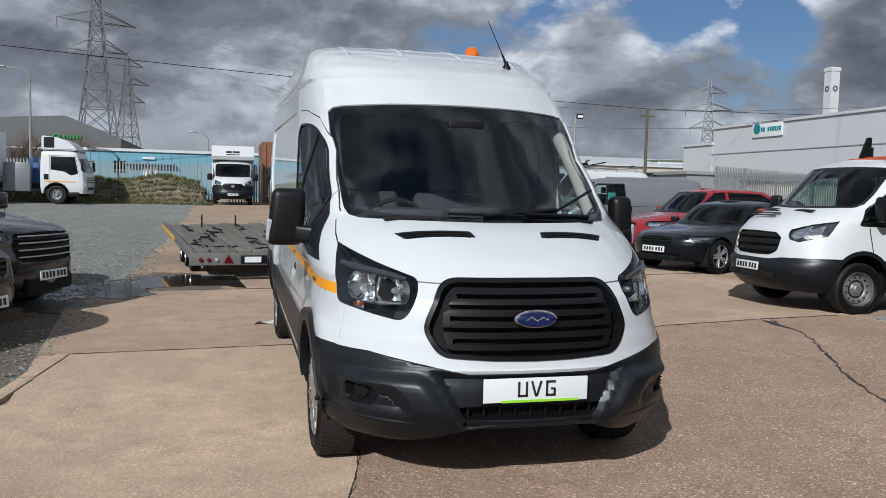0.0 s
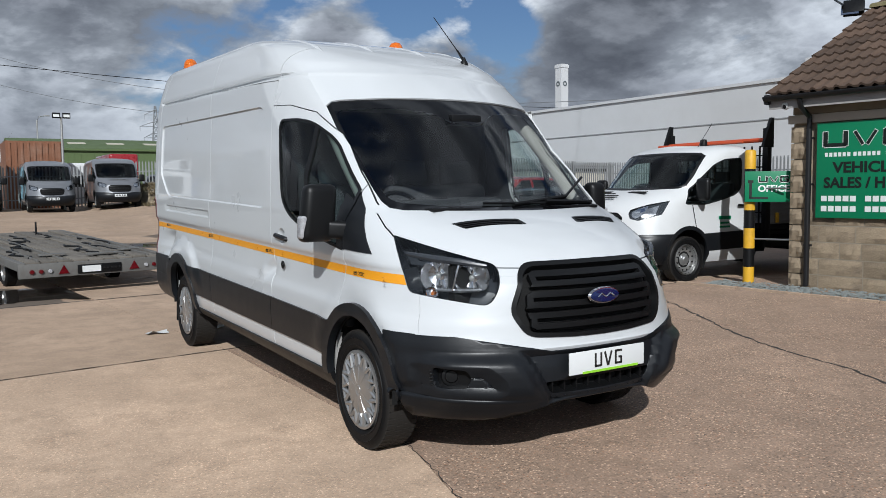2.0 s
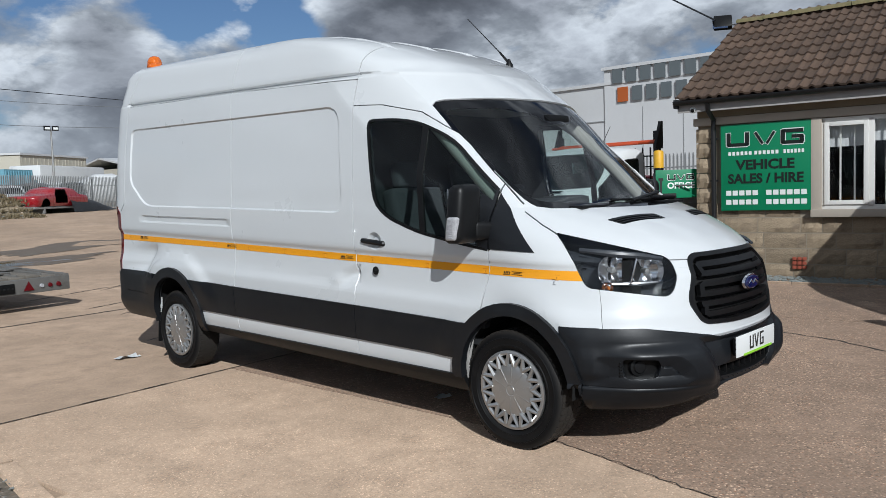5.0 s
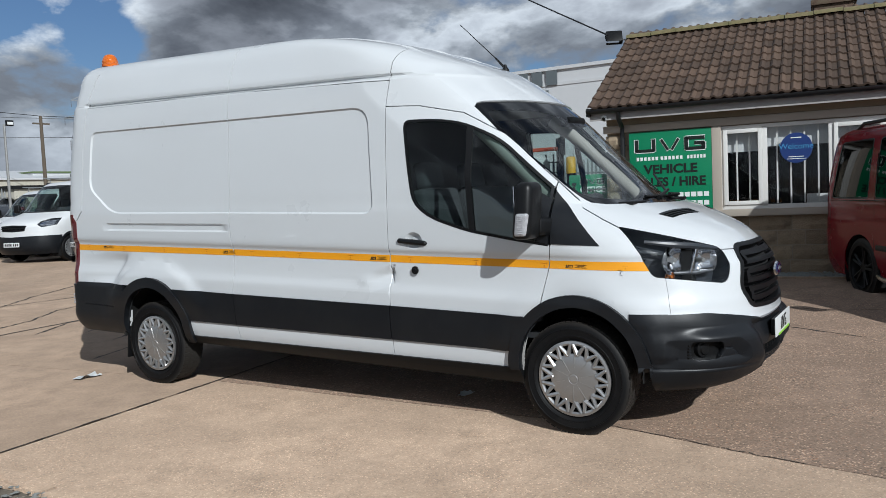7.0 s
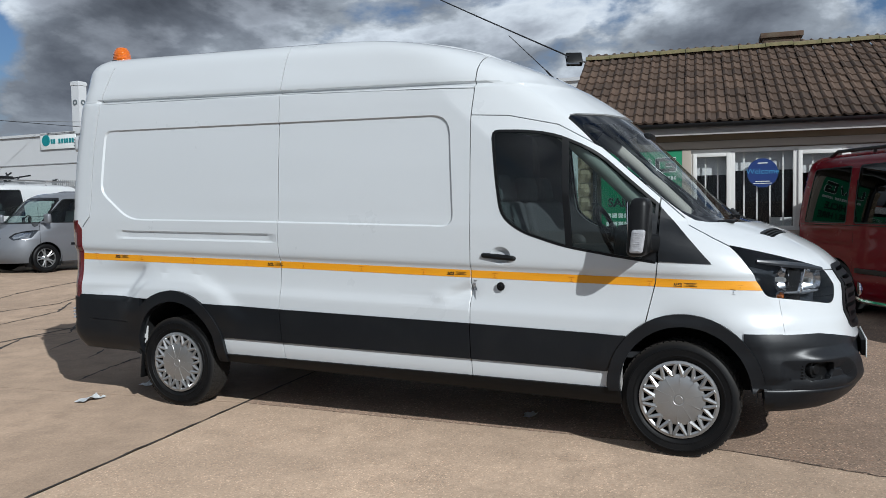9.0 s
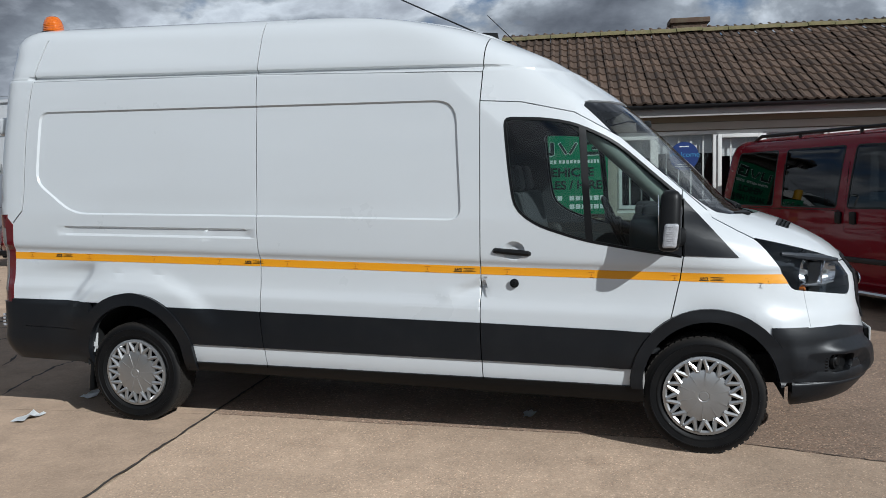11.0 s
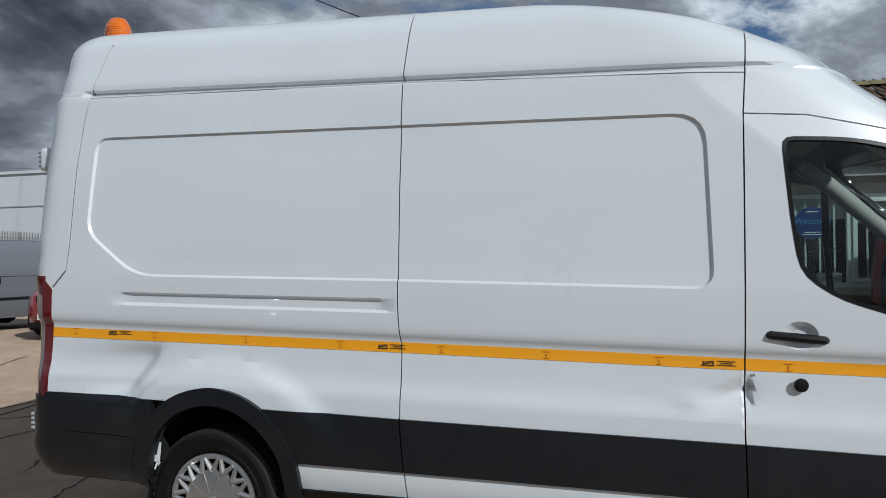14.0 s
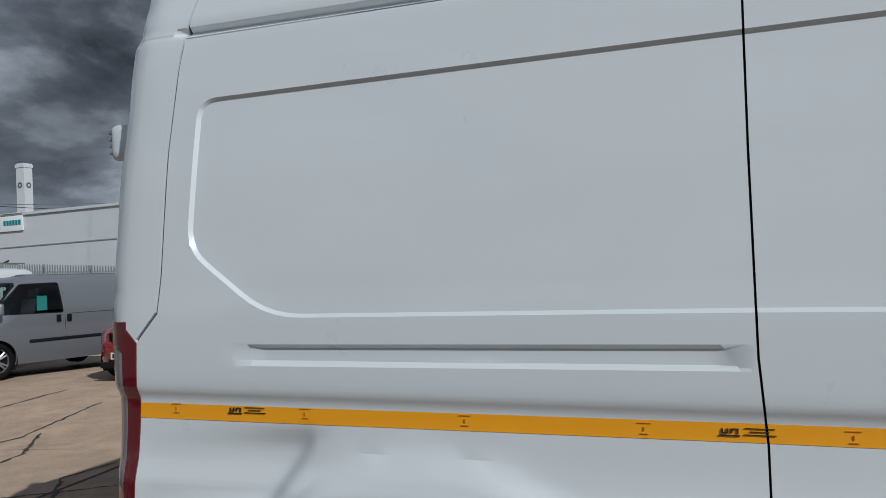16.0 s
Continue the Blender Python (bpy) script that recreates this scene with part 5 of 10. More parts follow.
# ---- ground ----
def rise(x, y):
    a = min(1.0, max(0.0, (x - 2.0) / 4.6))
    b = min(1.0, max(0.0, (y - 6.0) / 34.0)) * min(1.0, max(0.0, (12.0 - x) / 6.0))
    c = min(1.0, max(0.0, (y - 3.4) / 0.9)) * min(1.0, max(0.0, (8.0 - y) / 1.6)) * a
    d = min(1.0, max(0.0, (y - 20.0) / 18.0))
    d = d * d * (3 - 2 * d) * (0.33 + 0.06 * min(9.0, max(0.0, x - 3.0)))
    return 0.12 * a * a * (3 - 2 * a) + 0.33 * b - 0.06 * c * c * (3 - 2 * c) + d


E1, E2, SLAB0 = Vector((0.995, 0.0995)), Vector((-0.0995, 0.995)), Vector((-0.72, 3.33))


def slab_xy(u, v):
    p = SLAB0 + E1 * u + E2 * v
    return p.x, p.y


def yard_material(name, base, pebble, amount, stain, fine=90.0, wet=0.0):
    """Worn concrete: stains at the scale of metres, blotches, and the pebbles that show through."""
    ma = bpy.data.materials.new(name)
    ma.use_nodes = True
    nt = ma.node_tree
    bs = nt.nodes["Principled BSDF"]
    N, L = nt.nodes.new, nt.links.new
    geo = N("ShaderNodeNewGeometry")

    def noise_of(scale, detail, rough=0.6, dist=0.0):
        n = N("ShaderNodeTexNoise")
        n.inputs["Scale"].default_value, n.inputs["Detail"].default_value, n.inputs["Roughness"].default_value, n.inputs["Distortion"].default_value = scale, detail, rough, dist
        L(geo.outputs["Position"], n.inputs["Vector"])
        return n.outputs["Fac"]

    def ramp(fac, a, b, ca=(0, 0, 0), cb=(1, 1, 1)):
        r = N("ShaderNodeValToRGB")
        r.color_ramp.elements[0].position, r.color_ramp.elements[1].position = a, b
        r.color_ramp.elements[0].color, r.color_ramp.elements[1].color = (*ca, 1), (*cb, 1)
        L(fac, r.inputs[0])
        return r.outputs[0]

    def mixed(fac, a, b, mode="MIX"):
        m = N("ShaderNodeMix")
        m.data_type, m.blend_type = "RGBA", mode
        for i, v in ((0, fac), (6, a), (7, b)):
            if isinstance(v, tuple):
                m.inputs[i].default_value = (*v, 1)
            elif isinstance(v, float):
                m.inputs[i].default_value = v
            else:
                L(v, m.inputs[i])
        return m.outputs[2]
    col = mixed(ramp(noise_of(0.55, 6, 0.62, 0.4), 0.35, 0.68), tuple(c * 0.76 for c in base), tuple(min(1, c * 1.20) for c in base))
    col = mixed(ramp(noise_of(3.5, 7, 0.7), 0.42, 0.7), col, tuple(c * 0.70 for c in base))
    col = mixed(1.0, col, ramp(noise_of(42, 5, 0.72), 0.32, 0.68, (0.84,) * 3, (1.13,) * 3), "MULTIPLY")
    vo = N("ShaderNodeTexVoronoi")
    vo.inputs["Scale"].default_value = fine
    L(geo.outputs["Position"], vo.inputs["Vector"])
    sep = N("ShaderNodeSeparateColor")
    L(vo.outputs["Color"], sep.inputs[0])
    # most pebbles match the ground, some are dark, a few pale or rusty
    pr = N("ShaderNodeValToRGB")
    pr.color_ramp.interpolation = "CONSTANT"
    stops = ((0.0, 0.28, 0.28, 0.30), (0.15, 0.68, 0.66, 0.64), (0.42, 1.02, 1.0, 0.97), (0.68, 1.40, 1.27, 1.17), (0.84, 1.05, 0.72, 0.56), (0.90, 2.45, 2.4, 2.35))
    for i, (p, r_, g_, b_) in enumerate(stops):
        e = pr.color_ramp.elements[i] if i < 2 else pr.color_ramp.elements.new(p)
        e.position, e.color = p, (min(1, pebble[0] * r_), min(1, pebble[1] * g_), min(1, pebble[2] * b_), 1)
    L(sep.outputs[0], pr.inputs[0])
    peb = pr.outputs[0]
    show = N("ShaderNodeMath")
    show.operation = "MULTIPLY"
    show.inputs[1].default_value = amount
    L(ramp(noise_of(1.3, 5, 0.65), 0.3, 0.6, (0.35, 0.35, 0.35), (1, 1, 1)), show.inputs[0])
    round_ = N("ShaderNodeMath")
    round_.operation = "MULTIPLY"
    L(show.outputs[0], round_.inputs[0])
    L(ramp(vo.outputs["Distance"], 0.30, 0.55, (1, 1, 1), (0.25, 0.25, 0.25)), round_.inputs[1])
    col = mixed(round_.outputs[0], col, peb)
    st = ramp(noise_of(0.33, 9, 0.72, 0.8), 0.60, 0.74)
    sm = N("ShaderNodeMath")
    sm.operation = "MULTIPLY"
    sm.inputs[1].default_value = 0.65
    L(st, sm.inputs[0])
    col = mixed(sm.outputs[0], col, stain)
    L(col, bs.inputs["Base Color"])
    bs.inputs["Diffuse Roughness"].default_value = 1.0
    ro = ramp(noise_of(0.5, 6), 0.4, 0.62, (0.92 - wet,) * 3, (0.78 - wet,) * 3)
    L(ro, bs.inputs["Roughness"])
    bp = N("ShaderNodeBump")
    bp.inputs["Strength"].default_value, bp.inputs["Distance"].default_value = 0.7, 0.004
    add = N("ShaderNodeMath")
    add.operation = "MULTIPLY_ADD"
    add.inputs[1].default_value = -0.7 * amount - 0.12
    L(vo.outputs["Distance"], add.inputs[0])
    L(noise_of(28, 5, 0.7), add.inputs[2])
    L(add.outputs[0], bp.inputs["Height"])
    L(bp.outputs[0], bs.inputs["Normal"])
    return ma


M["slab"] = yard_material("smooth_concrete", (0.405, 0.301, 0.216), (0.390, 0.290, 0.210), 0.48, (0.215, 0.155, 0.112), 110.0)
M["slab_brown"] = yard_material("brown_trowelled_concrete", (0.330, 0.242, 0.173), (0.305, 0.226, 0.163), 0.22, (0.154, 0.115, 0.087), 120.0)
M["slab_stony"] = yard_material("exposed_pebble_concrete", (0.255, 0.181, 0.132), (0.265, 0.192, 0.140), 0.95, (0.140, 0.100, 0.078), 85.0)
M["yard"] = yard_material("old_yard_surface", (0.311, 0.227, 0.161), (0.280, 0.210, 0.150), 0.22, (0.105, 0.079, 0.062), 60.0, 0.1)
M["gravel_bed"] = yard_material("gravel_bed", (0.158, 0.161, 0.150), (0.203, 0.210, 0.199), 0.9, (0.068, 0.064, 0.056), 26.0)
M["soil"] = yard_material("soil", (0.11, 0.092, 0.07), (0.16, 0.14, 0.115), 0.5, (0.05, 0.045, 0.035), 40.0)
M["land"] = mat("far_land", (0.17, 0.17, 0.11), 0.95, var=0.3, scale=0.05, fine=1.0)
M["grass"] = mat("grass_blades", (0.115, 0.135, 0.040), 0.8, var=0.4, scale=3, fine=30)
M["straw"] = mat("dry_stalks", (0.19, 0.15, 0.085), 0.9, var=0.3, scale=3, fine=30)
M["slate"] = mat("slate_chips", (0.23, 0.25, 0.24), 0.8, var=0.4, scale=9, fine=50)
M["pebbles"] = mat("loose_gravel", (0.21, 0.215, 0.20), 0.85, var=0.45, scale=7, fine=40)
M["water"] = mat("puddle_water", (0.035, 0.03, 0.026), 0.03, var=0.2, scale=2, rvar=0.02, spec=0.6)
M["damp"] = mat("damp_mud", (0.15, 0.118, 0.09), 0.7, var=0.45, scale=2.5, fine=30, rvar=0.25, bump=0.004)


def sheet(name, xs, ys, material, dz=0.0, label="", category="", bumpy=0.0, ragged=0.0):
    bm = bmesh.new()
    g = []
    for x in xs:
        g.append([])
        for y in ys:
            ex = ragged * (noise.noise((x * 0.9, y * 0.9, 4.0)) + 0.5 * noise.noise((x * 3.1, y * 3.1, 8.0))) if x == xs[-1] else 0.0
            ey = ragged * (noise.noise((x * 0.9, y * 0.9, 2.0)) + 0.5 * noise.noise((x * 3.1, y * 3.1, 6.0))) if y == ys[0] else 0.0
            sink = 0.05 if ragged and (x == xs[-1] or y == ys[0]) else 0.0
            if ragged and (x in xs[-3:] or y in ys[:3]):
                sink += 0.016 * max(0.0, noise.noise((x * 1.7, y * 1.7, 3.0)))
            g[-1].append(bm.verts.new((x + ex, y + ey, rise(x, y) + dz - sink + bumpy * noise.noise((x * 0.6, y * 0.6, 1.0)))))
    for a, b in zip(g, g[1:]):
        for i in range(len(ys) - 1):
            bm.faces.new((a[i], b[i], b[i + 1], a[i + 1]))
    return tagged(link(name, bm, material), label, category, kind="structure")


def steps(a, b, d):
    n = max(1, int(round((b - a) / d)))
    return [a + (b - a) * i / n for i in range(n + 1)]


# one sheet to the horizon
far_x = [-2500, -800, -250, -80, -40, -25] + steps(-18, 26, 1.0) + [35, 60, 120, 300, 900, 2500]
far_y = [-2500, -800, -200, -60, -25] + steps(-14, 46, 1.0) + [55, 80, 120, 300, 900, 2500]
ground = sheet("ground", far_x, far_y, M["yard"], -0.022, "old brown concrete yard, stained and damp in places", "ground")
sheet("gravel_patch", steps(-18, -2.8, 0.3), steps(5.7, 36, 0.3), M["gravel_bed"], -0.004, "grey gravel parking patch beside the yard", "gravel", 0.015, 0.55)
sheet("soil_strip", steps(-18, -2.98, 0.6), steps(-9, 5.6, 0.6), M["soil"], -0.016, "dark soil strip beside the concrete", "soil", 0.012)


def blob(name, c, rx, ry, material, dz, label, category, seed, turn=0.0):
    """A flat patch with an uneven shore."""
    bm = bmesh.new()
    n, ring = 90, []
    ce = bm.verts.new((c[0], c[1], rise(*c) + dz))
    for i in range(n):
        a = 2 * math.pi * i / n
        k = 0.75 + 0.5 * noise.noise((math.cos(a) * 1.3 + seed, math.sin(a) * 1.3, seed * 0.7)) + 0.22 * noise.noise((math.cos(a) * 5, math.sin(a) * 5, seed)) + 0.12 * noise.noise((math.cos(a) * 13, math.sin(a) * 13, seed))
        x, y = rx * k * math.cos(a), ry * k * math.sin(a)
        x, y = c[0] + x * math.cos(turn) - y * math.sin(turn), c[1] + x * math.sin(turn) + y * math.cos(turn)
        ring.append(bm.verts.new((x, y, rise(x, y) + dz)))
    for i in range(n):
        bm.faces.new((ce, ring[i], ring[(i + 1) % n]))
    return tagged(link(name, bm, material), label, category, kind="structure")


for k, (c, rx, ry, t) in enumerate((((-2.45, 8.55), 1.2, 0.9, 0.2), ((0.6, 9.7), 1.7, 0.8, 0.3), ((1.5, 7.1), 1.5, 0.42, 0.15), ((2.9, 8.3), 1.2, 0.4, 0.2), ((1.9, 17.5), 2.2, 0.9, 0.0), ((-0.5, 14.0), 1.8, 1.2, 0.1), ((5.0, 21.0), 3.0, 1.0, 0.1))):
    blob("damp_patch", c, rx * 1.35, ry * 1.5, M["damp"], -0.013, "dark damp stain on the yard", "stain", 3.1 * k, t)
    if k in (0, 1, 2, 4):
        blob("puddle", c, rx, ry * 0.85, M["water"], -0.009, "shallow puddle reflecting the sky", "puddle", 3.1 * k + 1.3, t)
blob("puddle", (-1.3, 9.0), 1.55, 1.15, M["water"], -0.0085, "wide shallow puddle reflecting the sky", "puddle", 2.2, 0.1)
# this patch carries a parked vehicle's shadow in its colour, over damp soil
blob("damp_patch", (-3.3, 6.3), 1.2, 0.8, M["damp"], -0.006, "dark damp soil at the gravel's edge with vehicle shade painted in", "stain", 8.8)
blob("puddle", (-3.3, 7.5), 0.9, 1.2, M["water"], 0.004, "puddle at the edge of the gravel", "puddle", 5.5)


def stones(name, n, place, size, material, label, category, seed, flat=0.6):
    """Many small broken stones in one mesh."""
    rnd = random.Random(seed)
    vs, fs = [], []
    for _ in range(n):
        x, y, z = place(rnd)
        s = size * rnd.uniform(0.5, 1.5)
        a = rnd.uniform(0, 6.28)
        o = len(vs)
        ca, sa = math.cos(a) * s, math.sin(a) * s
        for dx, dy, dz in ((1, 0, 0.1), (0.1, 0.7, 0), (-0.9, 0.1, 0.05), (-0.1, -0.75, 0), (0.2, 0.1, 0.7), (0, 0, -0.4)):
            dx, dy, dz = dx * rnd.uniform(0.7, 1.2), dy * rnd.uniform(0.7, 1.2), dz * rnd.uniform(0.6, 1.2) * flat
            vs.append((x + dx * ca - dy * sa, y + dx * sa + dy * ca, z + dz * s))
        for a_, b_ in ((0, 1), (1, 2), (2, 3), (3, 0)):
            fs.append((o + a_, o + b_, o + 4))
            fs.append((o + b_, o + a_, o + 5))
    me = bpy.data.meshes.new(name)
    me.from_pydata(vs, [], fs)
    me.materials.append(material)
    return tagged(new(name, me), label, category, kind="stuff")


def gravel_place(r):
    d = r.random() ** 1.6
    y = 6.0 + d * 20
    x = -2.9 + r.gauss(0, 0.22) - r.random() ** 1.3 * (3 + d * 9)
    return x, y, rise(x, y) + (0.004 if x < -3.2 else -0.012)


stones("loose_gravel", 9000, gravel_place, 0.024, M["pebbles"], "loose grey gravel over the parking patch", "gravel", 5)
stones("loose_stones", 900, lambda r: ((lambda x, y: (x, y, rise(x, y) + 0.002))(-3.0 - abs(r.gauss(0, 0.5)), r.uniform(0.5, 6.5))), 0.018, M["pebbles"], "small stones in the dark soil", "stones", 6)

# kerb
for i in range(2):
    bm = bmesh.new()
    box(bm, (-3.03 + 0.105 * (i * 0.915 + 0.1), 1.72 + i * 0.92, -0.046), (0.12, 0.90, 0.12), 0.02, rot=(0, 0, -6.5))
    tagged(link("kerb_stone", bm, M["slab"]), "low worn concrete kerb stone edging the yard", "kerb", group="kerb stones")


# the concrete slabs: joints are open gaps over the darker bed
def split_line(v):
    """How far the edge between the two near slabs strays from the straight joint."""
    return max(-1.4, 0.100 * v if v > -3.45 else -0.345 + 0.336 * (v + 3.45)) + 0.03 * noise.noise((v * 1.3, 4.0, 1.0)) * min(1.0, -v)


def slab(u0, u1, v0, v1, material, wob, dz=0.0):
    bm = bmesh.new()
    nu, nv = max(3, int((u1 - u0) / 0.5)), max(3, int((v1 - v0) / 0.25))
    top = []
    for i in range(nu + 1):
        row = []
        for j in range(nv + 1):
            u, v = u0 + (u1 - u0) * i / nu, v0 + (v1 - v0) * j / nv
            if i in (0, nu):
                u += (0.006 if i == 0 else -0.006) * abs(noise.noise((v * 2.1, u * 3, wob)))
            if j in (0, nv):
                v += (0.018 if j == 0 else -0.018) * abs(noise.noise((u * 2.1, v * 3, wob)))
            if v < 0 and -2.4 < u0 < 0.1:
                u += split_line(v) * ((1 - i / nu) if u0 > 0 else i / nu)
            x, y = slab_xy(u, v)
            row.append(bm.verts.new((x, y, rise(x, y) + dz + 0.002 * noise.noise((u0, v0, 3.3)))))
        top.append(row)
    for a, b in zip(top, top[1:]):
        for j in range(nv):
            bm.faces.new((a[j], b[j], b[j + 1], a[j + 1]))
    low = {}
    for e in [e for e in bm.edges if len(e.link_faces) == 1]:
        lp = e.link_loops[0]
        a, b = lp.vert, lp.link_loop_next.vert
        for q in (a, b):
            if q not in low:
                low[q] = bm.verts.new(q.co + Vector((0, 0, -0.05)))
        bm.faces.new((b, a, low[a], low[b]))
    return link("concrete_slab", bm, material, ground, sharp=40)


for j, (v0, v1) in enumerate(((-13.4, -0.012), (0.012, 4.38), (4.40, 8.8))):
    for i, (u0, u1) in enumerate(((-2.38, -0.002), (0.002, 4.4), (4.412, 8.2))):
        if j == 2 and i == 0:
            continue
        slab(u0, u1, v0, v1, M["slab"] if (i == 0 and j < 1) else M["slab_stony"] if j < 1 else M["slab_brown"], i * 7.7 + j * 3.1)
slab(-5.2, -2.2, -13.4, -1.70, M["slab"], 4.4, -0.003)


# dark filler down in the joints
def joint(name, u0, u1, v0, v1):
    bm = bmesh.new()
    n = max(2, int(max(u1 - u0, v1 - v0) / 0.05))
    rnd = random.Random(int(u0 * 10 + v0 * 7))
    prev = None
    for i in range(n + 1):
        k = i / n
        if u1 - u0 > v1 - v0:
            a, b = (u0 + (u1 - u0) * k, v0 + rnd.gauss(0, 0.003) + 0.012 * noise.noise((k * 23, 1.0, 2.0))), (u0 + (u1 - u0) * k, v1 + rnd.gauss(0, 0.003) + 0.012 * noise.noise((k * 23, 1.0, 2.0)))
        else:
            a, b = (u0 + rnd.gauss(0, 0.004), v0 + (v1 - v0) * k), (u1 + rnd.gauss(0, 0.004), v0 + (v1 - v0) * k)
        row = []
        for u, v in (a, b):
            x, y = slab_xy(u, v)
            row.append(bm.verts.new((x, y, rise(x, y) + 0.0032)))
        if prev:
            bm.faces.new((prev[0], prev[1], row[1], row[0]))
        prev = row
    return tagged(link(name, bm, M["joint"]), "dark filled joint between concrete slabs", "joint", kind="structure")


joint("slab_joint", -2.3, 3.0, -0.009, 0.008)
joint("slab_joint", -2.3, 8.2, 4.37, 4.415)

# cracks: thin dark grooves lying in the surface
def crack(pts, w, seed):
    rnd = random.Random(seed)
    bm = bmesh.new()
    prev = None
    line = []
    for (x0, y0), (x1, y1) in zip(pts, pts[1:]):
        n = max(2, int(math.hypot(x1 - x0, y1 - y0) / 0.07))
        for k in range(n):
            t = k / n
            line.append((x0 + (x1 - x0) * t + rnd.gauss(0, 0.010), y0 + (y1 - y0) * t + rnd.gauss(0, 0.010)))
    for i, (x, y) in enumerate(line):
        q = line[min(i + 1, len(line) - 1)]
        p = line[max(i - 1, 0)]
        d = Vector((q[0] - p[0], q[1] - p[1]))
        d = Vector((-d.y, d.x)).normalized() * w * rnd.uniform(0.3, 1.3) * min(1, i / 3, (len(line) - 1 - i) / 3)
        a, b = bm.verts.new((x + d.x, y + d.y, rise(x, y) + 0.0035)), bm.verts.new((x - d.x, y - d.y, rise(x, y) + 0.0035))
        if prev:
            bm.faces.new((prev[0], prev[1], b, a))
        prev = (a, b)
    return tagged(link("crack", bm, M["joint"]), "dark crack running across the concrete", "crack", kind="structure")


crack([slab_xy(split_line(-2.7 - 0.12 * i), -2.7 - 0.12 * i) for i in range(18)], 0.0032, 1)
crack([(-0.735, -0.40), (-0.70, -0.44), (-0.655, -0.45)], 0.004, 21)
crack([(-0.735, -0.46), (-0.69, -0.52), (-0.66, -0.53)], 0.004, 22)
crack([slab_xy(split_line(-4.7 - 0.2 * i), -4.7 - 0.2 * i) for i in range(12)], 0.0018, 23)
crack([(4.95, 3.75), (4.75, 3.3), (4.73, 2.91), (4.3, 2.1), (3.68, 1.04), (3.35, 0.27), (3.15, -0.5), (2.7, -1.4)], 0.017, 2)
crack([(2.4, 3.66), (3.6, 3.78), (4.6, 3.84), (5.6, 3.86), (6.6, 4.0)], 0.022, 3)
crack([(4.85, 3.8), (4.74, 3.3), (4.72, 2.9)], 0.05, 13)
crack([(0.3, 6.1), (1.1, 6.5), (2.0, 6.3), (3.2, 6.9)], 0.016, 4)
crack([(-0.6, 5.3), (0.4, 5.6), (1.6, 5.5), (3.0, 5.9)], 0.013, 5)
crack([(1.5, 8.4), (2.1, 7.6), (2.0, 6.8), (2.7, 6.1)], 0.014, 6)
crack([(0.2, 7.4), (1.0, 7.9), (1.5, 7.7), (2.2, 8.3), (2.9, 8.2)], 0.018, 21)
crack([(0.1, 8.3), (0.9, 8.6), (1.7, 9.2), (2.9, 9.5), (3.8, 10.2)], 0.022, 22)
crack([(0.5, 6.9), (1.2, 7.2), (1.9, 7.1), (2.6, 7.6)], 0.013, 23)
crack([(1.2, 10.2), (2.5, 11.2), (4.2, 12.0), (6.5, 12.4)], 0.02, 24)
for c, rx, ry, t, sd in (((2.6, 9.75), 0.9, 0.42, -0.9, 41.0), ((1.3, 8.3), 0.6, 0.28, -0.8, 44.0), ((3.9, 11.2), 0.9, 0.35, -0.2, 47.0)):
    blob("damp_patch", c, rx * 1.3, ry * 1.3, M["damp"], -0.0105, "dark damp stain on the yard", "stain", sd, t)
blob("puddle", (3.95, 11.42), 0.55, 0.2, M["water"], -0.007, "shallow puddle reflecting the sky", "puddle", 49.0, -0.15)
crack([(-0.4, 9.8), (1.5, 10.6), (3.5, 10.2), (5.5, 10.9)], 0.018, 7)


def litter(at, size, seed, label):
    rnd = random.Random(seed)
    bm = bmesh.new()
    n = 4
    g = [[bm.verts.new((at[0] + size * (i / n - 0.5) + rnd.gauss(0, 0.006), at[1] + size * 0.55 * (j / n - 0.5) + rnd.gauss(0, 0.006), rise(*at) + 0.008 + max(0, rnd.gauss(0.008, 0.012)))) for j in range(n + 1)] for i in range(n + 1)]
    for a, b in zip(g, g[1:]):
        for j in range(n):
            bm.faces.new((a[j], b[j], b[j + 1], a[j + 1]))
    return tagged(link("paper_scrap", bm, M["plate_white"]), label, "litter")


litter((-1.06, 4.58), 0.22, 1, "crumpled white paper scrap lying on the concrete")
litter((-0.37, 1.10), 0.12, 2, "small pale paper scrap in the van's shadow")
litter((-0.45, 4.55), 0.18, 3, "torn pale wrapper lying on the concrete")

# ---- the office: stone walls, tiled roof ----
WALL_A = math.atan2(-0.994, 0.111)
OFFICE = Matrix.Translation((6.79, 2.146, 0.0)) @ Matrix.Rotation(WALL_A, 4, "Z")     # x along the wall, y inwards
M["stone"] = mat("rough_buff_stone", (0.30, 0.235, 0.16), 0.9, var=0.35, scale=9, fine=60, bump=0.035, dirt=(0.13, 0.10, 0.075), dirt_amt=0.6, per_object=0.22)
M["mortar"] = mat("mortar", (0.30, 0.26, 0.20), 0.95, var=0.15, scale=8, fine=120, bump=0.003)
M["render"] = mat("buff_render", (0.33, 0.26, 0.175), 0.92, var=0.12, scale=2.5, fine=120, bump=0.002, dirt=(0.2, 0.15, 0.1), dirt_amt=0.4)
M["cut_stone"] = mat("pale_cut_stone", (0.42, 0.37, 0.31), 0.85, var=0.1, scale=4, fine=120, bump=0.002)
M["tile"] = mat("brown_roof_tile", (0.084, 0.053, 0.036), 0.86, var=0.42, scale=5, fine=70, bump=0.003, dirt=(0.15, 0.14, 0.09), dirt_amt=0.6, per_object=0.30)
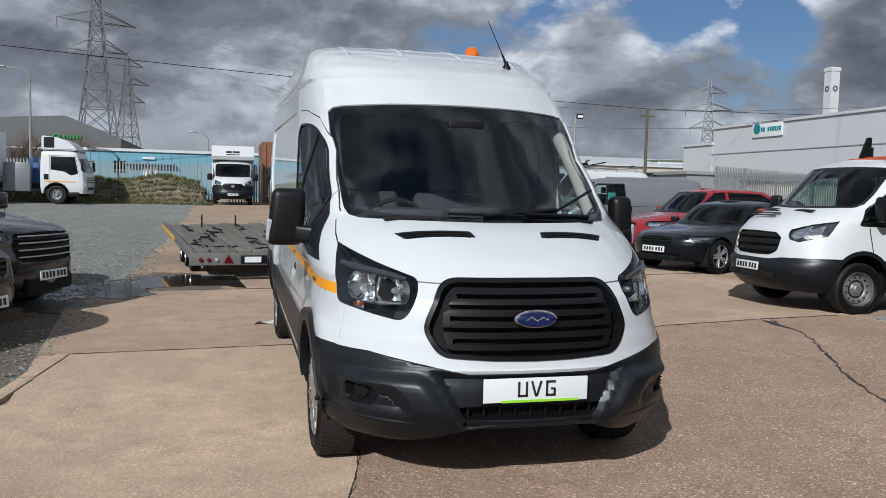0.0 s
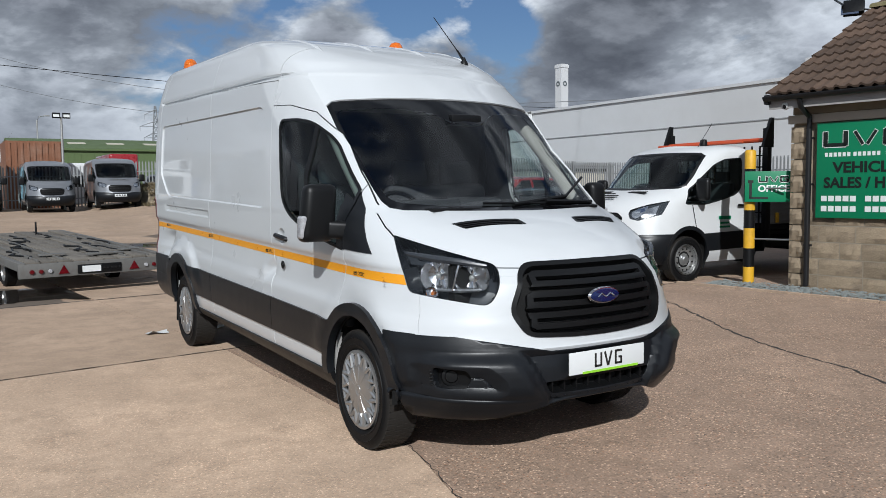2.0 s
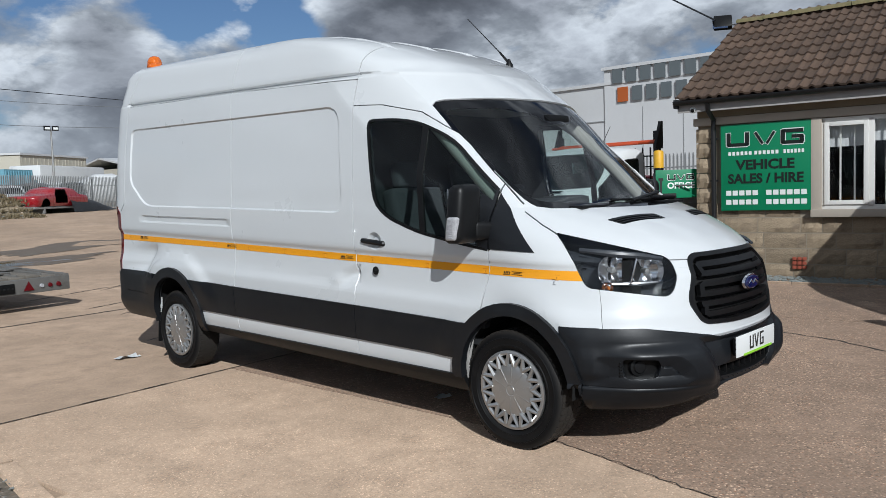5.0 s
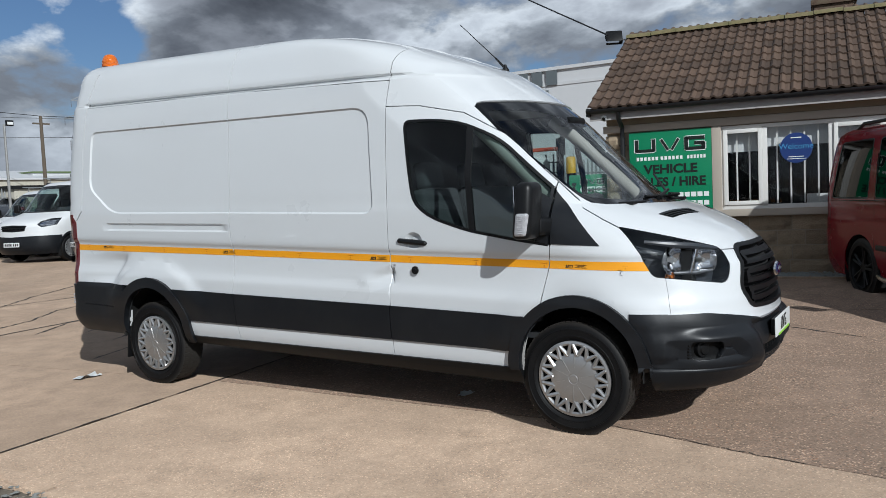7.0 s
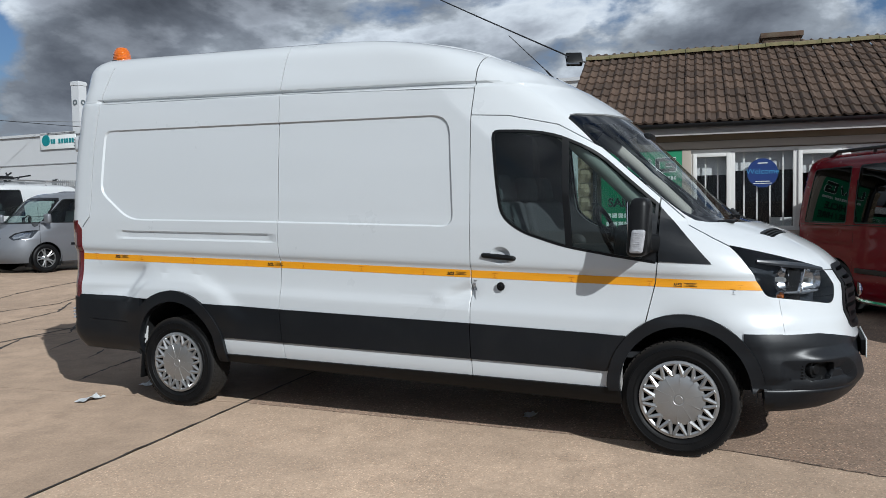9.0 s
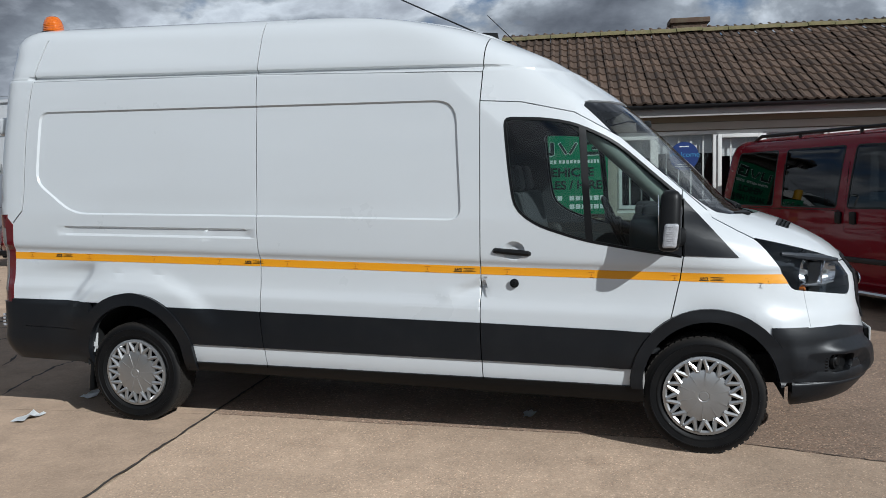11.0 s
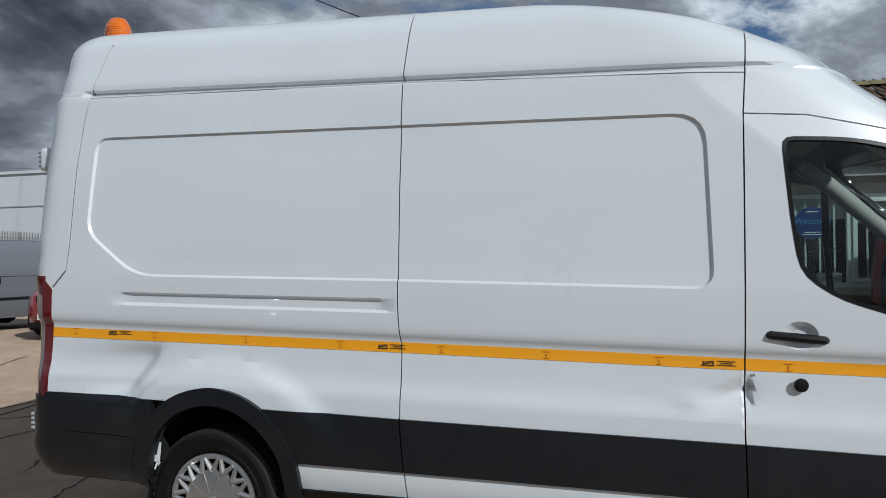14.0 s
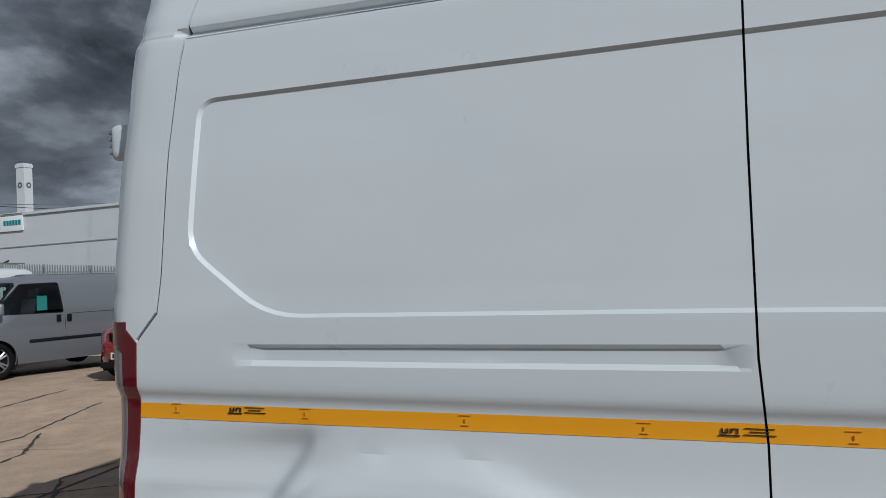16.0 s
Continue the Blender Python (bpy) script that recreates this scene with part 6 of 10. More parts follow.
M["moss"] = mat("mossy_ridge", (0.20, 0.16, 0.085), 0.95, var=0.35, scale=9, fine=60, bump=0.006, dirt=(0.11, 0.115, 0.045), dirt_amt=0.8)
M["upvc"] = mat("white_window_plastic", (0.72, 0.71, 0.68), 0.4, var=0.04, scale=5)
M["green_sign"] = mat("green_sign_board", (0.005, 0.20, 0.085), 0.45, var=0.06, scale=3)
M["sign_black"] = mat("sign_black", (0.006, 0.010, 0.008), 0.5, var=0.1)
M["sign_white"] = mat("sign_white", (0.80, 0.82, 0.80), 0.5, var=0.03)
M["gutter"] = mat("black_gutter", (0.012, 0.012, 0.013), 0.35, var=0.1)
M["fascia"] = mat("pale_fascia", (0.36, 0.345, 0.33), 0.6, var=0.08, scale=3)
M["brick_red"] = mat("red_airbrick", (0.30, 0.07, 0.04), 0.85, var=0.15, scale=15)
M["curtain"] = mat("white_blind", (0.62, 0.63, 0.64), 0.8, var=0.05)
M["blue_disc"] = mat("blue_disc", (0.009, 0.034, 0.16), 0.5, var=0.05)
M["blue_text"] = mat("light_blue_print", (0.07, 0.27, 0.52), 0.5, var=0.05)
M["yellow"] = mat("yellow_band", (0.72, 0.40, 0.02), 0.5, var=0.08, scale=9, dirt=(0.25, 0.16, 0.05), dirt_amt=0.4)
LEFT, RIGHT, EAVE, RIDGE_Y, RIDGE_Z = -0.36, 13.0, 2.62, 2.72, 4.20

office = thing("office_building", OFFICE, "single-storey stone office with brown tiled roof", "building")


# wall core, with the window opening left free
W0, W1, WB, WT = 1.30, 6.2, 1.06, 2.29
core = boxes((((LEFT + W0) / 2, 0.14, 1.3), (W0 - LEFT, 0.22, 2.6)), (((W0 + W1) / 2, 0.14, WB / 2), (W1 - W0, 0.22, WB)), (((W0 + W1) / 2, 0.14, (WT + 2.6) / 2), (W1 - W0, 0.22, 2.6 - WT)),
             (((W1 + RIGHT) / 2, 0.14, 1.3), (RIGHT - W1, 0.22, 2.6)), ((LEFT + 0.11, 2.72, 1.3), (0.22, 4.96, 2.6)), ((RIGHT - 0.11, 2.72, 1.3), (0.22, 4.96, 2.6)), (((LEFT + RIGHT) / 2, 5.3, 1.3), (RIGHT - LEFT, 0.22, 2.6)))
wall = link("wall", core, M["mortar"], office, "rock-faced buff stone walls")
# gable
bm = bmesh.new()
prism(bm, [(0.03, 2.6), (5.41, 2.6), (2.72, RIDGE_Z - 0.12)], lambda a, b, d: Vector((LEFT + 0.02 + d, a, b)), 0.2)
link("gable", bm, M["render"], wall)
# plain band under the eaves and the pale lintel course
link("eaves_band", boxes((((LEFT + RIGHT) / 2, 0.012, 2.53), (RIGHT - LEFT, 0.03, 0.22))), M["render"], wall)
link("lintel_course", boxes((((LEFT + RIGHT) / 2 - 0.02, -0.012, 2.355), (RIGHT - LEFT + 0.05, 0.075, 0.11)), bevel=0.006), M["cut_stone"], wall)

# roof: deck, tiles, ridge, verge
SLOPE = math.atan2(RIDGE_Z - (EAVE + 0.06), RIDGE_Y + 0.32)
SLEN = math.hypot(RIDGE_Z - EAVE - 0.06, RIDGE_Y + 0.32)
bm = bmesh.new()
prism(bm, [(-0.30, EAVE + 0.02), (RIDGE_Y, RIDGE_Z - 0.06), (RIDGE_Y * 2 + 0.3, EAVE + 0.02), (RIDGE_Y * 2 + 0.3, EAVE - 0.02), (RIDGE_Y, RIDGE_Z - 0.12), (-0.30, EAVE - 0.02)], lambda a, b, d: Vector((LEFT - 0.19 + d, a, b)), RIGHT - LEFT + 0.4)
roof = link("roof", bm, M["tile"], office, "brown interlocking tile roof with mossy ridge")
link("fascia_board", boxes((((LEFT + RIGHT) / 2, -0.27, EAVE - 0.055), (RIGHT - LEFT + 0.38, 0.022, 0.15))), M["fascia"], office)
link("soffit", boxes((((LEFT + RIGHT) / 2, -0.12, EAVE - 0.045), (RIGHT - LEFT + 0.34, 0.30, 0.015))), M["fascia"], office)
bm = bmesh.new()
n = 10
prof = [(math.cos(math.pi * k / n) * 0.058, -math.sin(math.pi * k / n) * 0.058) for k in range(n + 1)]
rows = []
for x in (LEFT - 0.22, RIGHT + 0.2):
    rows.append([bm.verts.new((x, -0.345 + a, EAVE + 0.03 + b)) for a, b in prof] + [bm.verts.new((x, -0.345 + a * 0.9, EAVE + 0.034 + b * 0.9)) for a, b in reversed(prof)])
for k in range(len(rows[0]) - 1):
    bm.faces.new((rows[0][k], rows[0][k + 1], rows[1][k + 1], rows[1][k]))
bm.faces.new(rows[0])
link("gutter", bm, M["gutter"], office, "black half-round gutter")
bm = bmesh.new()
tube(bm, [(LEFT + 0.255, -0.34, EAVE - 0.02), (LEFT + 0.255, -0.30, EAVE - 0.12), (LEFT + 0.255, -0.07, EAVE - 0.24), (LEFT + 0.255, -0.065, EAVE - 0.4), (LEFT + 0.255, -0.065, 0.16)], 0.036, 10)
for z in (0.7, 1.5, 2.1):
    box(bm, (LEFT + 0.255, -0.04, z), (0.10, 0.05, 0.03), 0.005)
link("downpipe", bm, M["gutter"], office)
bm = bmesh.new()
box(bm, (LEFT - 0.20, -0.25, EAVE + 0.0), (0.07, 0.20, 0.13), 0.02)
link("gutter_end_box", bm, M["gutter"], office)

# one interlocking tile: two rolls
TW, TE = 0.30, 0.335
rows_n = int(SLEN / TE) + 1
cols = int((RIGHT - LEFT + 0.38) / TW) + 1


def tile_mesh():
    bm = bmesh.new()
    prof = [(0.0, 0.020), (0.03, 0.034), (0.06, 0.020), (0.075, 0.004), (0.145, 0.003), (0.155, 0.019), (0.185, 0.033), (0.215, 0.019), (0.23, 0.004), (TW - 0.004, 0.003)]
    a = [bm.verts.new((x, 0.0, z + 0.030)) for x, z in prof]
    b = [bm.verts.new((x, TE + 0.06, z)) for x, z in prof]
    c = [bm.verts.new((x, 0.0, z)) for x, z in prof]
    for i in range(len(prof) - 1):
        bm.faces.new((a[i], a[i + 1], b[i + 1], b[i]))
        bm.faces.new((c[i + 1], a[i + 1], a[i], c[i]))
    bm.normal_update()
    for f in bm.faces:
        f.smooth = True
    for e in bm.edges:
        e.smooth = not (len(e.link_faces) == 2 and e.calc_face_angle(0) > 0.8)
    me = bpy.data.meshes.new("roof_tile")
    bm.to_mesh(me)
    bm.free()
    me.materials.append(M["tile"])
    return me


TILE = tile_mesh()
rnd = random.Random(3)
slope_m = Matrix.Translation((0, -0.34, EAVE + 0.045)) @ Matrix.Rotation(SLOPE, 4, "X")
joined_v, joined_f = [], []
base_v = [v.co.copy() for v in TILE.vertices]
base_f = [tuple(p.vertices) for p in TILE.polygons]
count = 0
for r in range(rows_n):
    for c in range(cols):
        x = LEFT - 0.20 + c * TW
        loc = slope_m @ Matrix.Translation((x, r * TE, rnd.gauss(0, 0.0025))) @ pose(0, 0, 0, rnd.gauss(0, 0.35), rnd.gauss(0, 0.3), rnd.gauss(0, 0.35))
        if count < 300 and c < 27:
            o = new("roof_tile", TILE)
            o.parent = roof
            o.matrix_local = loc
            count += 1
        else:
            k = len(joined_v)
            joined_v += [(loc @ v)[:] for v in base_v]
            joined_f += [tuple(i + k for i in f) for f in base_f]
me = bpy.data.meshes.new("far_tiles")
me.from_pydata(joined_v, [], joined_f)
me.materials.append(M["tile"])
o = tagged(new("far_tiles", me), kind="stuff")
o.parent = roof
# ridge tiles
for k in range(int((RIGHT - LEFT + 0.4) / 0.45)):
    bm = bmesh.new()
    prof = [(0.13 * math.cos(math.pi * i / 8), 0.085 * math.sin(math.pi * i / 8)) for i in range(9)]
    a = [bm.verts.new((0.0, p, q)) for p, q in prof]
    b = [bm.verts.new((0.44, p * 1.03, q * 1.03)) for p, q in prof]
    for i in range(8):
        bm.faces.new((a[i], a[i + 1], b[i + 1], b[i]))
    bm.faces.new(a)
    bm.faces.new(b[::-1])
    o = link("ridge_tile", bm, M["moss"], roof)
    o.matrix_local = Matrix.Translation((LEFT - 0.2 + k * 0.45, RIDGE_Y, RIDGE_Z + 0.0 + rnd.gauss(0, 0.004))) @ pose(0, 0, 0, 0, rnd.gauss(0, 0.6), rnd.gauss(0, 0.5))
# chimney behind the ridge
ch = link("chimney", boxes(((2.9, 3.35, 4.2), (0.62, 0.42, 0.7)), ((2.9, 3.35, 4.5), (0.72, 0.52, 0.09)), bevel=0.01), M["tile"], office, "low dark brown chimney stack")


# stones of the front wall, in courses
def stone_mesh(w, h, seed):
    bm = bmesh.new()
    nx, nz = 5, 3
    g = []
    for i in range(nx + 1):
        row = []
        for j in range(nz + 1):
            edge = i in (0, nx) or j in (0, nz)
            d = 0.006 if edge else 0.022 + 0.020 * noise.noise((i * 0.9 + seed, j * 0.9, seed * 1.7))
            row.append(bm.verts.new((w * i / nx, -d, h * j / nz)))
        g.append(row)
    for a, b in zip(g, g[1:]):
        for j in range(nz):
            bm.faces.new((a[j], b[j], b[j + 1], a[j + 1]))
    me = bpy.data.meshes.new("stone")
    for f in bm.faces:
        f.smooth = False
    bm.to_mesh(me)
    bm.free()
    me.materials.append(M["stone"])
    return me


STONES = [[stone_mesh(w, 0.205, i * 3.3 + w * 10) for i in range(3)] for w in (0.26, 0.36, 0.46, 0.56)]
rnd = random.Random(8)
zc = 0.10
while zc < 2.28:
    x = LEFT + 0.005
    while x < 9.6:
        k = rnd.randrange(4)
        w = (0.26, 0.36, 0.46, 0.56)[k]
        free = not (x + w > W0 - 0.10 and x < W1 + 0.1 and zc + 0.2 > WB - 0.06) and not (x + w > 0.02 and x < 1.18 and zc > 1.05)
        if free and not (zc > 1.06 and x + w > 0.0 and x < W0):
            o = new("stone", rnd.choice(STONES[k]))
            o.parent = wall
            o.matrix_local = Matrix.Translation((x, 0.032, zc)) @ Matrix.Diagonal((1, 1, 0.985, 1))
        x += w + 0.012
    zc += 0.217
# corner pier stones, rougher, from the ground to the lintel
for k in range(10):
    o = new("stone", STONES[1][k % 3])
    o.parent = wall
    o.matrix_local = Matrix.Translation((LEFT - 0.015, 0.0, 0.10 + 0.217 * k)) @ Matrix.Diagonal((0.74, 1.9, 1, 1))
    o = new("stone", STONES[2][(k + 1) % 3])
    o.parent = wall
    o.matrix_local = Matrix.Translation((LEFT + 0.02, 0.50, 0.10 + 0.217 * k)) @ pose(0, 0, 0, 0, 0, -90)

# windows
win = new("window_front")
win.parent = office
tagged(win, "white plastic window with bars and blinds")
link("stone_surround", boxes(((W0 - 0.035, -0.005, (WB + WT) / 2 - 0.02), (0.13, 0.09, WT - WB + 0.05)), (((W0 + W1) / 2, -0.02, WB - 0.045), (W1 - W0 + 0.2, 0.13, 0.10)), ((W1 + 0.03, -0.005, (WB + WT) / 2), (0.12, 0.09, WT - WB)), bevel=0.006), M["cut_stone"], win)
fr = boxes((((W0 + W1) / 2, 0.04, WT - 0.03), (W1 - W0 - 0.03, 0.07, 0.055)), (((W0 + W1) / 2, 0.04, WB + 0.035), (W1 - W0 - 0.03, 0.07, 0.06)), bevel=0.004)
link("window_frame", fr, M["upvc"], win)
for i, x in enumerate([1.33, 1.925, 2.79, 3.49, 4.37, 5.07, 5.9]):
    link("mullion", boxes(((x, 0.04, (WB + WT) / 2), (0.065, 0.07, WT - WB - 0.06)), bevel=0.004), M["upvc"], win)
panes = [(1.36, 1.89, True), (1.96, 2.755, False), (2.825, 3.455, True), (3.525, 4.335, False), (4.405, 5.035, True), (5.105, 5.865, False)]
for a, b, opens in panes:
    lo, hi = WB + 0.07, WT - 0.06
    if opens:
        lo, hi, a, b = lo + 0.055, hi - 0.055, a + 0.055, b - 0.055
        link("casement", boxes(((a - 0.028, 0.02, (lo + hi) / 2), (0.056, 0.075, hi - lo + 0.11)), ((b + 0.028, 0.02, (lo + hi) / 2), (0.056, 0.075, hi - lo + 0.11)), (((a + b) / 2, 0.02, hi + 0.028), (b - a, 0.075, 0.056)), (((a + b) / 2, 0.02, lo - 0.028), (b - a, 0.075, 0.056)), bevel=0.004), M["upvc"], win)
    p = link("pane", boxes((((a + b) / 2, 0.045, (lo + hi) / 2), (b - a, 0.006, hi - lo))), M["glass_clear"], win)
    p.visible_shadow = False
    nb = 2 if opens else 4
    for k in range(nb):
        bx = a + (b - a) * (k + 0.7) / (nb + 0.4)
        link("security_bar", boxes(((bx, 0.10, (lo + hi) / 2), (0.022, 0.012, hi - lo))), M["upvc"], win)
    link("blind", boxes((((a + b) / 2, 0.16, hi - 0.12), (b - a + 0.04, 0.01, 0.30))), M["curtain"], win)
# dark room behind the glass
# room box behind the glass: near-black walls put its shade into the colour
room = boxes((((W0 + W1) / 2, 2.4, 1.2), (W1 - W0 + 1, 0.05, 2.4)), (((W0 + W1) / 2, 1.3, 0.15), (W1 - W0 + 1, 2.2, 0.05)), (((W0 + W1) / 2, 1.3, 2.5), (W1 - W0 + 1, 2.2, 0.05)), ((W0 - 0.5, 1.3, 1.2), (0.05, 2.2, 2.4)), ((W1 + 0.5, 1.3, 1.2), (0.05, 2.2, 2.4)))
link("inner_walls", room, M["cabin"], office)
tagged(link("desk", boxes(((2.6, 0.75, 0.80), (2.2, 0.6, 0.04)), ((2.62, 0.32, 1.17), (0.30, 0.06, 0.16))), M["curtain"], office))
disc = bmesh.new()
lathe(disc, [(0.0, 0.0), (0.215, 0.0), (0.215, 0.006), (0.0, 0.006)], 40, axis="y", at=(2.34, 0.030, 1.915))
dob = link("welcome_disc", disc, M["blue_disc"], win, "round blue welcome sticker")
words("Welcome", 0.115, Matrix.Translation((2.34, 0.026, 1.935)) @ pose(0, 0, 0, 90), M["blue_text"], dob, "welcome_lettering")
link("disc_bars", boxes(((2.34, 0.027, 1.79), (0.2, 0.003, 0.010)), ((2.34, 0.027, 1.76), (0.26, 0.003, 0.008)), ((2.34, 0.027, 2.06), (0.14, 0.003, 0.014))), M["sign_white"], dob)


def mark(name, x, z, w, h, t, y, material, parent):
    """Three plain blocky shapes side by side: a trough, a chevron, a hook."""
    bm = boxes(((x - w * 0.36, y, z - h * 0.42), (w * 0.27, 0.004, t)))
    for s in (-1, 1):
        box(bm, (x - w * 0.36 + s * w * 0.125, y, z), (t * 1.2, 0.004, h))
    link(name, bm, material, parent)
    bm = bmesh.new()
    for s in (-1, 1):
        box(bm, (x + s * w * 0.075, y + 0.0004 * s, z), (t * 0.8, 0.004, h * 1.05), rot=(0, s * 32, 0))
    link(name, bm, material, parent)
    bm = boxes(((x + w * 0.36, y, z + h * 0.42), (w * 0.27, 0.004, t)), ((x + w * 0.36, y, z - h * 0.42), (w * 0.27, 0.004, t)))
    box(bm, (x + w * 0.235, y, z), (t * 1.2, 0.004, h))
    box(bm, (x + w * 0.475, y, z - h * 0.2), (t * 1.2, 0.004, h * 0.5))
    box(bm, (x + w * 0.42, y, z + 0.0), (w * 0.14, 0.004, t))
    link(name, bm, material, parent)


# the large green board
sg = thing("sales_board", OFFICE @ Matrix.Translation((0.60, -0.035, 1.675)), "square green sales and hire board on the stone wall", "sign")
link("board", boxes(((0, 0, 0), (1.22, 0.02, 1.22)), bevel=0.004), M["green_sign"], sg)
mark("mark_outline", 0, 0.40, 1.03, 0.20, 0.06, -0.0125, M["sign_white"], sg)
mark("mark", 0, 0.40, 1.02, 0.185, 0.048, -0.0150, M["sign_black"], sg)
for a, b in ((-0.34, 0.34), (0.02, 0.34), (0.38, 0.28)):
    for k in range(6):
        link("name_bar", boxes(((a - b / 2 + b * (k + 0.5) / 6, -0.012, 0.20), (b / 6 * 0.66, 0.003, 0.052))), M["sign_white"], sg)
words("VEHICLE", 0.185, Matrix.Translation((0, -0.0125, 0.03)) @ pose(0, 0, 0, 90), M["sign_black"], sg, bold=0.006, width=1.12)
words("SALES / HIRE", 0.185, Matrix.Translation((0, -0.0125, -0.165)) @ pose(0, 0, 0, 90), M["sign_black"], sg, bold=0.006, width=1.0)
for z in (-0.36, -0.49):
    for k in range(12):
        if k != 5:
            link("number_bar", boxes(((-0.50 + k * 0.092, -0.012, z), (0.072, 0.003, 0.07))), M["sign_white"], sg)

# striped post with the smaller board
px, py = 6.63, 3.07
post = thing("striped_post", pose(px, py, rise(px, py) - 0.02), "yellow and black banded steel post at the office corner", "post")
for k in range(7):
    bm = bmesh.new()
    h0, h1 = (0, 0.26, 0.52, 0.80, 1.05, 1.16, 1.62, 1.86)[k], (0.26, 0.52, 0.80, 1.05, 1.16, 1.62, 1.86)[k]
    lathe(bm, [(0.075, h0), (0.075, h1 - 0.001)] + ([(0.06, h1 + 0.02), (0.0, h1 + 0.03)] if k == 6 else []), 20, axis="z")
    link("band", bm, M["yellow"] if k % 2 == 0 else M["black"], post)
bd = thing("office_board", Matrix.Translation((6.69, 2.81, 1.475)) @ Matrix.Rotation(math.atan2(-0.78, 0.62), 4, "Z"), "green office direction board beside the banded post", "sign")
link("board", boxes(((0, 0, 0), (0.62, 0.015, 0.42)), bevel=0.003), M["green_sign"], bd)
mark("mark_outline", 0.06, 0.10, 0.38, 0.085, 0.028, -0.010, M["sign_white"], bd)
mark("mark", 0.06, 0.10, 0.375, 0.075, 0.020, -0.012, M["sign_black"], bd)
words("OFFICE", 0.125, Matrix.Translation((0.06, -0.0095, -0.03)) @ pose(0, 0, 0, 90), M["sign_white"], bd, bold=0.004)
link("arrow", boxes(((-0.235, -0.009, -0.05), (0.035, 0.003, 0.22)), ((-0.13, -0.009, -0.155), (0.24, 0.003, 0.03)), ((-0.235, -0.0095, 0.07), (0.07, 0.003, 0.04))), M["sign_black"], bd)
bm = bmesh.new()
tube(bm, [(6.63, 3.07, 1.45), (6.72, 2.55, 1.45)], 0.014, 6)
tube(bm, [(6.63, 3.07, 0.75), (6.85, 2.46, 0.75)], 0.014, 6)
tagged(link("board_bracket", bm, M["steel"]), "thin steel rails between post and wall", "bracket")
# camera under the eaves, flood lamp on the gable
cc = thing("security_camera", OFFICE @ Matrix.Translation((-0.33, -0.25, 2.53)), "white dome security camera under the eaves", "camera")
bm = bmesh.new()
lathe(bm, [(0.0, -0.05), (0.03, -0.045), (0.05, -0.02), (0.052, 0.01), (0.045, 0.03)], 18, axis="y")
bmesh.ops.rotate(bm, matrix=Euler((radians(25), 0, 0)).to_matrix(), verts=bm.verts)
link("camera_head", bm, M["sign_white"], cc)
bm = bmesh.new()
lathe(bm, [(0.0, -0.056), (0.02, -0.053), (0.03, -0.044)], 14, axis="y")
bmesh.ops.rotate(bm, matrix=Euler((radians(25), 0, 0)).to_matrix(), verts=bm.verts)
link("lens", bm, M["black"], cc)
link("camera_mount", boxes(((0, 0.04, 0.03), (0.08, 0.08, 0.05)), bevel=0.01), M["sign_white"], cc)
fl = thing("flood_lamp", OFFICE @ Matrix.Translation((-0.75, 2.62, 4.17)), "dark flood lamp bracketed to the gable", "lamp")
link("lamp_head", boxes(((-0.02, -0.08, 0.05), (0.30, 0.12, 0.24)), bevel=0.02, rot=(-30, 0, 20)), M["black"], fl)
link("lamp_glass", boxes(((-0.04, -0.16, 0.02), (0.25, 0.012, 0.19)), rot=(-30, 0, 20)), M["chrome"], fl)
bm = bmesh.new()
tube(bm, [(0.35, 0.1, -0.05), (0.12, 0.02, 0.02), (0.0, 0.0, 0.04)], 0.016, 6)
link("bracket", bm, M["steel"], fl)
bm = bmesh.new()
p0, p1 = Vector((9.05, 3.25, 4.25)), Vector((34.0, 33.0, 24.0))
tube(bm, [p0.lerp(p1, t / 20) + Vector((0, 0, -2.0 * math.sin(math.pi * t / 20) * 0.5)) for t in range(21)], 0.016, 5)
tagged(link("overhead_cable", bm, M["black"]), "black overhead cable running to the gable", "cable", kind="structure")
bm = bmesh.new()
for r in range(3):
    for c in range(3):
        box(bm, (0.98 + c * 0.065, -0.012, 0.27 + r * 0.06), (0.05, 0.02, 0.045), 0.003)
o = link("air_brick", bm, M["brick_red"], office, "red air brick")


def chip_place(r):
    u, v = r.uniform(-1.3, 5.5), -r.random() ** 0.8 * 0.62
    p = OFFICE @ Vector((u, v - 0.03, 0))
    return p.x, p.y, rise(p.x, p.y) + 0.012 + 0.02 * r.random()


stones("slate_chippings", 5200, chip_place, 0.022, M["slate"], "blue-grey slate chippings along the office wall", "chippings", 9)
bm = bmesh.new()
for k in range(7):
    box(bm, (-1.2 + k * 0.92, -0.70, rise(6.3, 2) - 0.02), (0.905, 0.05, 0.10), 0.008)
ed = link("path_edging", bm, M["slab"])
ed.matrix_world = OFFICE
tagged(ed, "low concrete edging along the chippings", "edging", kind="structure")

# ---- the other vehicles ----
def heading(x, y, f):
    """The pose of a vehicle with its front axle over (x, y), facing along f."""
    return Matrix.Translation((x, y, rise(x, y))) @ Matrix.Rotation(math.atan2(f[0], -f[1]), 4, "Z")


HV = (Vector((0.8, -0.6, 0)), ZA, Vector((-0.6, -0.8, 0)))


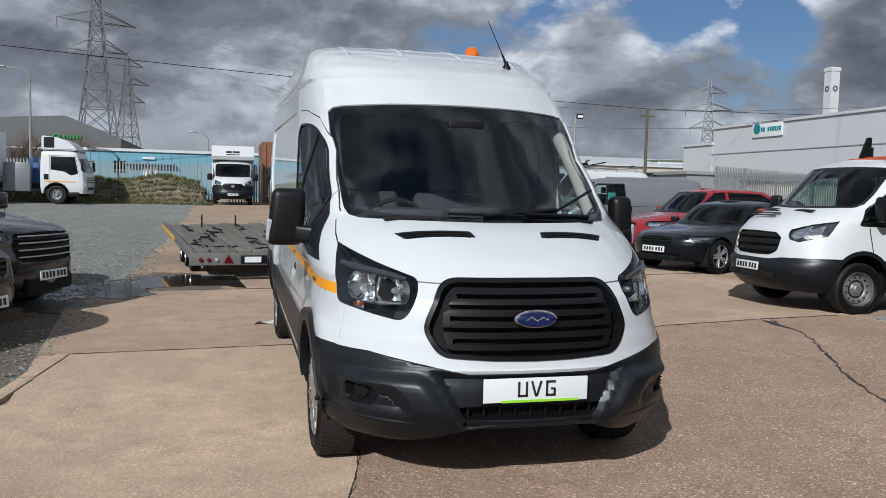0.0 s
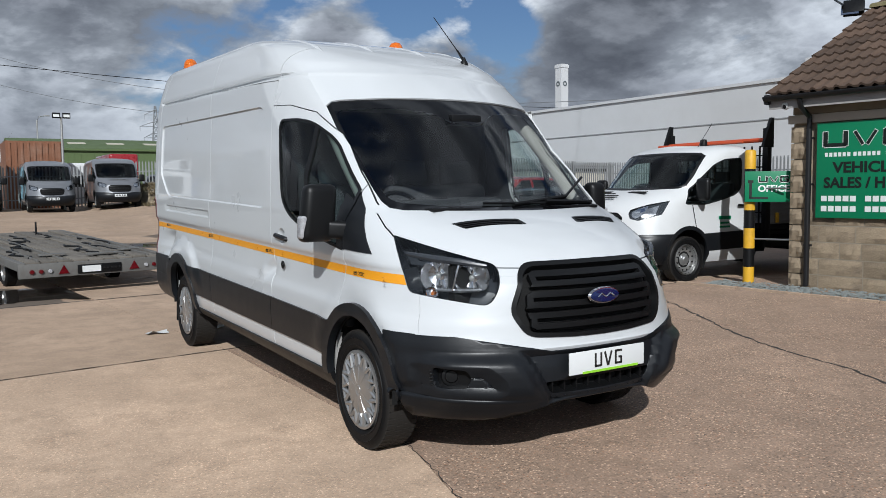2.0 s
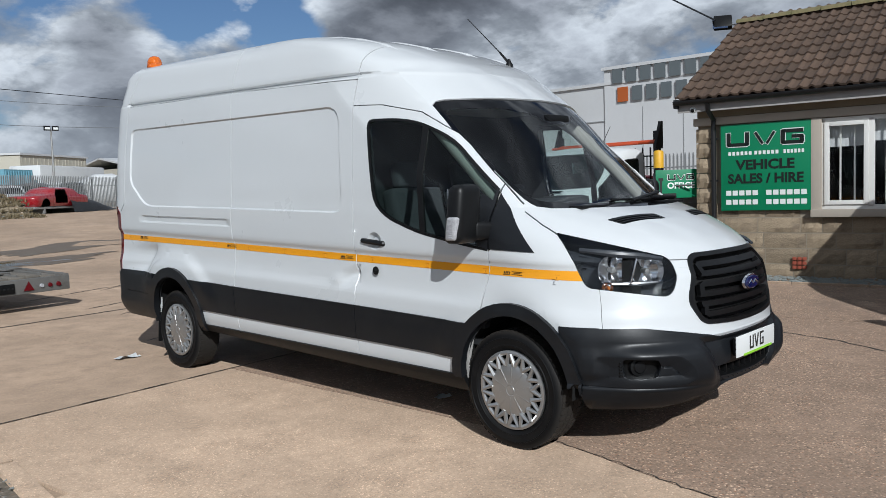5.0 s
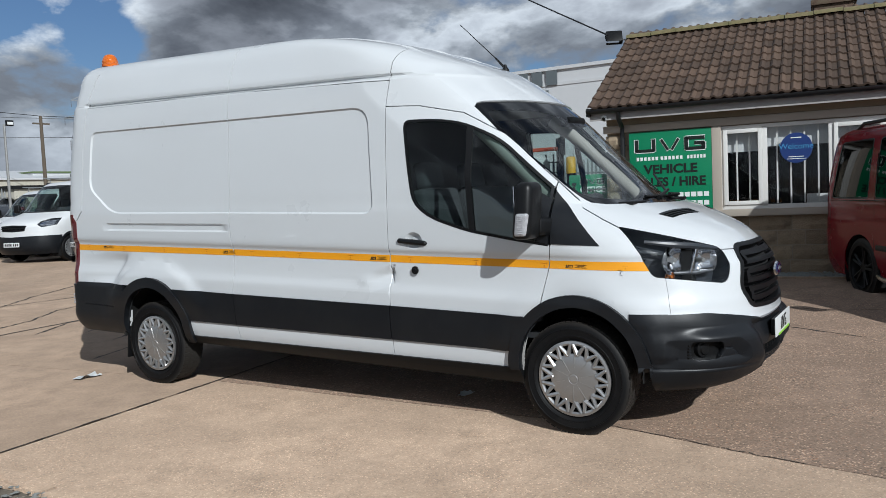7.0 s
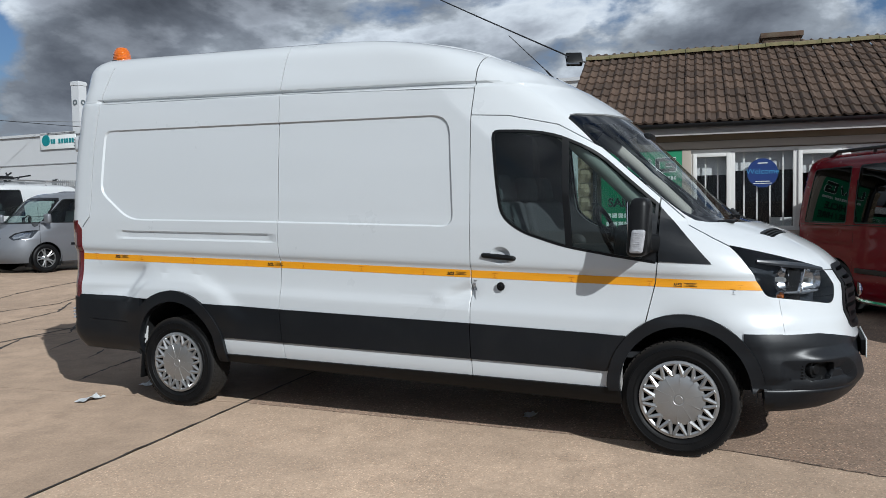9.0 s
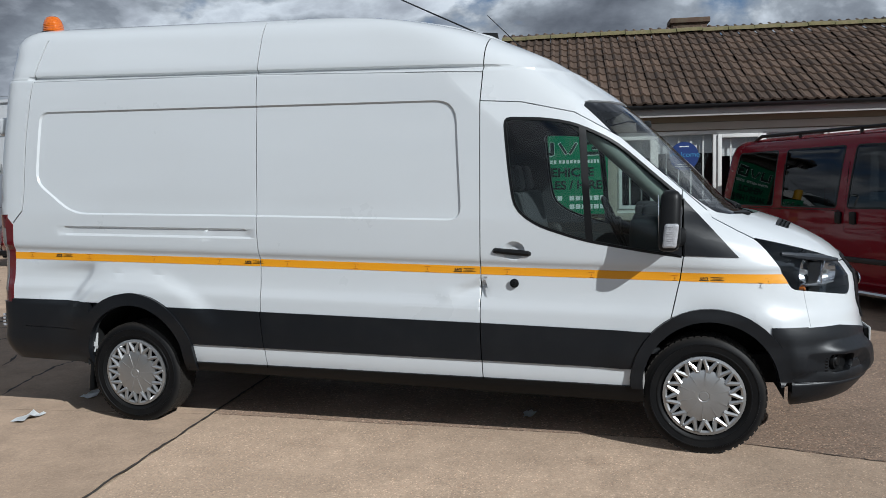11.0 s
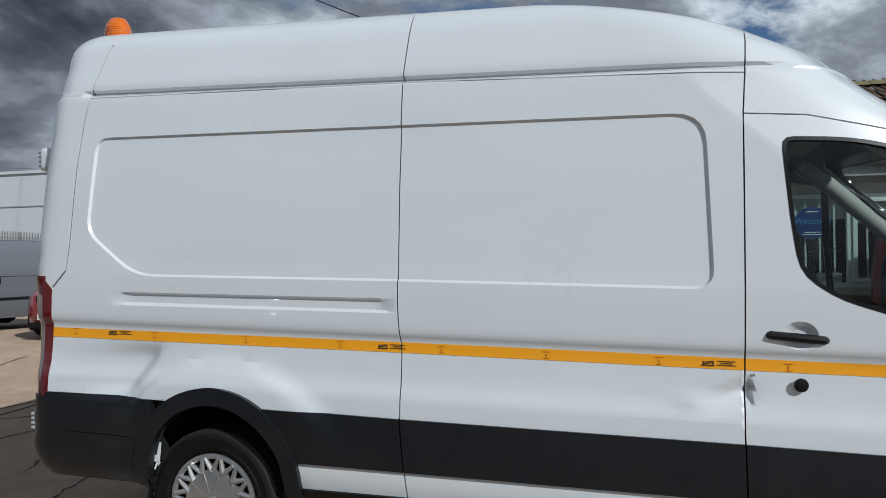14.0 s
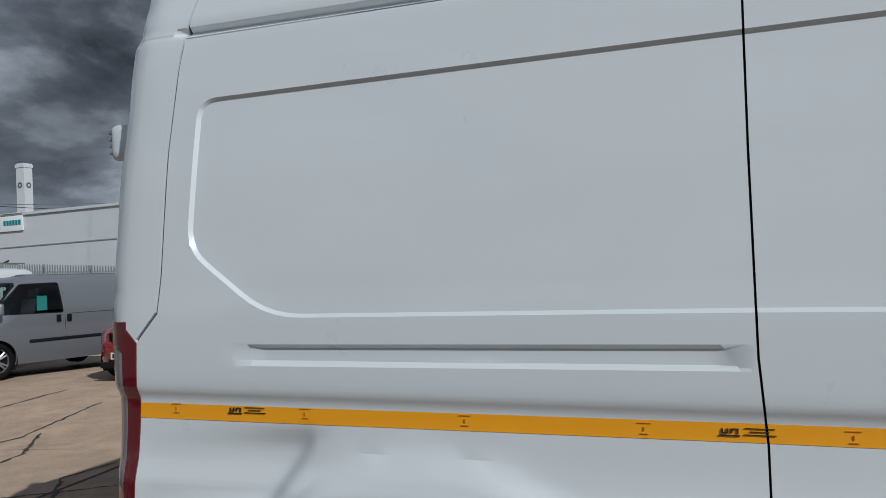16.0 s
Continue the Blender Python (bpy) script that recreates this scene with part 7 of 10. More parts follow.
def motor(name, m, label, category, keys, zs, paint, screen, sides, lamps, grille, arches, bumper=None, lower=None, tail=None, rear_glass=None, wheel_r=0.33, rim_r=0.2, style="alloy",
          track=0.80, glass_mat="glass", crown=0.03, plate=(0, -0.9, 0.5), mirror=None, seats=True, trim="trim", nf=13, side=0.22, group="", grille_bars=3, dual=False, wheel_w=0.21, cut_rear=False):
    """A vehicle from level rings: painted body, glazed openings, lamps, grille, bumpers, wheels on both sides."""
    v = thing(name, m, label, category, group)
    S = Shell(keys, zs, crown=crown, nf=nf, side=side, nr=4)
    lay = S.lay
    half = lambda c: c.x < -0.3
    if lower:
        S.cut(lower, 3, within=half)
    if bumper:
        S.cut(bumper, 1, "front", within=lambda c: c.y < 0.0)
        S.cut([(-2, -1), (-0.36, -1), (-0.36, bumper[-1][1]), (-2, bumper[-1][1])], 1, "side", within=lambda c: c.y < -0.3 and c.x < -0.5)
        S.cut([(arches[1][0] + arches[1][2], -1), (arches[1][0] + 3, -1), (arches[1][0] + 3, bumper[-1][1] + 0.05), (arches[1][0] + arches[1][2], bumper[-1][1] + 0.05)], 1, "side", within=half) if not cut_rear else None
    if screen:
        S.cut(screen, 10, "front")
        S.cut(inset(screen, 0.03), 9, "front", within=lambda c: c.y > -1.0)
    for poly in sides:
        S.cut(poly, 21, within=half)
        S.cut(inset(poly, 0.018), 6, within=half)
    if rear_glass:
        S.cut(rear_glass, 7, (XA, ZA, YA), within=lambda c: c.y > 1.0)
    if grille:
        S.cut(grille, 13, "front")
        z0, z1 = min(p[1] for p in grille), max(p[1] for p in grille)
        for k in range(grille_bars):
            z = z0 + (z1 - z0) * (k + 0.7) / (grille_bars + 0.4)
            S.cut([(0.05, z - 0.011), (-2, z - 0.011), (-2, z + 0.011), (0.05, z + 0.011)], 20, "front", keep=(0, 1, 3, 9, 10), within=lambda c: c.y < 0)
    if lamps:
        S.cut(lamps, 12, HV, within=lambda c: c.y < 0.4)
        # bright reflectors, inside the dark lamp
        la, lz = sum(p[0] for p in lamps) / len(lamps), sum(p[1] for p in lamps) / len(lamps)
        lw = max(p[0] for p in lamps) - min(p[0] for p in lamps)
        for du in (-0.12, 0.14):
            S.cut([(la + du * lw + (p[0] - la) * 0.42, lz - 0.006 + (p[1] - lz) * 0.66) for p in lamps], 28, HV, keep=tuple(k for k in range(100) if k != 12), within=lambda c: c.y < 0.4)
    if tail:
        S.cut(tail, 23, within=lambda c: c.x < -0.4 and c.y > 1.5)
    for ay, az, ar in arches:
        if bumper:
            ring = arc((ay, az), ar + 0.055, -14, 194, 18)
            S.cut([(ring[0][0], -0.3)] + ring + [(ring[-1][0], -0.3)], 22, within=half)
        ring = arc((ay, az), ar, -14, 194, 18)
        S.cut([(ring[0][0], -0.3)] + ring + [(ring[-1][0], -0.3)], 98, within=half)
    link("body", S.take({0} , 0.0, 0.012), paint, v)
    if lower:
        for sd in ("right", "left"):
            link("lower_cladding", S.take({3}, 0.006, 0.01, sd), M[trim], v)
    if bumper:
        link("bumper", S.take(lambda f: f[lay] == 1 and f.calc_center_median().y < 1.0, 0.008, 0.02), M[trim], v)
        if not cut_rear:
            for sd in ("right", "left"):
                link("rear_bumper", S.take(lambda f: f[lay] == 1 and f.calc_center_median().y > 1.0, 0.008, 0.02, sd), M[trim], v)
        for ay, az, ar in arches:
            for sd in ("right", "left"):
                link("arch_trim", S.take(lambda f, ay=ay: f[lay] == 22 and abs(f.calc_center_median().y - ay) < 0.8, 0.014, 0.03, sd), M[trim], v)
    if screen:
        w = link("windscreen", S.take({9}, -0.002, 0.0), M[glass_mat], v)
        w.visible_shadow = False
        link("screen_seal", S.take({10}, 0.0, 0.006), M["black"], v)
    if rear_glass:
        link("rear_window", S.take({7}, 0.0, 0.0), M["glass_dark"], v)
    if grille:
        link("grille", S.take({13, 20}, -0.03, 0.0), M["gap"], v)
        link("grille_bar", S.take({20}, 0.004, 0.02), M["black"], v)
    for sd, s in (("right", -1), ("left", 1)):
        if sides:
            link("side_window", S.take({6}, -0.003, 0.0, sd), M[glass_mat], v)
            link("window_seal", S.take({21}, 0.001, 0.01, sd), M["black"], v)
        if lamps:
            h = link("head_lamp", S.take({12, 28}, -0.03, 0.0, sd), M["lamp_housing"], v)
            link("reflector", S.take({28}, -0.018, 0.012, sd), M["reflector"], h, "bright reflector")
            link("lamp_cover", S.take({12, 28}, 0.002, 0.0, sd), M["glass_clear"], h)
            link("lamp_surround", S.take({12, 28}, 0.001, 0.035, sd, top=False), M["black"], h)
        if tail:
            link("tail_lamp", S.take({23}, 0.003, 0.01, sd), M["red_lens"], v)
        for ay, az, ar in arches:
            wheel(v, (s * track, ay, wheel_r - 0.004), s, wheel_r, wheel_w, rim_r, style, turn=10 * ay)
            bm = bmesh.new()
            A_ = [bm.verts.new((s * (track + 0.10), *p)) for p in arc((ay, az), ar + 0.02, -30, 210, 14)]
            B_ = [bm.verts.new((s * (track - 0.22), *p)) for p in arc((ay, az), ar + 0.02, -30, 210, 14)]
            for i in range(14):
                bm.faces.new((A_[i], A_[i + 1], B_[i + 1], B_[i]))
            bm.faces.new(B_)
            link("wheel_arch_liner", bm, M["gap"], v)
        if mirror:
            mx, my, mz, mw, mh = mirror
            bm = bmesh.new()
            box(bm, (s * (mx + mw / 2), my, mz), (mw, 0.10, mh), min(mw, mh) * 0.25, 3)
            tube(bm, [(s * (mx - 0.10), my - 0.04, mz - mh * 0.4), (s * (mx + 0.03), my, mz - mh * 0.3)], 0.025, 6)
            link("door_mirror", bm, M["black"] if trim == "trim" else paint, v)
    y1, zf = keys[0][2], keys[0][0]
    link("underbody", boxes(((0, (y1 - 0.3) / 2 - 0.1, zf + 0.06), (track * 1.7, y1 + 0.2, 0.10))), M["gap"], v)
    link("inner_lining", S.take(lambda f: f[lay] in (0, 21, 99, 3, 1) and f.calc_center_median().z > zf + 0.1, -0.03, 0.0), M["cabin"], v)
    if seats:
        bm = bmesh.new()
        ys = seats if isinstance(seats, tuple) else (0.95, 0.95)
        W = keys[2][3]
        zz = seats[1] if isinstance(seats, tuple) else 0.85
        for x in (-W * 0.45, W * 0.42):
            box(bm, (x, ys[0], zz), (0.48, 0.5, 0.16), 0.04)
            box(bm, (x, ys[0] + 0.28, zz + 0.33), (0.46, 0.13, 0.58), 0.04, rot=(-12, 0, 0))
            box(bm, (x, ys[0] + 0.36, zz + 0.72), (0.25, 0.09, 0.17), 0.03)
        box(bm, (0, ys[0] - 0.68, zz + 0.22), (W * 1.7, 0.42, 0.26), 0.06)
        link("seat", bm, M["fabric"], v)
        bm = bmesh.new()
        pts = [(-W * 0.45 + 0.18 * math.cos(2 * math.pi * k / 20), ys[0] - 0.40 + 0.06 * math.sin(2 * math.pi * k / 20), zz + 0.34 + 0.17 * math.sin(2 * math.pi * k / 20)) for k in range(21)]
        tube(bm, pts, 0.015, 6, caps=False)
        link("steering_wheel", bm, M["black"], v)
    if plate:
        number_plate(v, plate, (-4, 0, 0))
    S.bm.free()
    return v


def zrange(a, b, n):
    return [a + (b - a) * i / n for i in range(n + 1)]


# -- mid-size and large vans of the same family --
def big_van_keys(rear, roof=2.30):
    ks = [(0.28, -0.84, rear - 0.06, 0.90, 0.74, 2.4, 0.10), (0.42, -1.0, rear, 0.965, 0.80, 2.5, 0.12), (0.63, -1.03, rear, 0.995, 0.81, 2.5, 0.12), (0.70, -0.99, rear, 1.0, 0.84, 2.45, 0.12),
          (0.92, -0.98, rear, 0.985, 0.92, 2.35, 0.12), (1.03, -0.962, rear, 0.978, 0.95, 2.3, 0.12), (1.10, -0.90, rear, 0.976, 0.97, 2.3, 0.12), (1.195, -0.80, rear, 0.990, 0.98, 2.3, 0.12),
          (1.318, -0.57, rear, 1.0, 0.98, 2.3, 0.12), (1.41, -0.28, rear, 0.996, 0.82, 2.45, 0.12), (1.45, -0.215, rear, 0.995, 0.73, 2.55, 0.12), (1.74, 0.075, rear - 0.02, 0.985, 0.68, 2.6, 0.13)]
    if roof > 2.2:
        ks += [(2.04, 0.395, rear - 0.05, 0.962, 0.66, 2.6, 0.13), (2.15, 0.60, rear - 0.07, 0.94, 0.6, 2.7, 0.15), (2.25, 0.95, rear - 0.12, 0.88, 0.55, 2.8, 0.2), (2.30, 1.35, rear - 0.2, 0.74, 0.4, 2.8, 0.2)]
    else:
        ks += [(1.92, 0.27, rear - 0.03, 0.965, 0.64, 2.6, 0.13), (1.99, 0.40, rear - 0.05, 0.92, 0.6, 2.7, 0.13), (2.04, 0.58, rear - 0.10, 0.82, 0.5, 2.8, 0.13)]
    return ks


SCREEN = [(0.03, 2.07), (-0.45, 2.065), (-0.78, 2.05), (-0.86, 2.0), (-0.868, 1.6), (-0.86, 1.44), (-0.8, 1.395), (-0.5, 1.38), (0.03, 1.37)]
SCREEN_LOW = [(0.03, 1.955), (-0.45, 1.95), (-0.76, 1.935), (-0.84, 1.89), (-0.865, 1.6), (-0.86, 1.44), (-0.8, 1.395), (-0.5, 1.38), (0.03, 1.37)]
DOOR_WIN = rpoly([(1.12, 1.94), (0.73, 1.91), (0.50, 1.80), (0.02, 1.38), (-0.10, 1.16), (0.33, 1.15), (0.68, 1.22), (0.95, 1.31), (1.08, 1.42)], 0.06, 3)
DOOR_WIN_LOW = rpoly([(1.10, 1.86), (0.73, 1.84), (0.52, 1.76), (0.02, 1.36), (-0.10, 1.16), (0.33, 1.15), (0.68, 1.22), (0.95, 1.29), (1.08, 1.40)], 0.06, 3)
BIG_LAMP = [(-0.52, 1.22), (-0.43, 1.02), (-0.10, 0.93), (0.02, 0.96), (0.045, 1.03), (0.02, 1.09), (-0.2, 1.16)]
BIG_GRILLE = rpoly([(0.05, 1.06), (-0.40, 1.05), (-0.50, 0.98), (-0.47, 0.80), (-0.36, 0.74), (0.05, 0.73)], [0, 0.03, 0.03, 0.03, 0.03, 0], 2)
BIG_BUMPER = [(0.05, 0.1), (-1.3, 0.1), (-1.3, 0.74), (-0.55, 0.72), (-0.36, 0.69), (0.05, 0.69), (0.05, 0.69)]
BIG_ZS = [0.28, 0.34, 0.42, 0.52, 0.63, 0.68, 0.70, 0.76, 0.84, 0.92, 1.0, 1.05, 1.10, 1.15, 1.2, 1.26, 1.32, 1.37, 1.41, 1.45, 1.55, 1.65, 1.75, 1.85, 1.92]


def grey_van(x, y, f, label):
    v = motor("delivery_van", heading(x, y, f), label, "van", big_van_keys(4.3), BIG_ZS + [2.0, 2.06, 2.12, 2.18, 2.24, 2.28, 2.30], M["silver_paint"], SCREEN, [DOOR_WIN], BIG_LAMP, BIG_GRILLE,
              [(-0.03, 0.40, 0.39), (3.3, 0.40, 0.39)], bumper=BIG_BUMPER, wheel_r=0.343, track=0.86, plate=(0, -1.05, 0.58), mirror=(1.0, 0.12, 1.38, 0.24, 0.33), style="cover", group="grey vans parked in a row", rim_r=0.215)
    return v


g1 = grey_van(1.60, 36.2, (-0.02, -1), "silver-grey panel van parked nose out by the fence")
g2 = grey_van(4.35, 35.6, (-0.05, -1), "silver-grey panel van with printed bonnet, parked nose out")
link("bonnet_print", boxes(((0, -0.62, 1.315), (0.9, 0.10, 0.004)), rot=None), M["sign_white"], g2)

# -- drop-side tipper --
TIP_F = Vector((-0.9987, 0.0503))
tip_m = heading(6.537, 4.971, TIP_F)


def dropside():
    t = motor("dropside_truck", tip_m, "white drop-side pickup truck with dark headboard and red bar", "truck", big_van_keys(1.38, 2.05), BIG_ZS + [1.96, 1.99, 2.02, 2.04], M["white_plain"], SCREEN_LOW, [DOOR_WIN_LOW], BIG_LAMP, BIG_GRILLE,
              [(-0.03, 0.40, 0.39), (3.3, 0.40, 0.39)], bumper=BIG_BUMPER, lower=[(0.3, 0.45), (0.3, 0.72), (1.5, 0.75), (1.5, 0.48)], wheel_r=0.343, track=0.86, plate=(0, -1.05, 0.58),
              mirror=(1.0, 0.12, 1.38, 0.24, 0.33), style="steel", rim_r=0.215, cut_rear=True, rear_glass=[(0.05, 1.85), (-0.55, 1.85), (-0.55, 1.45), (0.05, 1.45)])
    # door seam, handle, small print
    for s in (-1, 1):
        bm = bmesh.new()
        box(bm, (s * 1.012, 1.10, 1.13), (0.03, 0.20, 0.035), 0.01)
        link("door_handle", bm, M["black"], t)
        link("door_print", boxes(((s * 1.002, 0.72, 0.95), (0.006, 0.26, 0.05)), ((s * 1.002, 0.72, 0.87), (0.006, 0.20, 0.03)), ((s * 1.002, 0.72, 0.81), (0.006, 0.22, 0.03))), M["green_sign"], t)
        bm = bmesh.new()
        tube(bm, [(s * 1.0, 1.22, 1.92), (s * 1.003, 1.24, 1.3), (s * 1.0, 1.24, 0.5)], 0.005, 4)
        tube(bm, [(s * 0.985, 0.05, 1.15), (s * 1.003, 0.12, 0.8), (s * 0.99, 0.2, 0.74)], 0.005, 4)
        link("door_gap", bm, M["gap"], t)
    for z, y, w, n in ((1.232, -0.745, 0.052, 9), (1.262, -0.685, 0.045, 11), (1.295, -0.62, 0.06, 5)):
        for k in range(n):
            link("bonnet_print", boxes(((-0.10 + (k - n / 2) * w * 1.25, y, z + 0.034), (w, 0.035, 0.006)), rot=(25, 0, 0)), M["ink"], t)
    link("bonnet_mark", boxes(((-0.38, -0.62, 1.33), (0.16, 0.05, 0.005)), rot=(25, 0, 0)), M["orange_red"], t)
    link("lower_grille", boxes(((0, -0.99, 0.47), (1.0, 0.05, 0.08)), bevel=0.01), M["gap"], t)
    for s in (-1, 1):
        link("fog_pocket", boxes(((s * 0.79, -0.775, 0.55), (0.20, 0.05, 0.09)), bevel=0.02, rot=(0, 0, s * 42)), M["gap"], t)
    for s in (-1, 1):
        link("bonnet_vent", boxes(((s * 0.38, -0.47, 1.347), (0.36, 0.07, 0.01)), rot=(12, 0, 0)), M["black"], t)
    # headboard: dark posts, mesh, red bar over the cab
    hb_ = link("headboard", boxes(((0, 1.62, 0.66), (2.1, 0.06, 0.12))), M["black"], t, "dark steel mesh headboard")
    for s in (-1, 1):
        bm = bmesh.new()
        box(bm, (s * 1.02, 1.62, 1.45), (0.10, 0.10, 1.75), 0.01)
        prism(bm, [(1.42, 2.02), (1.66, 2.02), (1.66, 2.48), (1.60, 2.48)], lambda a, b, d, s=s: Vector((s * 1.06 + d, a, b)), 0.05)
        link("post", bm, M["black"], hb_)
    for k in range(13):
        link("upright_bar", boxes(((-0.9 + 0.15 * k, 1.60, 1.4), (0.022, 0.02, 1.3))), M["black"], hb_)
    for k in range(6):
        link("cross_bar", boxes(((0, 1.60, 1.0 + 0.18 * k), (2.0, 0.02, 0.022))), M["black"], hb_)
    bm = bmesh.new()
    tube(bm, [(-1.05, 1.58, 2.14), (1.05, 1.58, 2.14)], 0.035, 8)
    tube(bm, [(-0.9, 1.2, 2.11), (0.9, 1.2, 2.11)], 0.02, 8)
    link("red_bar", bm, M["orange_red"], t, "orange-red roof bar")
    bm = bmesh.new()
    lathe(bm, [(0.06, 0.0), (0.06, 0.05), (0.05, 0.1), (0.0, 0.11)], 14, axis="z", at=(0.3, 1.0, 2.07))
    link("beacon", bm, M["black"], t)
    bm = bmesh.new()
    tube(bm, [(0.6, 0.55, 2.03), (0.6, 0.85, 2.4)], 0.005, 5)
    link("aerial", bm, M["black"], t)
    # bed
    bm = bmesh.new()
    box(bm, (0, 3.3, 0.78), (2.1, 3.3, 0.10))
    link("bed", bm, M["gap"], t)
    for s in (-1, 1):
        bm = bmesh.new()
        box(bm, (s * 1.05, 3.3, 1.02), (0.04, 3.3, 0.40), 0.01)
        for k in range(4):
            box(bm, (s * 1.075, 3.3, 0.88 + 0.09 * k), (0.012, 3.2, 0.02), 0.004)
        link("drop_side", bm, M["silver_paint"], t, "ribbed alloy drop side")
        link("catch", boxes(((s * 1.09, 1.80, 0.92), (0.03, 0.06, 0.16)), bevel=0.01), M["yellow"], t)
        link("side_guard", boxes(((s * 0.95, 2.2, 0.50), (0.03, 1.1, 0.10)), ((s * 0.95, 2.2, 0.68), (0.03, 1.1, 0.06)), bevel=0.008), M["black"], t)
    link("tail_board", boxes(((0, 4.95, 1.02), (2.1, 0.04, 0.40)), bevel=0.01), M["silver_paint"], t)
    link("chassis", boxes(((0.35, 3.0, 0.55), (0.08, 4.2, 0.18)), ((-0.35, 3.0, 0.55), (0.08, 4.2, 0.18)), ((0, 3.3, 0.36), (1.5, 0.12, 0.12))), M["gap"], t)
    return t


dropside()


# -- saloon, estates and sport-utility cars --
def car(name, m, label, paint, L=(0.85, 2.65, 1.05), W=0.89, H=1.42, hood=(0.72, 0.93), base=0.18, top=0.88, deck=0.95, tailtop=3.05, roofend=2.5, wheel_r=0.315, style="alloy", glass_mat="glass", plate=True, group="", lampz=None):
    fo, wb, ro = L
    end = wb + ro
    h0, h1 = hood
    keys = [(0.20, -fo + 0.12, end - 0.14, W * 0.90, 0.7, 2.3, 0.22), (0.32, -fo + 0.03, end - 0.04, W * 0.96, 0.75, 2.4, 0.24), (0.5, -fo, end, W, 0.8, 2.4, 0.25), (h0 - 0.06, -fo + 0.03, end, W, 0.82, 2.35, 0.25),
            (h0, -fo + 0.10, end - 0.01, W * 0.99, 0.84, 2.3, 0.25), (h0 + (h1 - h0) * 0.55, -fo + 0.10 + (base + fo - 0.1) * 0.42, end - 0.04, W * 0.985, 0.8, 2.35, 0.25), (h1, base, max(deck + 2.6, end - 0.12) if deck > 1.2 else end - 0.16, W * 0.965, 0.70, 2.5, 0.25),
            (h1 + 0.06, base + 0.13, tailtop + 0.33, W * 0.93, 0.66, 2.5, 0.25), (h1 + (H - h1) * 0.55, base + (top - base) * 0.6, tailtop + (roofend - tailtop) * 0.45 + 0.1, W * 0.84, 0.6, 2.5, 0.25),
            (H - 0.06, top, roofend, W * 0.74, 0.5, 2.6, 0.25), (H - 0.015, top + 0.35, roofend - 0.35, W * 0.62, 0.4, 2.6, 0.2)]
    zs = sorted(set([0.20, 0.26, 0.32, 0.4, 0.5, 0.58, h0 - 0.06, h0, h0 + 0.04, h0 + 0.08, (h0 + h1) / 2, h1 - 0.05, h1, h1 + 0.06] + zrange(h1 + 0.1, H - 0.06, 5) + [H - 0.035, H - 0.015]))
    zc, zt = h1 + 0.02, H - 0.10
    scr = [(0.05, H - 0.075), (-W * 0.62, H - 0.09), (-W * 0.70, H - 0.13), (-W * 0.86, h1 + 0.05), (-W * 0.80, h1 + 0.01), (0.05, h1 - 0.0)]
    mid = base + 1.28
    sides = [[(base + 0.42, zc + 0.03), (top + 0.22, zt), (mid - 0.04, zt + 0.02), (mid - 0.02, zc)], [(mid + 0.05, zc), (mid + 0.03, zt + 0.02), (roofend - 0.25, zt), (tailtop + 0.05, zc + 0.1), (tailtop - 0.05, zc + 0.03)]]
    lz = lampz or h0 - 0.05
    lamps = rpoly([(-0.60, lz + 0.06), (-0.55, lz - 0.06), (-0.18, lz - 0.10), (-0.06, lz - 0.03), (-0.12, lz + 0.05)], 0.02, 2)
    fl = fo - 0.85
    lamps = [(a + 0.6 * fl, b) for a, b in lamps]
    gr = rpoly([(0.05, h0 - 0.03), (-0.38, h0 - 0.05), (-0.34, h0 - 0.20), (0.05, h0 - 0.22)], [0, 0.03, 0.04, 0], 2)
    v = motor(name, m, label, "car", keys, zs, paint, scr, sides, lamps, gr, [(0, wheel_r, wheel_r + 0.045), (wb, wheel_r, wheel_r + 0.045)], wheel_r=wheel_r, rim_r=wheel_r - 0.105, style=style, track=W - 0.115,
              glass_mat=glass_mat, plate=(0, -fo - 0.02, 0.42) if plate else None, mirror=(W * 0.97, base + 0.55, h1 + 0.07, 0.17, 0.13), seats=(base + 1.0, 0.48), trim="body", side=0.24, group=group,
              tail=[(end - 0.6, h0 + 0.1), (end + 0.2, h0 + 0.1), (end + 0.2, h0 - 0.06), (end - 0.5, h0 - 0.06)], rear_glass=[(0.05, H - 0.12), (-W * 0.6, H - 0.13), (-W * 0.78, h1 + 0.1), (0.05, h1 + 0.1)])
    bm = bmesh.new()
    box(bm, (0, -fo + 0.04, 0.27), (W * 1.15, 0.08, 0.10), 0.02)
    link("lower_grille", bm, M["black"], v)
    for s in (-1, 1):
        for yy in (base + 1.15, mid + 0.95):
            link("door_handle", boxes(((s * (W + 0.004), yy, h1 - 0.10), (0.025, 0.17, 0.028)), bevel=0.008), paint, v)
        bm = bmesh.new()
        for yy in (base + 0.30, mid):
            tube(bm, [(s * W * 0.968, yy, h1 - 0.02), (s * (W + 0.001), yy + 0.02, 0.55), (s * W * 0.975, yy + 0.02, 0.32)], 0.004, 4)
        link("door_gap", bm, M["gap"], v)
    return v


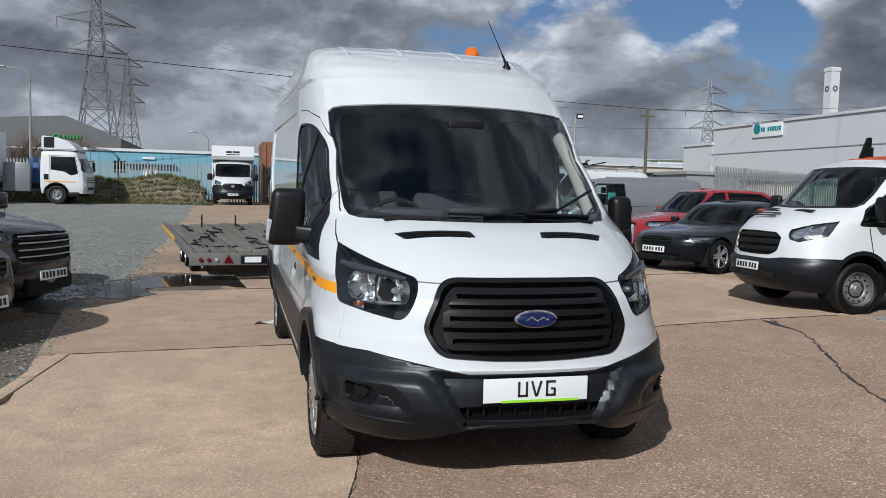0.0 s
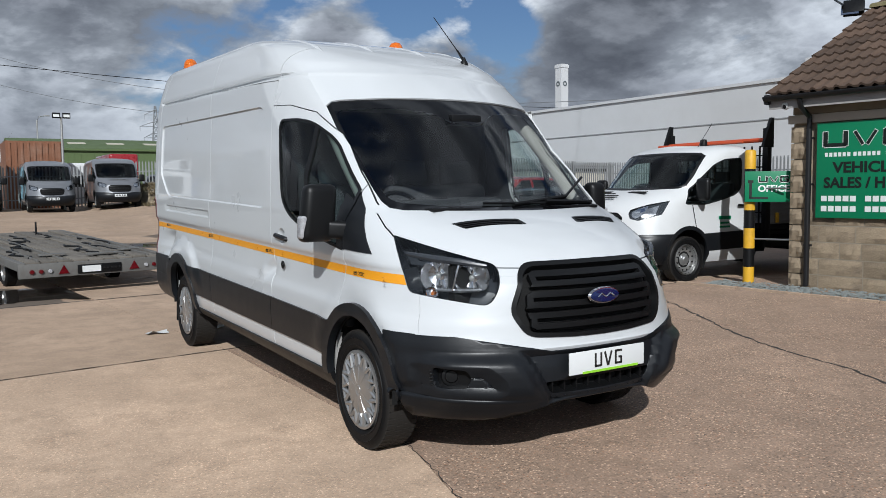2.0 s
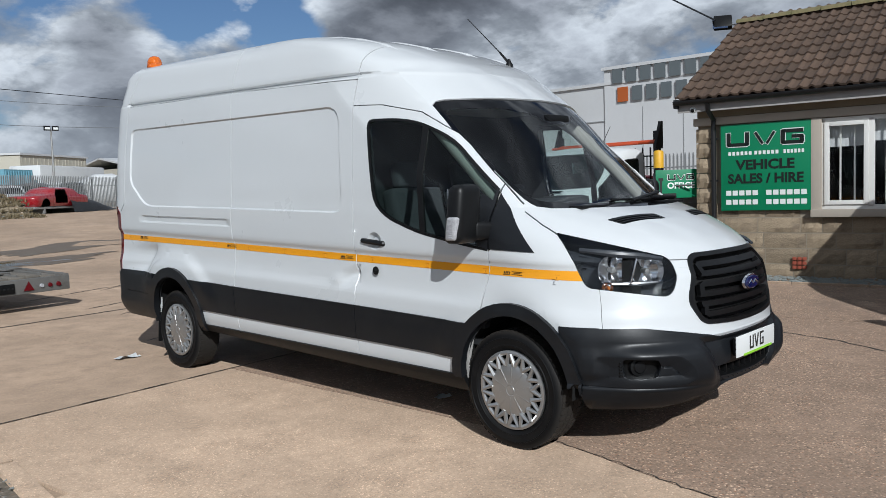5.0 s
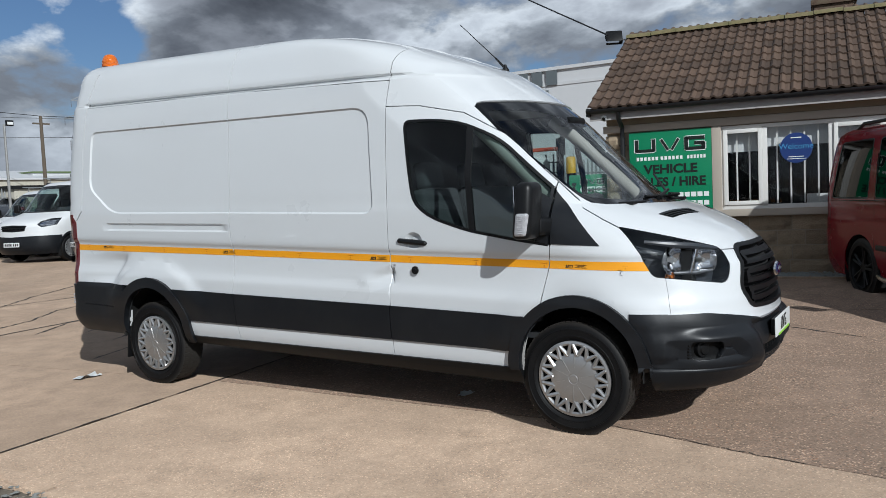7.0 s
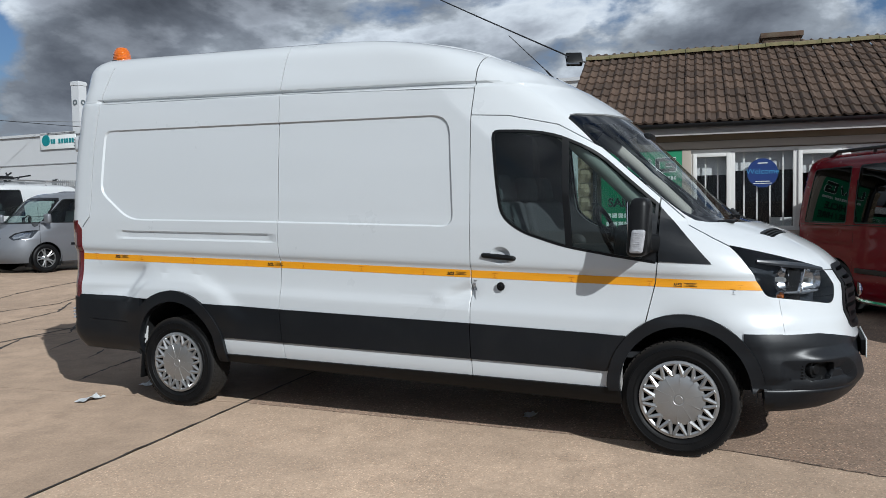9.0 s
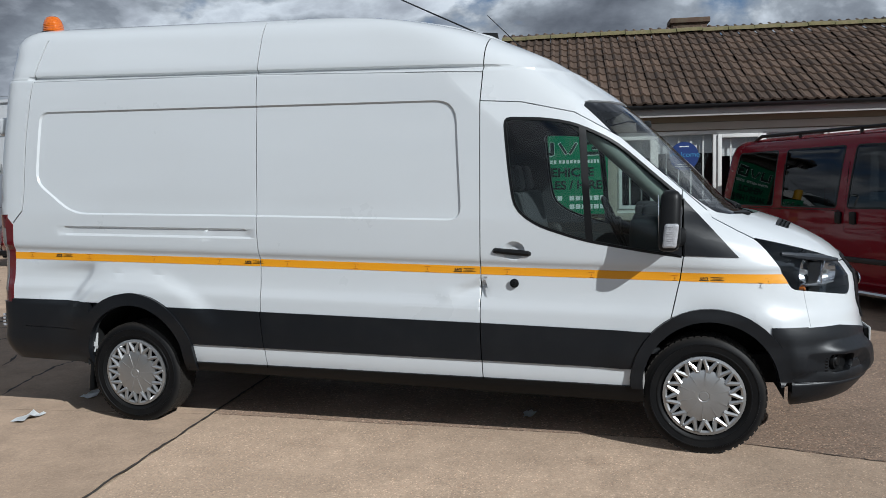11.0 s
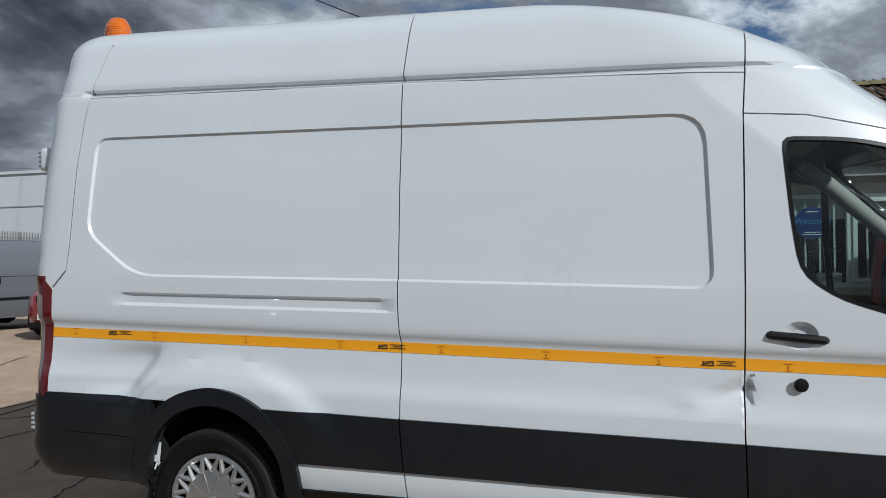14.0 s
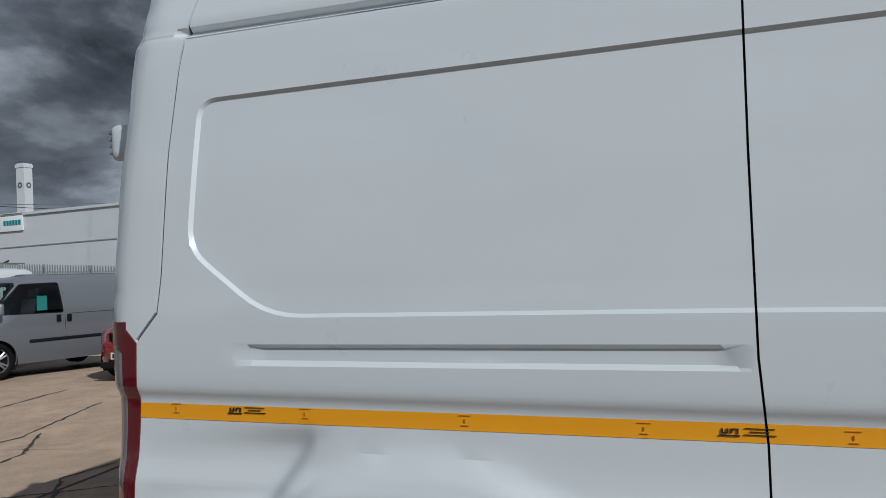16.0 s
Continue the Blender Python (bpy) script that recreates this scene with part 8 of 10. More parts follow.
ROW_F = (-0.94, -0.34)
car("saloon_car", heading(7.13, 9.33, ROW_F), "glossy black saloon car parked in the row", M["black_paint"], glass_mat="glass_dark", W=0.885, H=1.34, hood=(0.69, 0.86), base=0.32, top=1.0, tailtop=3.0, roofend=2.35)
car("hatchback_car", heading(8.15, 12.2, (-1.0, -0.03)), "bright red hatchback car with dark windows", M["red_paint"], L=(0.82, 2.55, 0.62), W=0.87, H=1.60, hood=(0.84, 1.03), base=0.1, top=0.85, deck=1.4, tailtop=2.95, roofend=2.55, wheel_r=0.33, style="dark", glass_mat="glass_dark")
for k, (x, y, lab, paint, h) in enumerate(((16.5, 20.5, "dark blue hatchback parked by the fence", "black_paint", 1.45), (18.5, 17.6, "black estate car parked by the fence", "black_paint", 1.5), (13.6, 22.6, "dark grey hatchback parked by the fence", "grey_paint", 1.47), (15.0, 9.8, "dark red estate car parked behind the truck", "dark_red_paint", 1.6), (17.2, 13.6, "black hatchback parked behind the truck", "black_paint", 1.5))):
    car("parked_car", heading(x, y, (-0.9, 0.3 if k % 2 else -0.4)), lab, M[paint], H=h, glass_mat="glass_dark", W=0.88, group="cars by the fence")


# -- smaller vans --
def small_van(name, m, label, paint, W=0.92, H=1.85, rear=3.6, wb=2.75, fo=0.88, h=(0.86, 1.10), base=-0.10, top=0.72, rear_windows=False, group="", glass_mat="glass", style="alloy", wheel_r=0.32, trim="trim", low=0.55, plate=True, lamps=None, gr=None):
    h0, h1 = h
    keys = [(0.22, -fo + 0.10, rear - 0.08, W * 0.92, 0.7, 2.3, 0.12), (0.36, -fo + 0.01, rear, W * 0.97, 0.76, 2.4, 0.14), (0.52, -fo, rear, W, 0.8, 2.4, 0.14), (h0 - 0.10, -fo + 0.03, rear, W, 0.82, 2.4, 0.14), (h0, -fo + 0.09, rear, W * 0.99, 0.85, 2.3, 0.14),
            (h0 + (h1 - h0) * 0.6, -fo + 0.09 + (base + fo) * 0.45, rear, W * 0.99, 0.85, 2.3, 0.14), (h1, base, rear, W * 0.985, 0.75, 2.45, 0.14), (h1 + 0.06, base + 0.09, rear, W * 0.98, 0.7, 2.5, 0.14),
            (h1 + (H - h1) * 0.6, base + (top - base) * 0.62, rear - 0.05, W * 0.92, 0.64, 2.55, 0.14), (H - 0.10, top, rear - 0.10, W * 0.86, 0.55, 2.6, 0.16), (H - 0.03, top + 0.25, rear - 0.17, W * 0.76, 0.45, 2.7, 0.2), (H, top + 0.6, rear - 0.3, W * 0.6, 0.3, 2.7, 0.2)]
    zs = sorted(set([0.22, 0.3, 0.36, 0.44, 0.52, 0.60, h0 - 0.1, h0 - 0.04, h0, h0 + 0.05, h0 + 0.1, (h0 + h1) / 2, h1 - 0.04, h1, h1 + 0.06] + zrange(h1 + 0.12, H - 0.10, 6) + [H - 0.06, H - 0.03, H - 0.01, H]))
    scr = [(0.05, H - 0.12), (-W * 0.70, H - 0.14), (-W * 0.78, H - 0.20), (-W * 0.89, h1 + 0.06), (-W * 0.83, h1 + 0.01), (0.05, h1)]
    zc, zt = h1 + 0.0, H - 0.17
    sides = [rpoly([(base + 0.30, zc + 0.02), (top + 0.12, zt), (top + 0.85, zt + 0.01), (top + 0.9, zc)], 0.05, 3)]
    if rear_windows:
        sides += [rpoly([(top + 1.05, zc), (top + 1.0, zt + 0.01), (top + 2.0, zt), (top + 2.0, zc)], 0.05, 3), rpoly([(top + 2.15, zc), (top + 2.15, zt), (rear - 0.35, zt - 0.01), (rear - 0.22, zc)], 0.05, 3)]
    lz = h0 - 0.02
    lamps = lamps or [(-0.60, lz + 0.12), (-0.50, lz - 0.05), (-0.16, lz - 0.10), (-0.05, lz - 0.03), (-0.13, lz + 0.05), (-0.35, lz + 0.11)]
    gr = gr or rpoly([(0.05, h0 - 0.04), (-0.42, h0 - 0.06), (-0.38, h0 - 0.20), (0.05, h0 - 0.22)], [0, 0.03, 0.03, 0], 2)
    bump = [(0.05, 0.1), (-1.3, 0.1), (-1.3, low), (-0.5, low), (0.05, low - 0.02)]
    v = motor(name, m, label, "van", keys, zs, paint, scr, sides, lamps, gr, [(0, wheel_r, wheel_r + 0.045), (wb, wheel_r, wheel_r + 0.045)], bumper=bump if trim == "trim" else None, wheel_r=wheel_r, rim_r=wheel_r - 0.11, style=style, track=W - 0.12,
              glass_mat=glass_mat, plate=(0, -fo - 0.025, 0.47) if plate else None, mirror=(W, base + 0.35, h1 + 0.12, 0.2, 0.22), seats=(base + 1.05, 0.78), side=0.24, group=group, trim=trim,
              tail=[(rear - 0.10, h1 + 0.2), (rear + 0.1, h1 + 0.2), (rear + 0.1, h0 - 0.15), (rear - 0.12, h0 - 0.15)])
    for s in (-1, 1):
        for yy in (top + 0.78, top + 1.0):
            link("door_handle", boxes(((s * (W + 0.006), yy, h1 - 0.10), (0.03, 0.09, 0.14)), bevel=0.015), M["black"], v)
        bm = bmesh.new()
        for yy in (base + 0.22, top + 0.92, top + 2.0):
            tube(bm, [(s * W * 0.93, yy, H - 0.35), (s * W * 0.985, yy, h1 - 0.02), (s * (W + 0.001), yy, 0.6), (s * W * 0.97, yy, 0.4)], 0.004, 4)
        tube(bm, [(s * W * 0.99, top + 1.0, h1 - 0.02), (s * W * 0.99, rear - 0.15, h1 - 0.02)], 0.004, 4)
        link("door_gap", bm, M["gap"], v)
        bm = bmesh.new()
        box(bm, (s * (W + 0.004), wb / 2 + 0.1, 0.62), (0.03, wb - 1.0, 0.06), 0.012)
        link("side_strip", bm, M["trim"], v)
    return v


def roof_rack(parent, W, H, y0, y1, clutter=True):
    bm = bmesh.new()
    for s in (-1, 1):
        tube(bm, [(s * W * 0.75, y0, H + 0.10), (s * W * 0.75, y1, H + 0.10)], 0.016, 6)
    for k in range(4):
        y = y0 + (y1 - y0) * (k + 0.3) / 3.6
        tube(bm, [(-W * 0.78, y, H - 0.04), (-W * 0.75, y, H + 0.08), (W * 0.75, y, H + 0.08), (W * 0.78, y, H - 0.04)], 0.016, 6)
    link("roof_rack", bm, M["steel"], parent, "steel roof rack")
    if clutter:
        rnd = random.Random(4)
        for k in range(9):
            y = rnd.uniform(y0, y1)
            bm = bmesh.new()
            tube(bm, [(rnd.uniform(-0.5, 0.5), y, H + 0.12), (rnd.uniform(-0.5, 0.5), y + rnd.uniform(-0.4, 0.4), H + rnd.uniform(0.15, 0.34))], 0.022, 6)
            link("rack_clamp", bm, M["black"], parent)
        link("rack_load", boxes(((0.1, y0 + 0.7, H + 0.16), (0.7, 0.5, 0.10)), bevel=0.02), M["black"], parent)


VF = (-0.98, -0.2)
combo = small_van("city_van", heading(7.65, 16.0, (-0.985, 0.17)), "silver compact van with a price card in its window", M["silver_paint"], style="alloy", trim="body", H=1.84, rear=3.5, W=0.91, base=-0.36, top=0.42)
link("price_card", boxes(((0.835, 0.92, 1.30), (0.010, 0.20, 0.27))), mat("turquoise_card", (0.08, 0.42, 0.40), 0.6, var=0.1), combo)
cust = small_van("panel_van_low", heading(7.3, 18.3, VF), "white low-roof panel van with black bumper, parked nose out", M["white_plain"], W=0.98, H=2.10, rear=4.0, wb=2.93, h=(1.01, 1.26), fo=0.98, style="cover", wheel_r=0.33, low=0.68)
roof_rack(cust, 0.98, 2.10, 0.9, 3.7)
c2 = small_van("panel_van_low", heading(8.5, 21.3, VF), "white low-roof panel van with a loaded roof rack", M["white_plain"], W=0.98, H=1.95, rear=4.0, wb=2.93, h=(0.95, 1.17), fo=0.98, style="cover", wheel_r=0.33, low=0.68)
roof_rack(c2, 0.98, 1.95, 0.9, 3.7)
small_van("panel_van_low", heading(12.5, 24.6, (-0.98, -0.2)), "white panel van parked nose out in the row", M["white_plain"], W=0.96, H=1.95, rear=3.9, wb=2.93, h=(0.95, 1.15), fo=0.95, style="cover", wheel_r=0.33, low=0.68)

# -- dark red people carrier by the office, nose towards the yard --
RV_F = Vector((-0.87, -0.5))
RV_W = 0.95
hubr = Vector((5.46, -1.18))                                   # its right rear wheel
right = Vector((RV_F.y, -RV_F.x))
axle = hubr - right * (RV_W - 0.12) + RV_F * 3.0
red = small_van("people_carrier", heading(axle.x, axle.y, RV_F), "dark red people carrier with black roof rails and dark wheels", M["dark_red_paint"], W=RV_W, H=2.06, rear=3.95, wb=3.0, h=(0.98, 1.18), fo=0.93, base=-0.15, top=0.66,
                rear_windows=True, glass_mat="glass_dark", style="dark", wheel_r=0.355, trim="body")
for s in (-1, 1):
    bm = bmesh.new()
    tube(bm, [(s * 0.70, 0.95, 2.00), (s * 0.70, 1.05, 2.09), (s * 0.70, 3.35, 2.09), (s * 0.70, 3.55, 2.00)], 0.022, 8)
    for y in (1.6, 2.6):
        tube(bm, [(s * 0.70, y, 1.98), (s * 0.70, y, 2.09)], 0.02, 6)
    link("roof_rail", bm, M["black"], red)
    bm = bmesh.new()
    tube(bm, [(s * 0.98, 0.55, 0.30), (s * 1.02, 0.75, 0.28), (s * 1.02, 2.3, 0.28), (s * 0.98, 2.5, 0.30)], 0.03, 8)
    link("side_step", bm, M["chrome"], red)
# -- grey van and a second dark car at the gravel's edge --
VW_F = Vector((0.93, -0.37))
front = Vector((-3.42, 5.6))
ax = front - VW_F * 0.95
vw = small_van("people_carrier", heading(ax.x, ax.y, VW_F), "dark grey metallic people carrier with slatted grille", M["dark_grey_paint"], W=0.95, H=1.95, rear=3.95, wb=3.0, h=(0.98, 1.16), fo=0.93, base=0.10, top=0.90, rear_windows=True, glass_mat="glass_dark", style="alloy", wheel_r=0.345, trim="body",
               lamps=[(-0.62, 1.03), (-0.52, 0.86), (-0.10, 0.83), (0.03, 0.90), (-0.02, 0.985), (-0.35, 1.04)], gr=rpoly([(0.05, 0.965), (-0.50, 0.95), (-0.56, 0.80), (-0.48, 0.64), (0.05, 0.62)], [0, 0.03, 0.05, 0.05, 0], 3))
link("lower_mouth", boxes(((0, -0.88, 0.36), (0.86, 0.08, 0.17)), bevel=0.03), M["gap"], vw)
for k in range(4):
    bm = bmesh.new()
    tube(bm, [(x / 10, -0.925 + 0.24 * (x / 10) ** 2 + 0.010 * (k < 1), 0.925 - 0.078 * k) for x in range(-5, 6)], 0.009, 6)
    link("grille_slat", bm, M["silver"], vw)
for s in (-1, 1):
    link("fog_strip", boxes(((s * 0.70, -0.80, 0.45), (0.12, 0.03, 0.02)), rot=(0, 0, s * 20)), M["clear_lens"], vw)
front = Vector((-3.55, 3.4))
ax = front - VW_F * 0.85
car("parked_car", heading(ax.x, ax.y, VW_F), "black car parked with its nose at the yard's edge", M["black_paint"], H=1.75, hood=(0.86, 1.10), glass_mat="glass_dark")


# -- box-bodied rental van --
def luton():
    t = motor("box_van", heading(-1.22, 38.0, (0.0, -1)), "white box-bodied rental van with black bumper", "van", big_van_keys(1.45, 2.30), BIG_ZS + [2.0, 2.06, 2.12, 2.18, 2.24, 2.28, 2.30], M["white_plain"], SCREEN, [DOOR_WIN], BIG_LAMP, BIG_GRILLE,
              [(-0.03, 0.40, 0.39), (3.6, 0.40, 0.39)], bumper=[(p[0], p[1] + (0.24 if p[1] > 0.3 else 0)) for p in BIG_BUMPER], wheel_r=0.343, track=0.86, plate=(0, -1.05, 0.50), mirror=(1.0, 0.12, 1.38, 0.26, 0.33), style="steel", rim_r=0.215, cut_rear=True)
    bm = bmesh.new()
    prism(bm, [(0.45, 2.28), (0.35, 2.45), (0.45, 2.98), (5.3, 3.0), (5.3, 0.85), (1.5, 0.85), (1.5, 2.20)], lambda a, b, d: Vector((-1.06 + d, a, b)), 2.12)
    link("box_body", bm, M["white_plain"], t)
    link("box_print", boxes(((-0.2, 0.385, 2.66), (0.28, 0.02, 0.10)), ((0.16, 0.385, 2.66), (0.34, 0.02, 0.10)), ((0.0, 0.372, 2.53), (0.66, 0.02, 0.05))), M["ink"], t)
    link("chassis", boxes(((0, 3.2, 0.6), (0.9, 4.0, 0.25)), ((0, 3.6, 0.36), (1.6, 0.14, 0.14))), M["gap"], t)
    link("grille_badge", boxes(((0, -1.03, 0.90), (0.16, 0.02, 0.16)), bevel=0.02), M["chrome"], t)
    return t


luton()


# -- cab-over lorry with a deflector --
def lorry():
    m = heading(-8.75, 35.4, (1.0, -0.05))
    t = thing("lorry", m, "white cab-over lorry with roof deflector and chassis lockers", "lorry")
    keys = [(0.45, -1.20, 0.62, 1.0, 0.30, 4.5, 0.08), (0.7, -1.24, 0.66, 1.06, 0.30, 4.5, 0.08), (1.2, -1.22, 0.66, 1.08, 0.30, 4.5, 0.08), (1.45, -1.18, 0.66, 1.07, 0.30, 4.5, 0.08), (2.0, -0.98, 0.64, 1.03, 0.28, 4.5, 0.08), (2.25, -0.88, 0.62, 1.0, 0.26, 4.2, 0.08), (2.32, -0.74, 0.56, 0.92, 0.25, 3.5, 0.1)]
    S = Shell(keys, [0.45, 0.55, 0.7, 0.9, 1.1, 1.2, 1.3, 1.45, 1.6, 1.75, 1.9, 2.0, 2.12, 2.2, 2.25, 2.29, 2.32], crown=0.03, nf=11, side=0.3)
    S.cut([(0.05, 2.05), (-0.92, 2.0), (-1.0, 1.42), (0.05, 1.38)], 9, "front")
    S.cut([(-0.92, 1.33), (-0.78, 2.08), (0.22, 2.08), (0.22, 1.50), (-0.35, 1.42), (-0.6, 1.26)], 6, within=lambda c: c.x < -0.5)
    S.cut([(0.30, 2.0), (0.52, 2.0), (0.52, 1.5), (0.30, 1.5)], 0, within=lambda c: c.x < -0.5)
    S.seam([(-0.80, 2.12), (0.27, 2.12), (0.27, 0.70)], 0.014, within=lambda c: c.x < -0.5)
    S.seam([(-0.98, 1.2), (-0.80, 2.12)], 0.014, within=lambda c: c.x < -0.5)
    for z in (0.95, 1.05, 1.15):
        S.cut([(0.05, z), (-0.75, z), (-0.75, z + 0.05), (0.05, z + 0.05)], 13, "front")
    S.cut([(0.30, 1.30), (0.50, 1.30), (0.50, 1.05), (0.30, 1.05)], 13, within=lambda c: c.x < -0.5)
    ring = arc((0, 0.42), 0.48, -14, 194, 16)
    S.cut([(ring[0][0], 0)] + ring + [(ring[-1][0], 0)], 98, within=lambda c: c.x < -0.5)
    S.cut([(0.05, 0.75), (-0.7, 0.75), (-0.7, 0.62), (0.05, 0.62)], 13, "front")
    link("cab", S.take({0}, 0, 0.01), M["white_plain"], t)
    link("windscreen", S.take({9}, 0, 0), M["glass_dark"], t)
    link("grille", S.take({13}, -0.01, 0), M["black"], t)
    for sd in ("right", "left"):
        link("side_window", S.take({6}, 0, 0, sd), M["glass_dark"], t)
    S.bm.free()
    bm = bmesh.new()
    prism(bm, [(-0.86, 2.36), (-0.80, 2.46), (-0.5, 2.74), (0.0, 2.93), (0.62, 3.0), (0.62, 2.36)], lambda a, b, d: Vector((-0.95 + d, a, b)), 1.9)
    bmesh.ops.bevel(bm, geom=bm.edges[:], offset=0.05, segments=2, affect="EDGES")
    link("roof_deflector", bm, M["white_plain"], t)
    link("deflector_panel", boxes(((-0.958, 0.30, 2.70), (0.02, 0.42, 0.46)), ((0.958, 0.30, 2.70), (0.02, 0.42, 0.46)), ((0, -0.05, 2.335), (1.78, 1.3, 0.07))), M["black"], t)
    for s in (-1, 1):
        wheel(t, (s * 0.9, 0, 0.40), s, 0.40, 0.24, 0.24, "steel")
        wheel(t, (s * 0.9, 3.6, 0.40), s, 0.40, 0.24, 0.24, "steel")
        link("locker", boxes(((s * 0.95, 1.6, 1.15), (0.35, 1.1, 1.25)), bevel=0.02), M["silver_paint"], t)
    for s in (-1, 1):
        link("head_lamp", boxes(((s * 0.86, -1.195, 0.86), (0.26, 0.06, 0.16)), bevel=0.02), M["clear_lens"], t)
        bm = bmesh.new()
        tube(bm, [(s * 1.05, -0.95, 1.95), (s * 1.22, -1.12, 1.93), (s * 1.24, -1.14, 1.45)], 0.02, 6)
        box(bm, (s * 1.24, -1.12, 1.68), (0.18, 0.07, 0.40), 0.03)
        link("door_mirror", bm, M["black"], t)
        link("cab_step", boxes(((s * 1.0, -0.72, 0.42), (0.16, 0.42, 0.20)), bevel=0.02), M["black"], t)
        link("side_stripe", boxes(((s * 1.083, -0.15, 0.98), (0.012, 1.3, 0.035))), M["orange"], t)
        bm = bmesh.new()
        tube(bm, [(s * 1.06, *p) for p in arc((0, 0.42), 0.50, 0, 180, 14)], 0.035, 6)
        link("arch_trim", bm, M["black"], t)
    link("chassis", boxes(((0.4, 2.6, 0.75), (0.1, 5.0, 0.22)), ((-0.4, 2.6, 0.75), (0.1, 5.0, 0.22)), ((0, 0, 0.42), (1.6, 0.14, 0.14)), ((0, 3.6, 0.42), (1.6, 0.14, 0.14))), M["gap"], t)
    link("box_body", boxes(((0, 3.35, 2.05), (2.1, 1.5, 2.2)), bevel=0.03), M["white_plain"], t)
    link("tail_frame", boxes(((0, 4.5, 1.7), (2.1, 0.1, 1.8)), bevel=0.01), M["silver_paint"], t)
    link("winch_gear", boxes(((0.1, 0.95, 1.35), (1.2, 0.3, 0.9)), ((0, 1.15, 1.9), (0.9, 0.2, 0.3)), bevel=0.03), mat("blue_machinery", (0.02, 0.07, 0.2), 0.5), t)
    return t


lorry()
bx = thing("box_trailer", heading(-11.9, 33.2, (1.0, -0.1)), "grey box body trailer standing beside the lorry", "trailer")
bm = bmesh.new()
box(bm, (0, 2.5, 2.3), (2.3, 5.0, 3.1), 0.03)
for k in range(12):
    box(bm, (-1.165, 0.2 + k * 0.42, 2.3), (0.03, 0.05, 3.0), 0.006)
link("box_body", bm, M["silver_paint"], bx)
link("logo_panel", boxes(((-1.185, 0.8, 3.1), (0.01, 0.3, 0.3))), M["ink"], bx)
link("chassis", boxes(((0, 2.5, 0.62), (1.2, 5.0, 0.25))), M["gap"], bx)
for s in (-1, 1):
    wheel(bx, (s * 0.95, 3.2, 0.40), s, 0.40, 0.24, 0.24, "steel")

# ---- the plant trailer ----
M["deck"] = mat("weathered_deck_board", (0.165, 0.148, 0.125), 0.85, var=0.35, scale=4, fine=60, bump=0.004, dirt=(0.09, 0.08, 0.07), dirt_amt=0.7, per_object=0.2)
M["galv"] = mat("galvanised_steel", (0.34, 0.34, 0.33), 0.5, metal=0.5, var=0.15, scale=8, dirt=(0.2, 0.16, 0.12), dirt_amt=0.4)
M["weathered_steel"] = mat("weathered_steel", (0.17, 0.165, 0.155), 0.65, metal=0.3, var=0.3, scale=10, dirt=(0.10, 0.075, 0.05), dirt_amt=0.6)
TR = Matrix.Translation((-0.95, 8.56, rise(-1, 8.5))) @ Matrix.Rotation(math.atan2(0.145, 0.99), 4, "Z")
trl = thing("plant_trailer", TR, "flat plant trailer with weathered boards and red triangle reflectors", "trailer")
L_, HW, Z0, Z1 = 5.7, 1.09, 0.46, 0.66
tilt = math.atan2(Z1 - Z0, L_)
rnd = random.Random(2)
for k in range(9):
    x = -HW + 0.12 + (2 * HW - 0.24) * (k + 0.5) / 9
    y0 = 0.12
    while y0 < L_ - 0.2:
        ln = min(rnd.uniform(1.6, 2.6), L_ - 0.1 - y0)
        bm = bmesh.new()
        box(bm, (0, 0, 0), ((2 * HW - 0.24) / 9 - 0.018 - 0.012 * rnd.random(), ln - 0.02, 0.04), 0.006)
        o = link("deck_board", bm, M["deck"], trl)
        yc = y0 + ln / 2
        o.matrix_local = Matrix.Translation((x, yc, Z0 + (Z1 - Z0) * yc / L_ + rnd.gauss(0, 0.008))) @ pose(0, 0, 0, math.degrees(tilt) + rnd.gauss(0, 0.25), rnd.gauss(0, 1.4), rnd.gauss(0, 0.3))
        y0 += ln
for s in (-1, 1):
    bm = bmesh.new()
    box(bm, (s * (HW - 0.05), L_ / 2, (Z0 + Z1) / 2 - 0.03), (0.09, L_, 0.12), 0.01, rot=(math.degrees(tilt), 0, 0))
    link("side_rail", bm, M["weathered_steel"], trl)
    link("side_marker", boxes(((s * (HW - 0.002), L_ * 0.75, 0.56), (0.012, 0.10, 0.05)), ((s * (HW - 0.002), L_ * 0.97, 0.60), (0.012, 0.12, 0.06))), M["amber"], trl)
    for y in (1.9, 2.75, 3.6):
        wheel(trl, (s * 0.80, y, 0.24), s, 0.245, 0.17, 0.15, "steel")
    for x, r, ma in ((0.92, 0.035, "red_lens"), (0.80, 0.032, "red_lens"), (0.68, 0.03, "clear_lens")):
        bm = bmesh.new()
        lathe(bm, [(0.0, -0.02), (r * 0.8, -0.018), (r, 0.0)], 16, axis="y", at=(s * x, -0.012, Z0 - 0.10))
        link("tail_lamp", bm, M[ma], trl)
    bm = bmesh.new()
    prism(bm, [(-0.072, -0.058), (0.072, -0.058), (0.0, 0.068)], lambda a, b, d, s=s: Vector((s * 0.50 + a, -0.012 - d, Z0 - 0.09 + b)), 0.012)
    link("triangle_reflector", bm, M["red_lens"], trl, "red triangle reflector")
    bm = bmesh.new()
    tube(bm, [(s * 0.35, L_ - 0.9, Z1 - 0.05), (s * 0.35, L_ - 0.9, Z1 + 0.24)], 0.018, 6)
    link("deck_post", bm, M["black"], trl)
link("rear_beam", boxes(((0, 0.03, Z0 - 0.09), (2 * HW, 0.07, 0.20)), bevel=0.012), M["weathered_steel"], trl)
